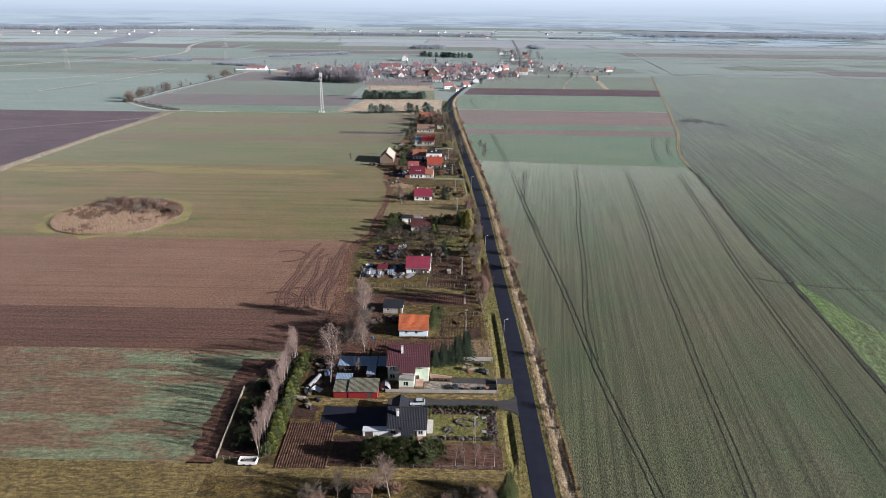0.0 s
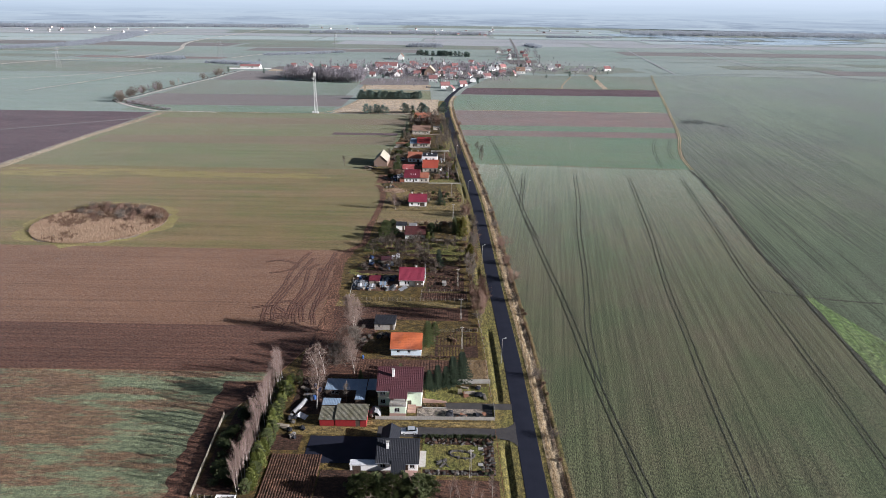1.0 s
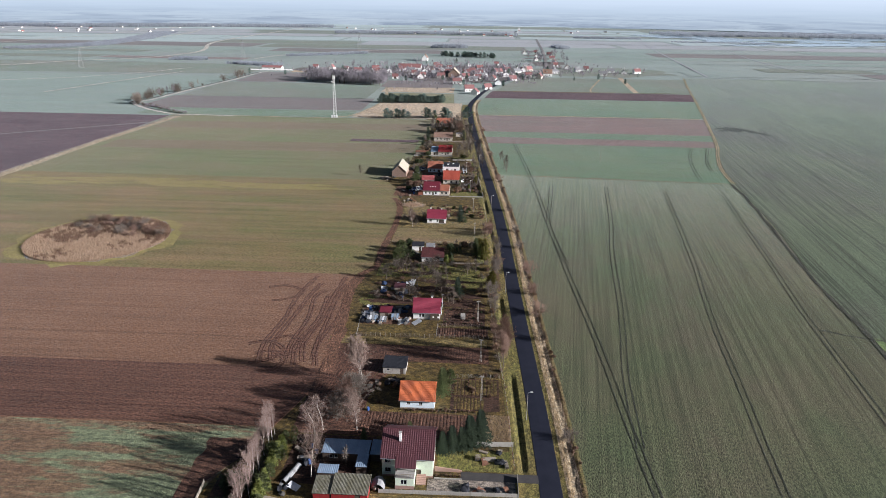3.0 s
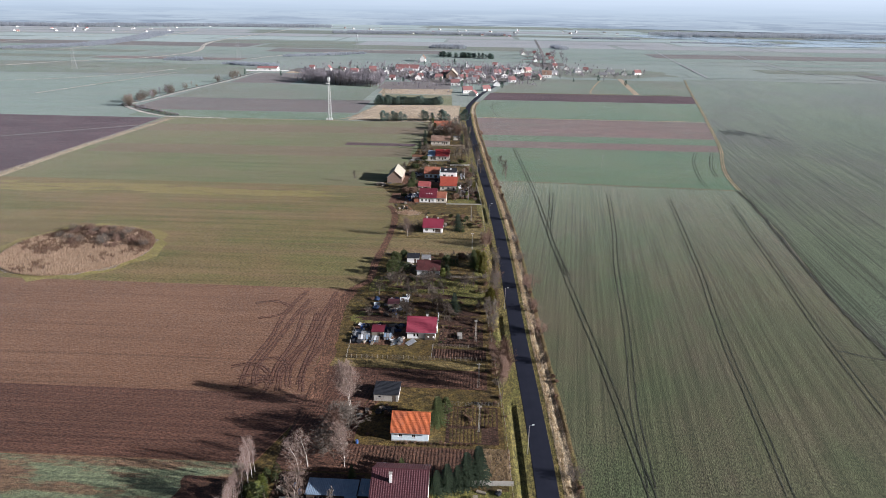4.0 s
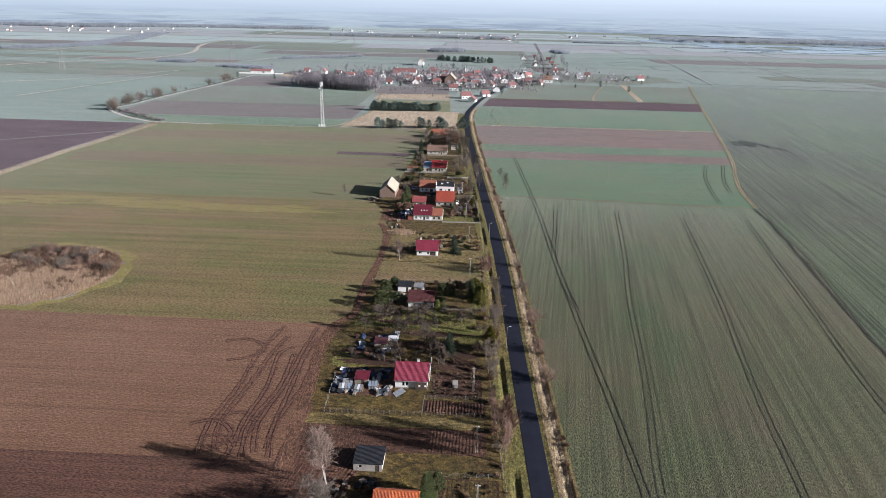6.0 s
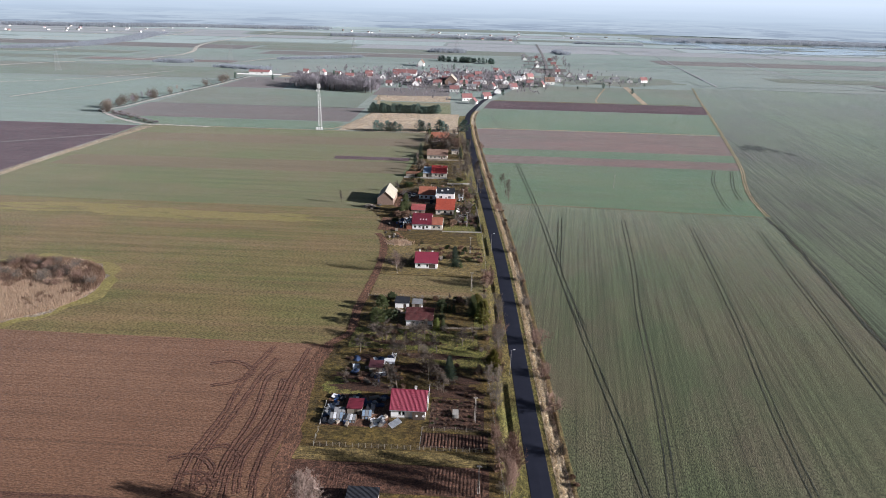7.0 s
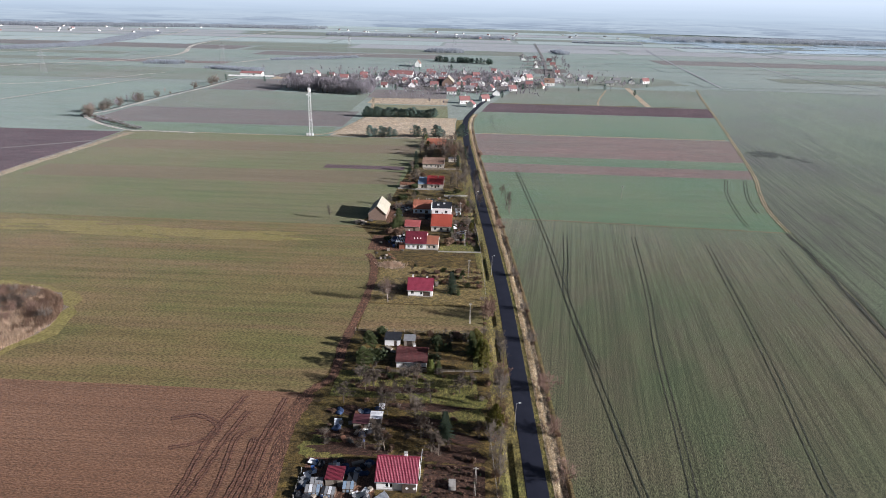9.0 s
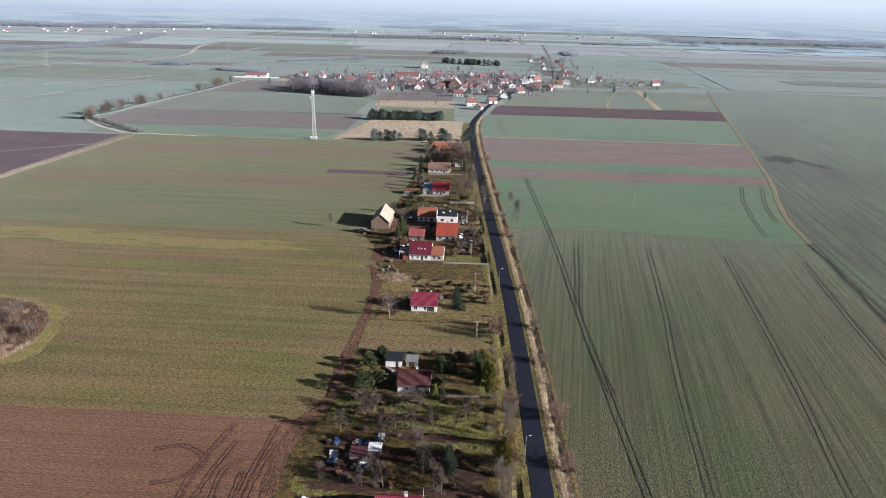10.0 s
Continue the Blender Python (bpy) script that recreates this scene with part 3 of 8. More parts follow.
def make_ground():
    us = [-5400, -3600, -2400, -1600, -1100, -750, -500, -330, -200, -120, -70, -40, -20, -10, -7.4, -6.9, -6.2, -5.6, -5.0, -4.3, -3.6, -2.6, 0]
    us += [2.6, 3.6, 4.3, 5.0, 5.5, 6.0, 6.5, 7.1, 7.7, 8.2, 12, 25, 50, 90, 150, 240, 360, 520, 750, 1100, 1600, 2400, 3600, 5400]
    ys = [-4800, -2500, -1200, -500, -150, 0, 40] + [60 + 2.5 * k for k in range(301)] + [825 + 25 * k for k in range(20)] + [1330, 1500, 1750, 2050, 2400, 2800, 3300, 3900, 4500, 4950]
    rows = []
    for y in ys:
        row = []
        for u in us:
            w = max(0.0, min(1.0, (420 - abs(u)) / 380))
            row.append((u + road_x(y) * w, y, ditch_depth(u, y)))
        rows.append(row)
    b = Build()
    b.grid(rows)
    return solid("ground", b, M["land"], "flat open farmland reaching the hazy horizon", "ground", "structure")


make_ground()


def sheet(name, label, y0, y1, xl, xr, mat, z=0.04, step=0.0, tilt0=0.0, tilt1=0.0, category="field", base=None):
    """A strip of ground between two lines x(y); the ends may run aslant."""
    fl = xl if callable(xl) else (lambda y: xl)
    fr = xr if callable(xr) else (lambda y: xr)
    n = max(1, int((y1 - y0) / step)) if step else 1
    rows = []
    for k in range(n + 1):
        s = k / n
        y = y0 + (y1 - y0) * s
        a, c = fl(y), fr(y)
        t = (tilt0 * (1 - s) + tilt1 * s) * (c - a)
        rows.append([(a, y, z), (c, y + t, z)])
    b = Build()
    b.grid(rows)
    return solid(name, b, M[mat], label, category, "structure")


def ribbon(name, label, pts, width, mat, z=0.1, category="track", wobble=0.0, kind="structure", seed=1):
    """A band of ground of some width along a rounded line."""
    r = random.Random(seed)
    line = []
    for i in range(len(pts) - 1):
        p0, p1, p2, p3 = (Vector(pts[max(0, min(len(pts) - 1, i + k))]) for k in (-1, 0, 1, 2))
        for k in range(8):
            t = k / 8
            line.append(0.5 * ((2 * p1) + (p2 - p0) * t + (2 * p0 - 5 * p1 + 4 * p2 - p3) * t * t + (3 * p1 - p0 - 3 * p2 + p3) * t ** 3))
    line.append(Vector(pts[-1]))
    rows = []
    for i, p in enumerate(line):
        d = (line[min(i + 1, len(line) - 1)] - line[max(i - 1, 0)]).normalized()
        n = Vector((-d.y, d.x))
        a, c = width / 2 * (1 + wobble * r.uniform(-1, 1)), width / 2 * (1 + wobble * r.uniform(-1, 1))
        rows.append([(p.x + n.x * a, p.y + n.y * a, z), (p.x - n.x * c, p.y - n.y * c, z)])
    b = Build()
    b.grid(rows)
    return solid(name, b, M[mat], label, category, kind)


def beside(offset):
    return lambda y: road_x(y) + offset


def off_track(offset):
    return lambda y: track_x(y) + offset


# ---- road and verges ----
def make_road():
    rows = []
    for k in range(236):
        y = -60 + 5.5 * k
        d = Vector((road_x(y + 1) - road_x(y - 1), 2)).normalized()
        n = Vector((d.y, -d.x))
        x = road_x(y)
        rows.append([(x + n.x * u, y + n.y * u, h) for u, h in ((-2.62, 0.02), (-2.5, 0.09), (0, 0.13), (2.5, 0.09), (2.62, 0.02))])
    b = Build()
    b.grid(rows)
    solid("road", b, M["asphalt"], "narrow dark asphalt country road, freshly laid", "road", "structure")


make_road()


def verge_rows(name, label, y0, y1, us, mat, lift, rough, seed, kind="structure", category="verge"):
    """A bank of ground along the road that follows the ditches."""
    r = random.Random(seed)
    rows = []
    y = y0
    while y <= y1:
        x = road_x(y)
        rows.append([(x + u + (r.uniform(-rough, rough) if 0 < i < len(us) else 0), y, ditch_depth(u, y) + lift + r.uniform(0, rough * 0.5)) for i, u in enumerate(us)])
        y += 2.5
    b = Build()
    b.grid(rows)
    solid(name, b, M[mat], label, category, kind)


verge_rows("verge_east", "strip of winter grass beside the asphalt road", -60, 800, (2.55, 3.1, 3.8), "verge", 0.03, 0.05, 3)
verge_rows("verge_reed_bank", "pale dry grass bank along a roadside ditch", -60, 800, (3.8, 4.4, 5.0, 5.5, 6.0, 6.5, 7.1), "path", 0.035, 0.12, 4)
verge_rows("verge_field_side", "brown grass edge between ditch and crop", -60, 800, (7.1, 7.7, 8.4), "meadow", 0.03, 0.1, 5)
verge_rows("verge_west", "strip of mown winter grass between road and gardens", -60, 760, (-8.6, -7.4, -6.9, -6.2, -5.6, -5.0, -4.3, -3.6, -2.55), "verge", 0.03, 0.03, 6)

# ---- fields east of the road ----
sheet("field_wheat", "grey-green winter wheat field with drilling rows and wheel tracks", -60, 450, beside(8.2), track_x, "wheat", 0.04, 5, 0, -0.055)
sheet("field_wheat_green", "green winter wheat field", 450, 553, beside(8.2), track_x, "wheat_green", 0.04, 5, -0.055, 0)
sheet("field_strip_soil", "narrow reddish bare soil strip", 553, 579, beside(8.2), track_x, "red_soil", 0.05, 6)
sheet("field_strip_green", "green crop strip", 579, 604, beside(8.2), track_x, "wheat_green", 0.05, 6)
sheet("field_red_soil", "reddish brown bare field", 604, 690, beside(8.2), track_x, "red_soil", 0.05, 6)
sheet("field_strip_wheat", "green wheat strip", 695, 817, beside(8.2), track_x, "wheat_green", 0.05, 6)
sheet("field_dark_soil", "dark brown ploughed strip", 819, 886, lambda y: road_x(y) + 9, track_x, "dark_plough", 0.06, 6)
sheet("field_stubble", "olive grass field before the village", 887, 1060, lambda y: road_x(y) + 12, lambda y: track_x(y) - 2, "olive_far", 0.06, 8)
sheet("field_grey", "grey-green crop field with dark drilled lines", -60, 1085, off_track(0.5), off_track(560), "wheat_grey", 0.04, 20)
sheet("field_bright", "bright green wedge of young crop", 60, 240, off_track(0.7), lambda y: track_x(y) + 2 + 60 * max(0.02, (240 - y) / 180), "bright", 0.1, 6, 0, 0)
EDGE = [(312, 1085), (282, 960), (252.4, 828), (223, 701), (201.5, 611), (188.5, 559), (175, 516), (165, 478), (160, 443)]
ribbon("field_track", "yellowish grass verge of a field track", EDGE, 2.8, "olive", 0.12, wobble=0.3, seed=2)
for k in (-0.75, 0.75):
    ribbon("field_track", "pale wheel line of a field track", [(x + k, y) for x, y in EDGE], 0.65, "path", 0.15, wobble=0.3, seed=3)
ribbon("field_boundary", "dark unploughed line between crops", [(158, 441), (154, 397), (137.5, 287), (133.7, 244), (123.5, 163), (112, 90)], 1.7, "tram", 0.13, wobble=0.6)
ribbon("field_boundary", "dark unploughed line between crops", [(119, 245), (153, 235), (300, 215)], 1.0, "tram", 0.13, wobble=0.5)
ribbon("field_boundary", "brown line between two wheat fields", [(25, 449.5), (60, 448), (110, 444.5), (157, 441.5)], 1.4, "brown_mid", 0.13, wobble=0.3)
ribbon("field_boundary", "brown line between two strips", [(6, 692.5), (110, 693), (216, 693)], 3.2, "path", 0.13, wobble=0.3)
ribbon("field_boundary", "pale grass edge below a ploughed strip", [(20, 886), (120, 888), (250, 892)], 4.0, "verge", 0.14, wobble=0.3)
ribbon("field_track", "pale stubble lane between fields", [(198, 890), (206, 985), (214, 1080)], 7.0, "stubble", 0.16)
ribbon("field_track", "faint lane between fields", [(142, 890), (148, 930), (178, 1045)], 2.4, "path", 0.16)


def tramline(pts, seed, gauge=1.8, width=0.36):
    """Two wheel ruts through a crop."""
    for s in (-1, 1):
        moved = [(x + s * gauge / 2, y) for x, y in pts]
        ribbon("wheel_rut", "dark wheel rut pressed into the crop", moved, width, "tram", 0.08 + 0.003 * (seed % 11), "rut", 0.45, seed=seed + s)


for i, pts in enumerate([
    [(49, 60), (46, 122), (44.6, 144), (43.4, 165), (42.6, 190), (42.2, 216), (41.4, 243), (40.2, 270), (39.0, 303), (37.5, 352), (36, 427), (30, 553)],
    [(43.6, 176), (46.6, 208), (51.2, 236), (55.6, 265), (61.5, 311), (69.8, 360), (79, 427)],
    [(58, 60), (67.1, 120), (70.4, 145), (74.2, 175), (79.4, 211), (82.5, 235), (87.4, 265), (96.3, 314), (112, 420)],
    [(145, 418), (134, 348), (126.5, 300), (120.2, 262), (115.5, 225), (111, 188), (107, 157), (103.2, 130), (97, 90)],
    [(40, 300), (37.7, 352), (42, 390), (46.2, 426)],
    [(166.2, 549), (156, 520), (149.9, 495), (144.4, 466), (142.5, 449)],
    [(20, 800), (16, 760), (22, 700)],
    [(178.4, 550), (162.9, 503), (157.4, 475)],
]):
    tramline(pts, 20 + i * 3)


def patch(name, label, x, y, rx, ry, mat, z=0.1, rough=0.25, seed=1, turn=0.0, category="field", n=26):
    """A patch of ground with a ragged round outline."""
    r = random.Random(seed)
    b = Build()
    ring = []
    for k in range(n):
        a = 2 * math.pi * k / n
        w = 1 + rough * r.uniform(-1, 1)
        ring.append((rx * w * math.cos(a), ry * w * math.sin(a), 0))
    for k in range(n):
        b.face((0, 0, 0), ring[k], ring[(k + 1) % n])
    return solid(name, b, M[mat], label, category, "structure", x=x, y=y, z=z, turn=turn)


spots = random.Random(15)
for k in range(24):
    patch("damp_patch", "dark damp patch in a crop field", 232 + spots.gauss(0, 7), 640 + spots.gauss(0, 8), spots.uniform(1.5, 5), spots.uniform(2, 6), "damp", 0.11 + 0.004 * k, 0.6, 5 + k, n=30)

# ---- fields west of the gardens ----
sheet("field_seedlings", "brown field with lines of green seedlings", 122, 173, -420, lambda y: np.interp(y, [122, 150, 173], [-56.8, -58.5, -49]), "mixed", 0.04, 5, 0, 0.018)
sheet("field_ploughed", "bare brown ploughed field", 174, 280, -480, lambda y: np.interp(y, [174, 203, 233, 280], [-49, -40, -42, -46.5]), "plough", 0.05, 5, 0.01, 0)
# real damp belt; part of its darkness is painted tree shade
sheet("field_damp_plough", "damp ploughed belt with tree shade deepened into its tone", 174.5, 206, -470, lambda y: np.interp(y, [174, 203, 233], [-49.5, -40.5, -42.5]), "dusk_plough", 0.07, 5, 0.01, 0.004)
sheet("field_meadow", "olive winter pasture field", 280, 430, -292, lambda y: np.interp(y, [280, 289, 313, 338, 358, 370, 384, 399, 412, 430], [-46, -41, -41, -39.5, -39.5, -39, -40, -44, -46, -55]), "meadow", 0.04, 5)
streaks_of = random.Random(23)
for k in range(34):
    x = -285 + 6.0 * k + streaks_of.uniform(-9, 9)
    patch("field_yellow_strip", "yellowish streak of dry grass across a pasture", x, 409 + streaks_of.gauss(0, 5) + 0.015 * (x + 285), streaks_of.uniform(8, 24), streaks_of.uniform(1.4, 3.6), "yellow_grass", 0.07 + 0.002 * k, 0.5, 200 + k, streaks_of.uniform(-3, 3), n=24)
sheet("field_green_sparse", "sparse green crop field", 430, 657, -292, lambda y: np.interp(y, [430, 470, 560, 657], [-57, -46, -42, -38]), "olive", 0.05, 8)
sheet("field_brown_band", "brown band in a green field", 505, 535, -280, -46, "brown_mid", 0.09, 0, 0.02, 0.03)
sheet("field_dark_strip", "narrow dark soil strip", 548, 558, -100, -46, "dark_plough", 0.12)
sheet("field_brown_band", "brown band in a green field", 590, 622, -280, -44, "brown_mid", 0.1, 0, 0.04, 0.04)
sheet("field_green_band", "green band beside the gardens", 628, 655, -118, -42, "olive", 0.12)
sheet("field_dark_soil", "dark brown ploughed field", 300, 652, -900, -293, "dark_plough", 0.05, 0, 0, 0)
sheet("field_soil_line", "paler line across dark plough", 470, 474, -480, -294, "brown_far", 0.12, 0, 0.75, 0.75)
ribbon("field_bank", "pale dry grass bank along a ditch", [(-297, 330), (-294, 405), (-292, 510), (-288, 585), (-283, 648)], 8.5, "path", 0.15, wobble=0.2)
ribbon("field_bank", "reddish grass bank beside a ditch", [(-300, 330), (-297.5, 405), (-295, 510), (-291, 585), (-286, 648)], 3.0, "reedbed", 0.2, wobble=0.3)
ribbon("ditch", "dark wet ditch beside a farm track", [(-285, 662), (-340, 697), (-371, 728), (-364, 757), (-360, 837), (-349, 945), (-341, 1069)], 3.0, "tram", 0.24, "ditch", 0.4)
sheet("field_green_far", "pale green crop field", 655, 1000, -900, lambda y: np.interp(y, [655, 700, 760, 1000], [-300, -345, -366, -350]), "mint_far", 0.06, 20)
sheet("field_green_far", "pale green crop field", 1003, 1090, -1000, -350, "olive_far", 0.08, 0, 0.06, 0.1)
ribbon("field_track", "pale farm track beside a line of birches", [(-232, 655), (-272, 658), (-294, 660), (-335, 690), (-365, 726), (-358, 755), (-354, 837), (-343, 945), (-335, 1069), (-300, 1100)], 3.6, "far_path", 0.25, wobble=0.2)
ribbon("field_boundary", "pale grass line between fields", [(-272, 658), (-180, 656), (-118, 657), (-40, 660)], 2.0, "path", 0.22, wobble=0.4)
ribbon("field_track", "pale farm track", [(-640, 905), (-560, 960), (-500, 1050), (-486, 1090), (-470, 1120)], 4.0, "far_path", 0.25, wobble=0.2)
sheet("field_green_band", "green crop band", 660, 700, -330, -122, "wheat_green", 0.08)
sheet("field_brown_band", "brown soil field", 700, 790, -350, -118, "brown_far", 0.1, 0, 0.02, 0.02)
sheet("field_green_band", "sparse green field", 792, 935, -345, -128, "olive_far", 0.1)
sheet("field_brown_band", "brown soil field", 940, 1070, -335, -250, "brown_far", 0.1)
sheet("field_fallow", "pale straw-coloured fallow plot", 662, 764, lambda y: np.interp(y, [662, 764], [-120, -106]), lambda y: road_x(y) - 9, "stubble", 0.14, 10, 0, 0.05)
sheet("field_dark_strip", "grey-green grass strip behind a pine hedge", 768, 850, -112, lambda y: np.interp(y, [768, 850], [-26, -30]), "olive", 0.12)
sheet("field_fallow", "pale straw-coloured fallow strip", 857, 902, -120, -31, "stubble", 0.14, 0, 0.0, 0.1)
sheet("field_brown_band", "brown soil plot before the village", 905, 985, -128, -35, "brown_far", 0.12)
sheet("field_pale_yard", "pale sandy yard at the village edge", 1075, 1110, -296, -232, "stubble", 0.14)
ribbon("field_track", "pale dirt track along a plot", [(-134, 662), (-119, 680), (-106, 770), (-112, 850), (-120, 905)], 3.0, "path", 0.25, wobble=0.2)


for x0, x1, y0, y1, k in ((-300, -128, 1080, 1170, 0), (-126, 84, 990, 1240, 1), (88, 300, 1090, 1240, 2), (95, 160, 1240, 1660, 3)):
    patch("village_ground", "brown winter gardens and yards of a village", (x0 + x1) / 2, (y0 + y1) / 2, (x1 - x0) / 1.8, (y1 - y0) / 1.9, "olive_far" if k == 2 else "village_soil", 0.16 + 0.01 * k, 0.12, 80 + k, n=44)

# ---- the far patchwork ----
def far_fields():
    r = random.Random(11)
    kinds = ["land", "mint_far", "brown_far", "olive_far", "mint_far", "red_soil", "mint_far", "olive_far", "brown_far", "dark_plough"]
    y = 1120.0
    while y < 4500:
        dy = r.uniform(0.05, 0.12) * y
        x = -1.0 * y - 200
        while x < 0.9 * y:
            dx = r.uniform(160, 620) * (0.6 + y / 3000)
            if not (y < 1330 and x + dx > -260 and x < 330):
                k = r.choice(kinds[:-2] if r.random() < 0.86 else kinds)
                # farther out, only the field colours with most haze painted in
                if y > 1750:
                    k = r.choice(("hazed_land", "hazed_crop", "hazed_crop", "hazed_soil", "olive_far"))
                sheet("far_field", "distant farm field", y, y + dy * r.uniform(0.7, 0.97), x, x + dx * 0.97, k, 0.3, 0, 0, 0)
            x += dx
        y += dy


far_fields()
for pts, w in (([(-820, 1080), (-768, 1117), (-722, 1201), (-642, 1280), (-613, 1376), (-611, 1510), (-710, 1847), (-740, 2407), (-747, 2906)], 9), ([(-508, 794), (-481, 926), (-456, 1056)], 3.5),
               ([(-431, 1314), (-395, 1429), (-288, 1568), (-178, 1640)], 6), ([(-958, 1402), (-900, 1507), (-939, 1872), (-992, 2337), (-1100, 2700)], 7), ([(-1250, 1650), (-1187, 1744), (-1196, 2170), (-1252, 2844)], 8),
               ([(316, 1106), (420, 1090), (560, 1075)], 3), ([(356, 1113), (458, 1949), (520, 2300)], 3.5), ([(655, 1040), (552, 1274), (615, 1788)], 3.5), ([(178, 2213), (300, 2050), (454, 1940), (700, 1850)], 6)):
    ribbon("far_track", "pale farm road between distant fields", pts, w, "hazed_soil" if pts[0][0] > 0 else "far_path", 0.6, wobble=0.2)
ribbon("village_road", "pale verge of the road beyond the village", [(116, 1228), (136, 1480), (150, 1700), (163, 1950), (178, 2250)], 5.4, "brown_far", 0.7, "road")
for x, y, rx, ry, s in ((820, 2480, 110, 190, 7), (960, 2130, 190, 70, 8), (1150, 2200, 150, 60, 9), (760, 2060, 70, 30, 10), (720, 2560, 150, 90, 1), (980, 2440, 260, 75, 2), (820, 2250, 120, 40, 3), (1180, 2330, 190, 60, 4), (1330, 2560, 180, 90, 5), (640, 2680, 90, 50, 6)):
    patch("flood_water", "shallow flood water lying on fields", x, y, rx, ry, "water", 0.7 + 0.05 * s, 0.35, s, category="water")


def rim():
    """The distance beyond the land, a plain glowing wall painted as pale haze."""
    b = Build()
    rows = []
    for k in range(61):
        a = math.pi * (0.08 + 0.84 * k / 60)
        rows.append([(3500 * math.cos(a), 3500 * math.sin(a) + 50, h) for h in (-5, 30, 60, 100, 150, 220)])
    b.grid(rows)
    solid("backdrop", b, M["haze"], "glowing backdrop painted as pale blue hazy distance", "backdrop", "structure")


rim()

# ---- plants ----
def sway(r, d, k):
    return (d + Vector((r.uniform(-k, k), r.uniform(-k, k), r.uniform(-k, k)))).normalized()


def grow(wood, fine, r, p, d, length, rad, level, top, up, kids, twig, woody=1):
    """One limb of a bare tree with its side limbs."""
    steps = 5 if level == 0 else 3
    pts = [p]
    for k in range(steps):
        d = sway(r, d + Vector((0, 0, up * (0.35 if level else 0.05))), 0.1 if level == 0 else 0.22)
        pts.append(pts[-1] + d * (length / steps))
    for k in range(steps):
        a, c = rad * (1 - 0.85 * k / steps), rad * (1 - 0.85 * (k + 1) / steps)
        (wood if level < woody else fine).tube(pts[k], pts[k + 1], a, c, 6 if level == 0 else 3)
    if level == top:
        for _ in range(twig):
            q = pts[r.randrange(1, steps + 1)]
            t = sway(r, d, 0.75)
            s = t.orthogonal().normalized() * 0.026
            e = q + t * r.uniform(0.4, 1.0) * length * 0.95
            fine.face(q - s, q + s, e)
        return
    for k in range(kids[level]):
        f = (0.22 if level == 0 else 0.15) + 0.82 * (k + r.random()) / kids[level]
        i = min(steps - 1, int(f * steps))
        q = pts[i].lerp(pts[i + 1], f * steps - i)
        turn = r.uniform(0, 2 * math.pi)
        out = Vector((math.cos(turn), math.sin(turn), 0))
        side = (out * 0.75 + d * (0.55 + up)).normalized() if level == 0 else sway(r, d, 0.85)
        grow(wood, fine, r, q, side, length * (0.5 - 0.3 * f if level == 0 else 0.55) * r.uniform(0.8, 1.15), rad * (0.42 if level == 0 else 0.5) * (1.1 - 0.6 * f), level + 1, top, up, kids, twig, woody)


def leafy(b, r, c, rx, ry, rz, n, size, shell=0.55, spiky=False):
    """Small leaf faces filling an egg of space."""
    for _ in range(n):
        v = Vector((r.gauss(0, 1), r.gauss(0, 1), r.gauss(0, 1))).normalized() * (shell + (1 - shell) * r.random())
        p = Vector((c[0] + v.x * rx, c[1] + v.y * ry, c[2] + v.z * rz))
        a = Vector((r.uniform(-1, 1), r.uniform(-1, 1), r.uniform(-0.6, 1))).normalized()
        s = size * r.uniform(0.6, 1.3)
        if spiky:
            a = (v + a * 0.6 + Vector((0, 0, 0.35))).normalized()
            s *= 1.7
        e = a.orthogonal().normalized() * (0.5 if spiky else 1.0)
        b.face(p - e * s * 0.45, p + e * s * 0.45, p + a * s)


def bare_tree(name, label, bark, twigs, seed, h, rad, up, kids, twig):
    t = thing(name, label, "tree")
    r = random.Random(seed)
    wood, fine = Build(), Build()
    grow(wood, fine, r, Vector((0, 0, -0.1)), Vector((0, 0, 1)), h, rad, 0, 3, up, kids, twig)
    part("trunk", wood, M[bark], t)
    part("crown", fine, M[twigs], t, "bare fine twigs")
    return t


def bare_shrub(name, label, bark, twigs, seed, h, stems, twig):
    t = thing(name, label, "shrub")
    r = random.Random(seed)
    wood, fine = Build(), Build()
    for k in range(stems):
        a = 2 * math.pi * k / stems + r.uniform(-0.3, 0.3)
        d = Vector((math.cos(a) * 0.5, math.sin(a) * 0.5, 1)).normalized()
        grow(wood, fine, r, Vector((math.cos(a) * 0.25, math.sin(a) * 0.25, -0.1)), d, h * r.uniform(0.75, 1.1), 0.05, 1, 3, 0.15, (0, 6, 4), twig, 2)
    part("stem", wood, M[bark], t)
    part("crown", fine, M[twigs], t, "bare fine twigs")
    return t


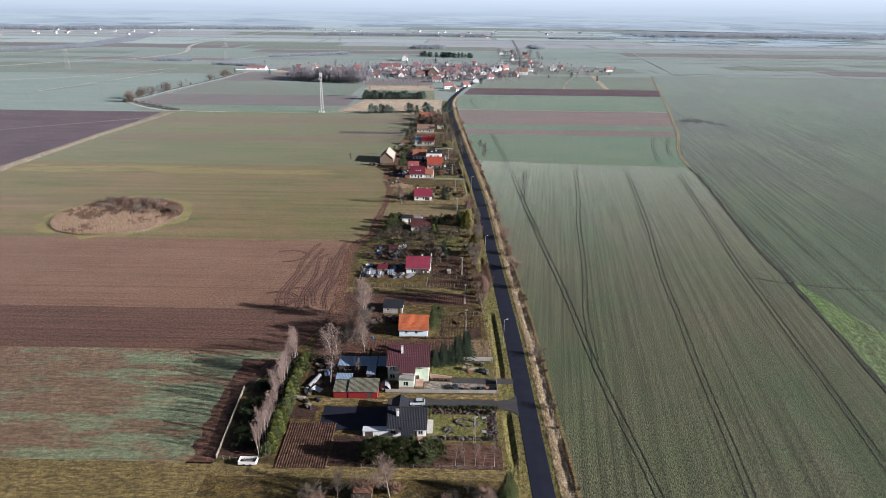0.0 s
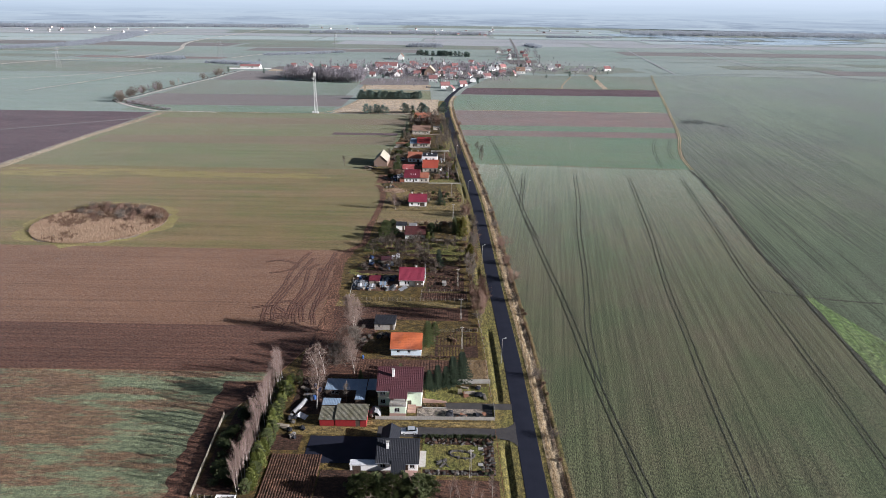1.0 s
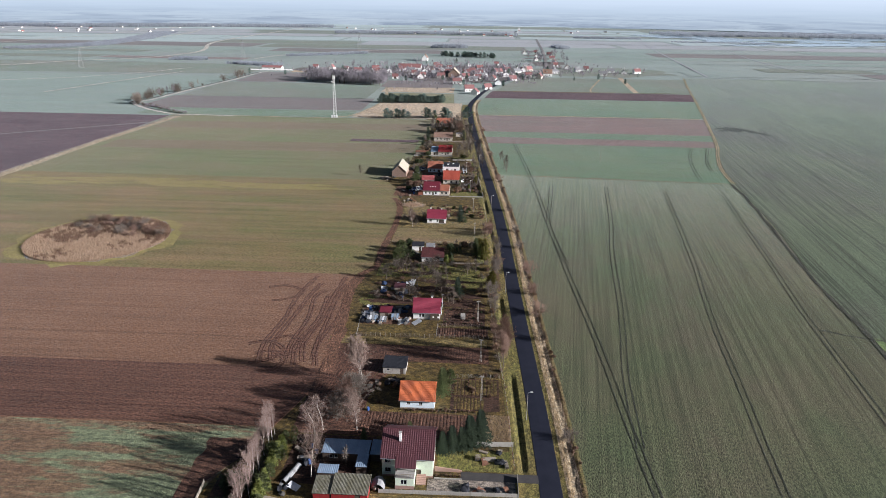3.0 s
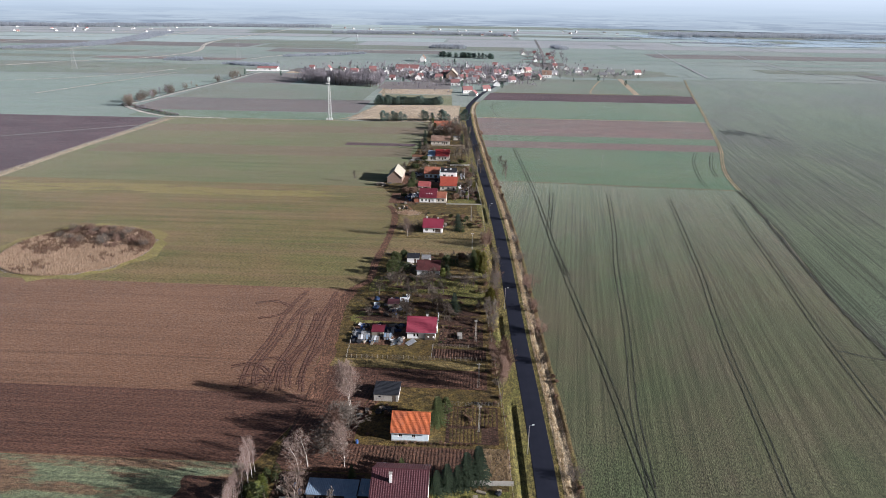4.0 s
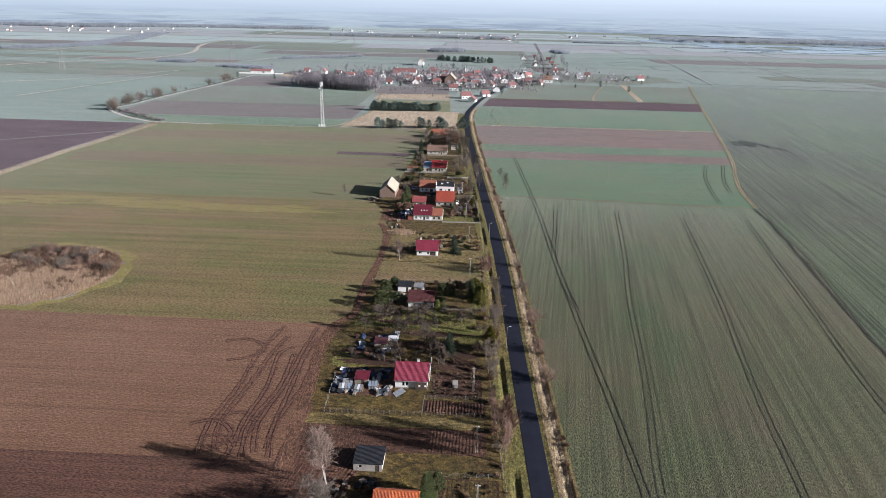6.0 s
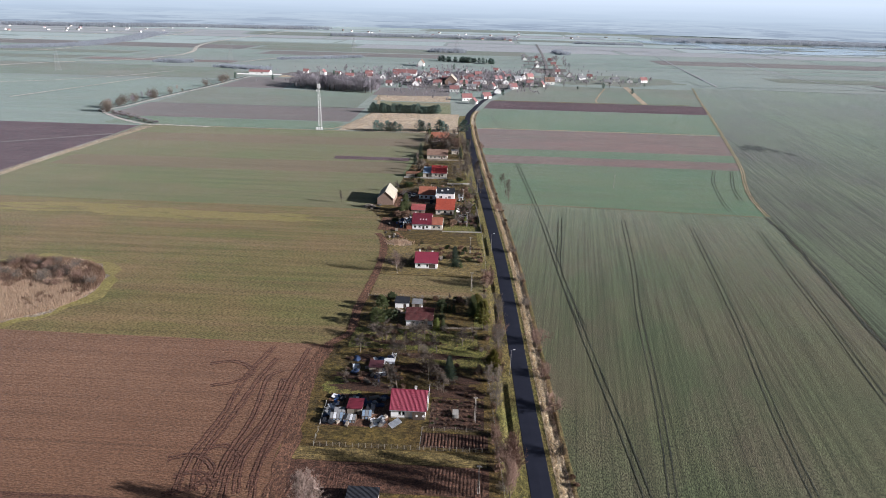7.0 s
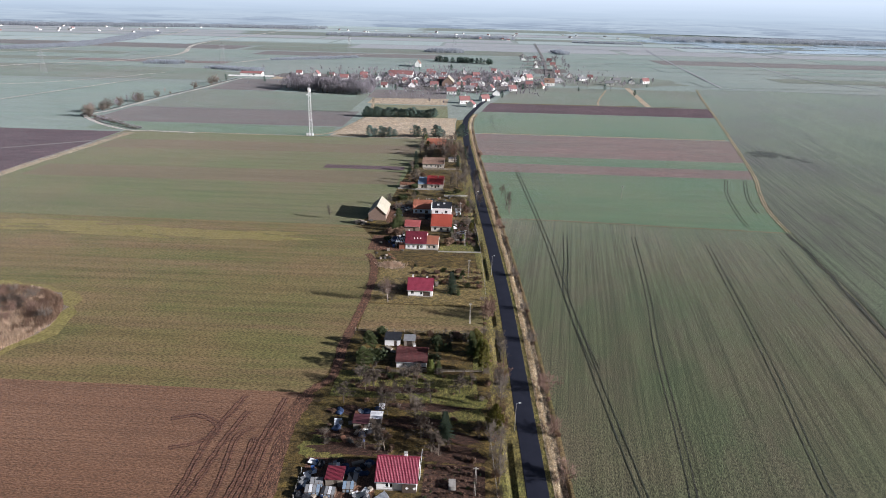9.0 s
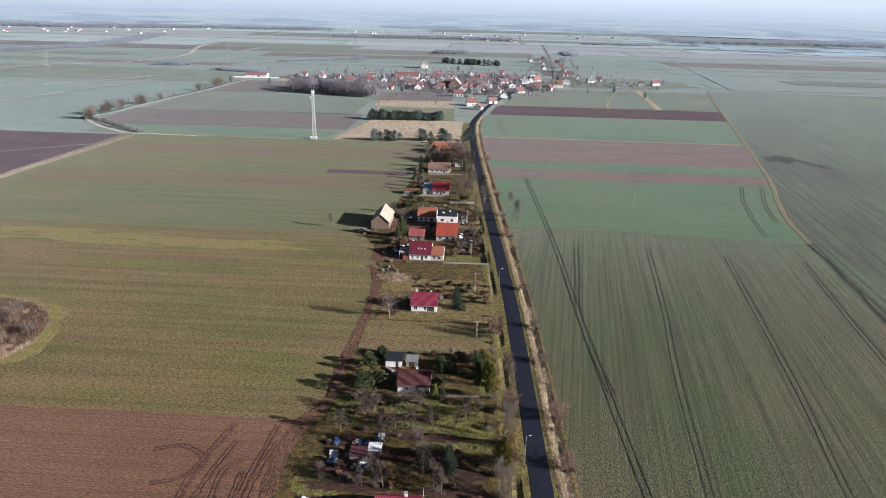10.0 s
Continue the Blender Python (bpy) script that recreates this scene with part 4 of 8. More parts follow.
def spruce(name, label, seed, h, wide, leaf):
    t = thing(name, label, "conifer tree")
    r = random.Random(seed)
    wood, crown = Build(), Build()
    wood.tube((0, 0, -0.1), (0, 0, h), 0.018 * h, 0.01, 6)
    whorls = 20
    for j in range(whorls):
        f = j / whorls
        z = h * (0.06 + 0.93 * f)
        reach = wide * (1 - f) ** 0.85 + 0.12
        for k in range(9):
            a = 2 * math.pi * (k + 0.5 * (j % 2)) / 9 + r.uniform(-0.2, 0.2)
            d = Vector((math.cos(a), math.sin(a), -0.28 + 0.5 * f))
            side = Vector((-math.sin(a), math.cos(a), 0))
            n = max(3, int(7 * reach / wide))
            L = reach * r.uniform(0.75, 1.15)
            for i in range(n):
                q = Vector((0, 0, z)) + d * (L * (i + 0.3) / n)
                w = 0.16 * wide * (1 - 0.5 * i / n)
                for s in (-1, 1):
                    tip = q + side * s * w * r.uniform(0.8, 1.4) + d * w * 0.9 + Vector((0, 0, r.uniform(-0.3, 0.05) * w))
                    crown.face(q, q + d * w * 1.0, tip)
            crown.face(Vector((0, 0, z)) + d * L * 0.8 - side * 0.05 * wide, Vector((0, 0, z)) + d * L * 0.8 + side * 0.05 * wide, Vector((0, 0, z)) + d * L * 1.08)
    part("trunk", wood, M["bark"], t)
    part("crown", crown, M[leaf], t, "dense green needles")
    return t


def pine(name, label, seed, h, wide, leaf, low=0.3):
    t = thing(name, label, "conifer tree")
    r = random.Random(seed)
    wood, crown = Build(), Build()
    wood.tube((0, 0, -0.1), (0, 0, h * 0.95), 0.02 * h, 0.02, 6)
    for k in range(44):
        f = k / 44
        z = h * (low + (0.97 - low) * f)
        a = k * 2.4 + r.uniform(-0.4, 0.4)
        reach = wide * (math.sin(math.pi * min(1, 0.25 + 0.75 * f)) ** 0.6) * r.uniform(0.35, 1.1)
        c = (math.cos(a) * reach, math.sin(a) * reach, z + 0.05 * h)
        wood.tube((0, 0, z - 0.04 * h), c, 0.05, 0.015, 3)
        leafy(crown, r, c, 0.23 * wide, 0.23 * wide, 0.045 * h, 66, 0.24, 0.3, True)
    part("trunk", wood, M["bark"], t)
    part("crown", crown, M[leaf], t, "clumped green needles")
    return t


def leaf_bush(name, label, seed, h, wide, leaf, n=900, size=0.24, cone=0.0, category="shrub"):
    t = thing(name, label, category)
    r = random.Random(seed)
    wood, crown = Build(), Build()
    for k in range(4):
        a = k * 1.57
        wood.tube((0, 0, -0.05), (0.25 * wide * math.cos(a), 0.25 * wide * math.sin(a), 0.6 * h), 0.04, 0.015, 3)
    if cone:
        for j in range(8):
            f = j / 8
            w = wide * (1 - cone * f)
            leafy(crown, r, (0, 0, h * (0.08 + 0.9 * f)), w, w, h * 0.1, n // 8, size)
    else:
        for j in range(7):
            a, d = r.uniform(0, 6.28), wide * 0.5 * r.random()
            leafy(crown, r, (d * math.cos(a), d * math.sin(a), h * r.uniform(0.35, 0.68)), wide * 0.62, wide * 0.62, h * 0.33, n // 7, size)
    part("stem", wood, M["bark"], t)
    part("crown", crown, M[leaf], t, "dense small leaves")
    return t


BIRCH = "bare white-barked birch with fine pinkish twigs"
PLANTS = {
    "birch_a": lambda: bare_tree("birch_tree", BIRCH, "bark_birch", "twig_birch", 1, 10.0, 0.14, 0.28, (20, 7, 4), 7),
    "birch_b": lambda: bare_tree("birch_tree", BIRCH, "bark_birch", "twig_birch", 2, 10.0, 0.13, 0.5, (16, 7, 4), 8),
    "birch_row": lambda: bare_tree("birch_tree", "slim bare birch with purplish twigs in a row", "bark_birch", "twig_row", 21, 10.0, 0.15, 0.6, (15, 5, 4), 4),
    "birch_c": lambda: bare_tree("birch_tree", "slim young birch with pale bark", "bark_birch", "twig_birch", 3, 7.0, 0.08, 0.8, (12, 4, 3), 5),
    "tree_a": lambda: bare_tree("deciduous_tree", "bare grey-brown tree with a spreading twiggy crown", "bark", "twig", 4, 8.0, 0.2, 0.2, (16, 6, 4), 7),
    "tree_b": lambda: bare_tree("deciduous_tree", "bare grey-brown tree with a spreading twiggy crown", "bark", "twig", 5, 8.0, 0.18, 0.35, (16, 6, 4), 7),
    "far_tree": lambda: bare_tree("deciduous_tree", "bare distant tree with twigs paled for haze", "bark", "twig_far", 31, 8.0, 0.2, 0.25, (14, 5, 4), 8),
    "far_pine": lambda: pine("pine_tree", "distant clumped pine with needles tinted for haze", 32, 8.0, 2.2, "pine_far", 0.06),
    "fruit": lambda: bare_tree("fruit_tree", "small bare fruit tree in rough garden grass", "bark", "twig_dark", 6, 4.5, 0.12, 0.15, (14, 6, 4), 9),
    "red_tree": lambda: bare_tree("deciduous_tree", "tall roadside tree with dense reddish bare twigs", "bark", "twig_red", 41, 10.0, 0.17, 0.45, (24, 7, 4), 12),
    "shrub_a": lambda: bare_shrub("bare_shrub", "leafless bushy shrub with reddish twigs", "bark", "twig_red", 7, 3.0, 11, 8),
    "shrub_b": lambda: bare_shrub("bare_shrub", "leafless bushy shrub with grey twigs", "bark", "twig", 8, 3.0, 10, 8),
    "spruce_a": lambda: spruce("spruce_tree", "dark green spruce with drooping branches", 9, 9.0, 3.0, "spruce"),
    "spruce_b": lambda: spruce("spruce_tree", "dense young green fir", 10, 6.0, 2.0, "pine"),
    "pine_a": lambda: pine("pine_tree", "green pine with a clumped crown", 11, 8.0, 2.2, "pine"),
    "pine_b": lambda: pine("pine_tree", "broad low green pine", 12, 6.0, 2.4, "pine", 0.12),
    "yew": lambda: pine("conifer_tree", "yellow-green conifer at a garden edge", 13, 6.0, 1.7, "yew", 0.2),
    "thuja": lambda: leaf_bush("thuja_shrub", "yellowish green thuja shrub in a hedge", 14, 3.4, 1.1, "thuja", 1100, 0.26, 0.7),
    "cone": lambda: leaf_bush("dwarf_conifer", "dark green clipped conical evergreen", 15, 3.0, 0.8, "bush", 800, 0.2, 0.75),
    "bush": lambda: leaf_bush("evergreen_bush", "rounded dark evergreen bush", 16, 1.8, 1.3, "bush", 900, 0.22),
    "ball": lambda: leaf_bush("clipped_shrub", "clipped round shrub in a garden row", 17, 1.05, 0.55, "bush", 420, 0.13),
    "dry_bush": lambda: leaf_bush("dry_shrub", "low brown shrub with dry leaves", 18, 1.2, 1.0, "reed_dark", 500, 0.2),
}
HEIGHT = {"red_tree": 10, "birch_row": 10, "far_tree": 8, "far_pine": 8, "birch_a": 10, "birch_b": 10, "birch_c": 7, "tree_a": 8, "tree_b": 8, "fruit": 4.5, "shrub_a": 3, "shrub_b": 3, "spruce_a": 9, "spruce_b": 6, "pine_a": 8, "pine_b": 6, "yew": 6, "thuja": 3.4, "cone": 3.0, "bush": 1.8, "ball": 1.05, "dry_bush": 1.2}
FIRST = {}
turner = random.Random(5)


def plant(kind, x, y, h=None, wide=1.0, group="", z=0.0):
    s = (h or HEIGHT[kind]) / HEIGHT[kind]
    turn = turner.uniform(0, 360)
    size = Vector((s * wide, s * wide, s))
    if kind not in FIRST:
        ob = PLANTS[kind]()
        ob.matrix_world = pose(x, y, z, 0, 0, turn) @ Matrix.Diagonal((*size, 1))
        FIRST[kind] = (ob, size)
    else:
        first, own = FIRST[kind]
        ob = copy_thing(first, pose(x, y, z, 0, 0, turn) @ Matrix.Diagonal((size.x / own.x, size.y / own.y, size.z / own.z, 1)))
    return tagged(ob, "", "", group)


def blades(name, label, spots, mat, h0, h1, w, category, lean=0.25, seed=3):
    """A stand of dry stalks, one joined mesh."""
    r = random.Random(seed)
    b = Build()
    for x, y, z in spots:
        a = r.uniform(0, 3.14)
        e = Vector((math.cos(a), math.sin(a), 0)) * w * r.uniform(0.6, 1.3)
        h = r.uniform(h0, h1)
        p = Vector((x, y, z))
        b.face(p - e, p + e, p + Vector((r.uniform(-lean, lean) * h, r.uniform(-lean, lean) * h, h)))
    return solid(name, b, M[mat], label, category, "stuff")


# ---- the garden strip's ground ----
sheet("soil_strip", "dark brown soil strip outside a timber fence", 124.5, 173, lambda y: np.interp(y, [124, 134, 144, 159, 173], [-61.5, -62.9, -63.5, -63.6, -63]) + 0.5 * math.sin(y * 0.9) + 0.6 * math.sin(y * 2.3 + 1), lambda y: np.interp(y, [124, 157, 173], [-55.9, -58.6, -49]), "bed_soil", 0.07, 2.0)
# dark ground that paints in the birch row's shade
sheet("shaded_plot", "plot soil darkened in colour to stand for shade", 127, 160, -55.8, -47.5, "soil", 0.09)
sheet("garden_ground", "rough winter grass of the garden strip", -60, 660, lambda y: np.interp(y, [60, 124, 175, 205, 280, 395, 430, 470, 660], [-66, -63, -55, -48, -52, -54, -62, -54, -48]), beside(-8.3), "garden", 0.025, 6, category="ground")
sheet("grass_track", "pale grass lane between plots", 119, 123.5, -420, beside(-8), "strip", 0.07, 0, 0.004, 0.004)
sheet("field_meadow", "rough grass meadow", -60, 126, -420, -56, "strip", 0.033)
ribbon("mud_track", "muddy wheel track along garden ends", [(-47, 262), (-44.4, 279), (-39, 290), (-39.6, 309), (-38.3, 341), (-38.6, 365), (-41, 382), (-45, 391)], 3.0, "mud", 0.11, wobble=0.25)
ribbon("mud_track", "muddy wheel track along garden ends", [(-41, 205), (-43, 232), (-45.5, 262), (-44, 279)], 4.2, "mud", 0.1, wobble=0.3)
sheet("soil_strip", "tilled brown soil strip between gardens", 176.5, 187, -44, lambda y: 11.5, "bed_soil", 0.09)
sheet("soil_strip", "rutted brown soil beside a birch", 187, 213.5, -44, -27, "bed_soil", 0.088)
sheet("soil_strip", "tilled dark soil strip between gardens", 213.5, 223.5, -43, 6.5, "bed_soil", 0.09)
sheet("grass_strip", "pale grass strip beside a garden fence", 223.8, 228.6, -45, 6, "strip", 0.085)
sheet("soil_plot", "dug vegetable plot", 189, 205, -4.2, 9.2, "soil", 0.085)
sheet("soil_plot", "bare brown plot with young birches", 124.5, 133.6, -4.0, 12.2, "bed_soil", 0.085)
# this sheet darkens the ground where the conifers' shadow falls
sheet("soil_plot", "dark soil sheet laid as the conifers' shade", 124.6, 136.2, -29.0, -4.2, "soil", 0.083)
sheet("lawn", "mown lawn within a rockery garden", 134.8, 149.6, -5.8, 11.6, "lawn", 0.09)
sheet("lawn", "mown lawn beside a mint house", 164.8, 172.5, -6.2, 11.2, "lawn", 0.09)
sheet("driveway", "worn asphalt drive between two gardens", 149.2, 153.2, -17.5, beside(-2.4), "asphalt_old", 0.1)
for s_ in (-1, 1):
    b = Build()
    b.face((12.6, 151.2 + s_ * 2.0, 0), (17.7, 151.2 + s_ * 2.0, 0), (17.7, 151.2 + s_ * 5.2, 0), (17.0, 151.2 + s_ * 3.9, 0), (15.6, 151.2 + s_ * 2.7, 0))
    solid("driveway", b, M["asphalt_old"], "rounded mouth of a drive at the road", "drive", "structure", z=0.11)
sheet("grass_strip", "worn grass beside a shaded yard", 149.4, 152.8, -40, -17.6, "strip", 0.087)
sheet("grass_strip", "mown grass strip beside a drive", 153.6, 155.8, -32, 12.4, "strip", 0.088)
sheet("yard", "paved yard in front of a mint house", 157.0, 161.6, -8, 12.0, "gravel", 0.095)
sheet("yard", "paved drive into a mint house's yard", 161.6, 164.4, -0.5, beside(-2.4), "asphalt_old", 0.1)
sheet("yard", "dark soil yard behind a red shed", 158, 176, -42, -22, "soil", 0.08)
sheet("yard", "bare soil yard with sheds", 143, 149, -43, -36, "soil", 0.08)
sheet("yard", "dark trodden yard crammed with stored goods", 237.6, 252.4, -37.4, -19.6, "mud", 0.082)
sheet("yard", "dark trodden yard behind a dark red house", 396, 416, -46, -29.5, "mud", 0.082)
sheet("yard", "dark yard between farm buildings", 436, 470, -43, -20, "mud", 0.082)
# paved yard whose black tone also carries the house's shadow
sheet("shaded_yard", "asphalt yard blackened for shade beside a black-roofed house", 138.6, 148.9, -34.0, -16.2, "asphalt", 0.085)
sheet("lawn", "winter lawn round a bungalow", 341, 378, -37, 5.0, "strip", 0.078)
# dug beds, drawn wide and dark to include the orchard's long shadows
for x0, x1, y, w in ((-36, -20, 256.5, 3.4), (-9, 4, 256.0, 5.0), (-9, 5, 262.5, 2.4), (-37, -24, 262.0, 2.6), (-22, -6, 268.0, 3.0), (-36, -26, 272.5, 2.4), (-20, 0, 275.5, 2.0), (-30, -8, 283.5, 1.8)):
    patch("shade_toned_bed", "dug orchard bed with tree shade in its dark tone", (x0 + x1) / 2, y, (x1 - x0) * 0.56, w * 0.85, "soil", 0.095 + 0.0004 * (y - 250), 0.3, int(y), category="bed", n=34)
patch("lawn", "winter grass of an orchard", -3.5, 277, 9.5, 10.0, "lawn", 0.078, 0.2, 61, category="lawn", n=40)
patch("lawn", "winter grass of an orchard", -35, 256, 5.5, 6.0, "lawn", 0.079, 0.25, 62, category="lawn", n=30)
sheet("lawn", "strip of lawn in a garden", 279, 293, -38, 3.5, "lawn", 0.08)
sheet("lawn", "open garden lawn", 318.5, 340, -37, 5.5, "meadow", 0.09)
sheet("lawn", "garden lawn beside a dark red house", 296, 318, 2.2, 5.6, "lawn", 0.09)
sheet("lawn", "garden lawn with a low wall", 396, 407, -13.5, 4.6, "lawn", 0.09)
sheet("lawn", "garden lawn", 488, 500, -16, -4, "lawn", 0.09)
patch("dry_grass_patch", "pale dry grass patch", -33, 378.5, 5.5, 4.2, "reedbed", 0.1, 0.3, 33)
sheet("soil_plot", "vegetable beds behind a fence", 230.5, 236.5, -10.4, 6.4, "soil", 0.09)
sheet("soil_plot", "kitchen garden soil beside a crimson-roofed house", 238.5, 252, -9, 5.4, "soil", 0.085)
sheet("soil_plot", "maize stubble plot", 175.4, 187.4, 4.6, 11.8, "reedbed", 0.1)
sheet("soil_plot", "dark garden plots", 410, 440, -8, 2.5, "soil", 0.08)


def furrows(name, label, x0, x1, y0, y1, n, mat, skew=0.0, height=0.22):
    """Raised planting ridges side by side."""
    bed = thing(name, label, "garden bed", (x0 + x1) / 2, (y0 + y1) / 2, 0.08)
    r = random.Random(int(x0 * 10) + n)
    w, half = (x1 - x0) / n, (y1 - y0) / 2
    for i in range(n):
        b = Build()
        rows = []
        for k in range(13):
            y = -half + 2 * half * k / 12
            x = x0 - (x0 + x1) / 2 + (i + 0.5) * w + skew * y + r.uniform(-0.04, 0.04)
            z = height * r.uniform(0.75, 1.15)
            rows.append([(x - w * 0.42, y, 0), (x - w * 0.16, y, z), (x + w * 0.14, y, z), (x + w * 0.42, y, 0)])
        b.grid(rows)
        part("ridge", b, M[mat], bed)
    return bed


furrows("ploughed_bed", "ploughed garden plot with long soil ridges", -41.6, -29.4, 123.6, 141.5, 20, "bed_soil", -0.03, 0.17)
furrows("vegetable_bed", "vegetable bed with short raised rows", -9.8, 5.8, 230.8, 236.2, 18, "bed_soil", 0.0, 0.13)
furrows("potato_bed", "tilled strip with shallow soil ridges", -28, 4, 177, 186.5, 36, "bed_soil", 0.0, 0.07)
furrows("potato_bed", "tilled strip with shallow soil ridges", -8, 5.5, 214, 223, 16, "bed_soil", 0.02, 0.07)
furrows("vegetable_bed", "dug vegetable bed with raised rows", -3.6, 8.8, 196.5, 204.5, 12, "garden", 0.0, 0.05)
furrows("vegetable_bed", "dug vegetable bed with raised rows", -3.4, 5.0, 189.5, 195.2, 9, "garden", 0.0, 0.05)


def ruts(pts, seed, mat="mud"):
    """Two pressed wheel lines, each with the lip of soil thrown up beside it."""
    r = random.Random(seed)
    for s in (-0.55, 0.55):
        rows = []
        for i in range(len(pts) - 1):
            p0, p1, p2, p3 = (Vector(pts[max(0, min(len(pts) - 1, i + k))]) for k in (-1, 0, 1, 2))
            for k in range(10):
                t = k / 10
                p = 0.5 * ((2 * p1) + (p2 - p0) * t + (2 * p0 - 5 * p1 + 4 * p2 - p3) * t * t + (3 * p1 - p0 - 3 * p2 + p3) * t ** 3)
                d = ((p2 - p0) * (1 - t) + (p3 - p1) * t).normalized()
                n = Vector((-d.y, d.x))
                h, j = r.uniform(0.02, 0.11), r.uniform(-0.16, 0.16)
                rows.append([(p.x + n.x * (s + j + u), p.y + n.y * (s + j + u), z) for u, z in ((-0.42, 0.05), (-0.2, 0.05 + h), (0.02, 0.06 + h * 0.8), (0.14, 0.07), (0.42, 0.05))])
        b = Build()
        b.grid(rows)
        solid("tractor_rut", b, M[mat], "tractor rut with raised soil in a ploughed field", "rut", "structure")


for i in range(9):
    x = -42 + i * 1.9
    ruts([(x - 1.5, 186 + i), (x + 0.3, 200), (x + 1.5 + 0.3 * i, 211), (x + 2.2 + 0.3 * i, 222.5)], 300 + i, "dusk_plough")
for i, (x, y, w) in enumerate(((-61, 212, 5), (-64, 218, 6), (-58, 222, 5), (-70, 262, 7))):
    ruts([(x - w, y + 3), (x, y + 5), (x + w, y), (x + 0.6 * w, y - 6), (x - 0.4 * w, y - 9)], 340 + i, "dusk_plough")
for i, x in enumerate((-66.0, -62.4, -58.3, -55.2, -52.7, -50.2, -48.6)):
    ruts([(x + 5 - 0.5 * i, 277 - 7 * (i % 4)), (x + 2 + math.sin(i * 2.3), 258), (x + 2.5 - math.sin(i * 1.7), 240), (x + 1 + math.sin(i * 4.1), 222), (x + 3, 208 + 2 * (i % 3))], 350 + i, "dusk_plough")


# ---- pond of reeds in the pasture ----
def reed_pond():
    cx, cy, rad = -170.5, 312.5, 31.0
    patch("reed_pond", "round dried pond bed full of brown reeds", cx, cy, rad, rad, "reedbed", 0.1, 0.06, 9, category="pond", n=40)
    patch("pond_bank", "grassy bank round a dried pond", cx, cy, rad + 4.5, rad + 3, "yellow_grass", 0.07, 0.08, 10, category="pond", n=40)
    r = random.Random(21)
    light, dark = [], []
    while len(light) + len(dark) < 46000:
        a, d = r.uniform(0, 6.283), rad * math.sqrt(r.random()) * 0.98
        x, y = cx + d * math.cos(a), cy + d * math.sin(a)
        n = noise.noise(Vector((x * 0.07, y * 0.07, 0.3))) + 0.5 * noise.noise(Vector((x * 0.25, y * 0.25, 4.0)))
        shade = n * 1.5 + (y - cy) / 42 + abs(x - cx) / 90 - 0.16 + 0.9 * noise.noise(Vector((x * 0.5, y * 0.5, 9.0)))
        if shade < 0.2 or (d > rad * 0.95 and y < cy):
            light.append((x, y, 0.1))
        elif r.random() < 0.9:
            dark.append((x, y, 0.1))
    blades("reeds", "tall pale dry reeds in a pond bed", light, "reed", 0.7, 1.6, 0.075, "reeds", 0.4, seed=1)
    blades("dark_reeds", "dark brown dead stalks in a pond bed", dark, "reed_dark", 0.7, 1.7, 0.085, "reeds", 0.4, seed=2)
    for k in range(34):
        a, d = r.uniform(0.1, 2.6), rad * math.sqrt(r.uniform(0.05, 0.8))
        plant("shrub_a" if k % 2 else "shrub_b", cx + d * math.cos(a), cy + d * math.sin(a), r.uniform(1.8, 3.0), 1.1, "shrubs in the reed pond")


reed_pond()


def maize_stubble():
    r = random.Random(8)
    spots = [(r.uniform(4.8, 11.6), r.uniform(175.6, 187.2), 0.1) for k in range(1400)]
    blades("maize_stubble", "dry broken maize stalks on a plot", spots, "dry_grass", 0.3, 0.9, 0.07, "stubble", 0.7, 12)


maize_stubble()


def dry_patch():
    r = random.Random(9)
    spots = [(-33 + r.gauss(0, 2.6), 378.5 + r.gauss(0, 2.0), 0.1) for k in range(1000)]
    blades("dry_grass_tuft", "shaggy pale dry grass", spots, "reed", 0.5, 1.3, 0.09, "grass", 0.6, 13)


dry_patch()


def ditch_reeds():
    r = random.Random(31)
    pale, brown = [], []
    for k in range(19000):
        y = 70 + 640 * r.random() ** 1.25
        u = r.gauss(4.7, 0.5)
        pale.append((road_x(y) + u, y, ditch_depth(u, y)))
        if k % 3 == 0:
            u = r.gauss(7.2, 0.45)
            brown.append((road_x(y) + u, y, ditch_depth(u, y)))
    blades("dry_verge_grass", "pale dry grass along a roadside ditch", pale, "dry_grass", 0.3, 0.9, 0.06, "grass", 0.5, 4)
    blades("brown_verge_grass", "brown dead grass on a ditch bank", brown, "reed_dark", 0.3, 0.9, 0.06, "grass", 0.5, 5)


ditch_reeds()

# ---- buildings ----
def wall_run(b, span, height, thick, holes, place):
    """A wall from -span/2 to span/2 with holes (u, z, w, h), each box set by place(u0, u1, z0, z1)."""
    cuts = sorted({-span / 2, span / 2, *(u - w / 2 for u, z, w, h in holes), *(u + w / 2 for u, z, w, h in holes)})
    for a, c in zip(cuts, cuts[1:]):
        if c - a < 1e-4:
            continue
        mid, z = (a + c) / 2, 0.0
        for u, hz, w, h in sorted((k for k in holes if abs(k[0] - mid) < k[2] / 2), key=lambda k: k[1]):
            if hz > z + 1e-3:
                b.box(*place(a, c, z, hz))
            z = hz + h
        if height > z + 1e-3:
            b.box(*place(a, c, z, height))


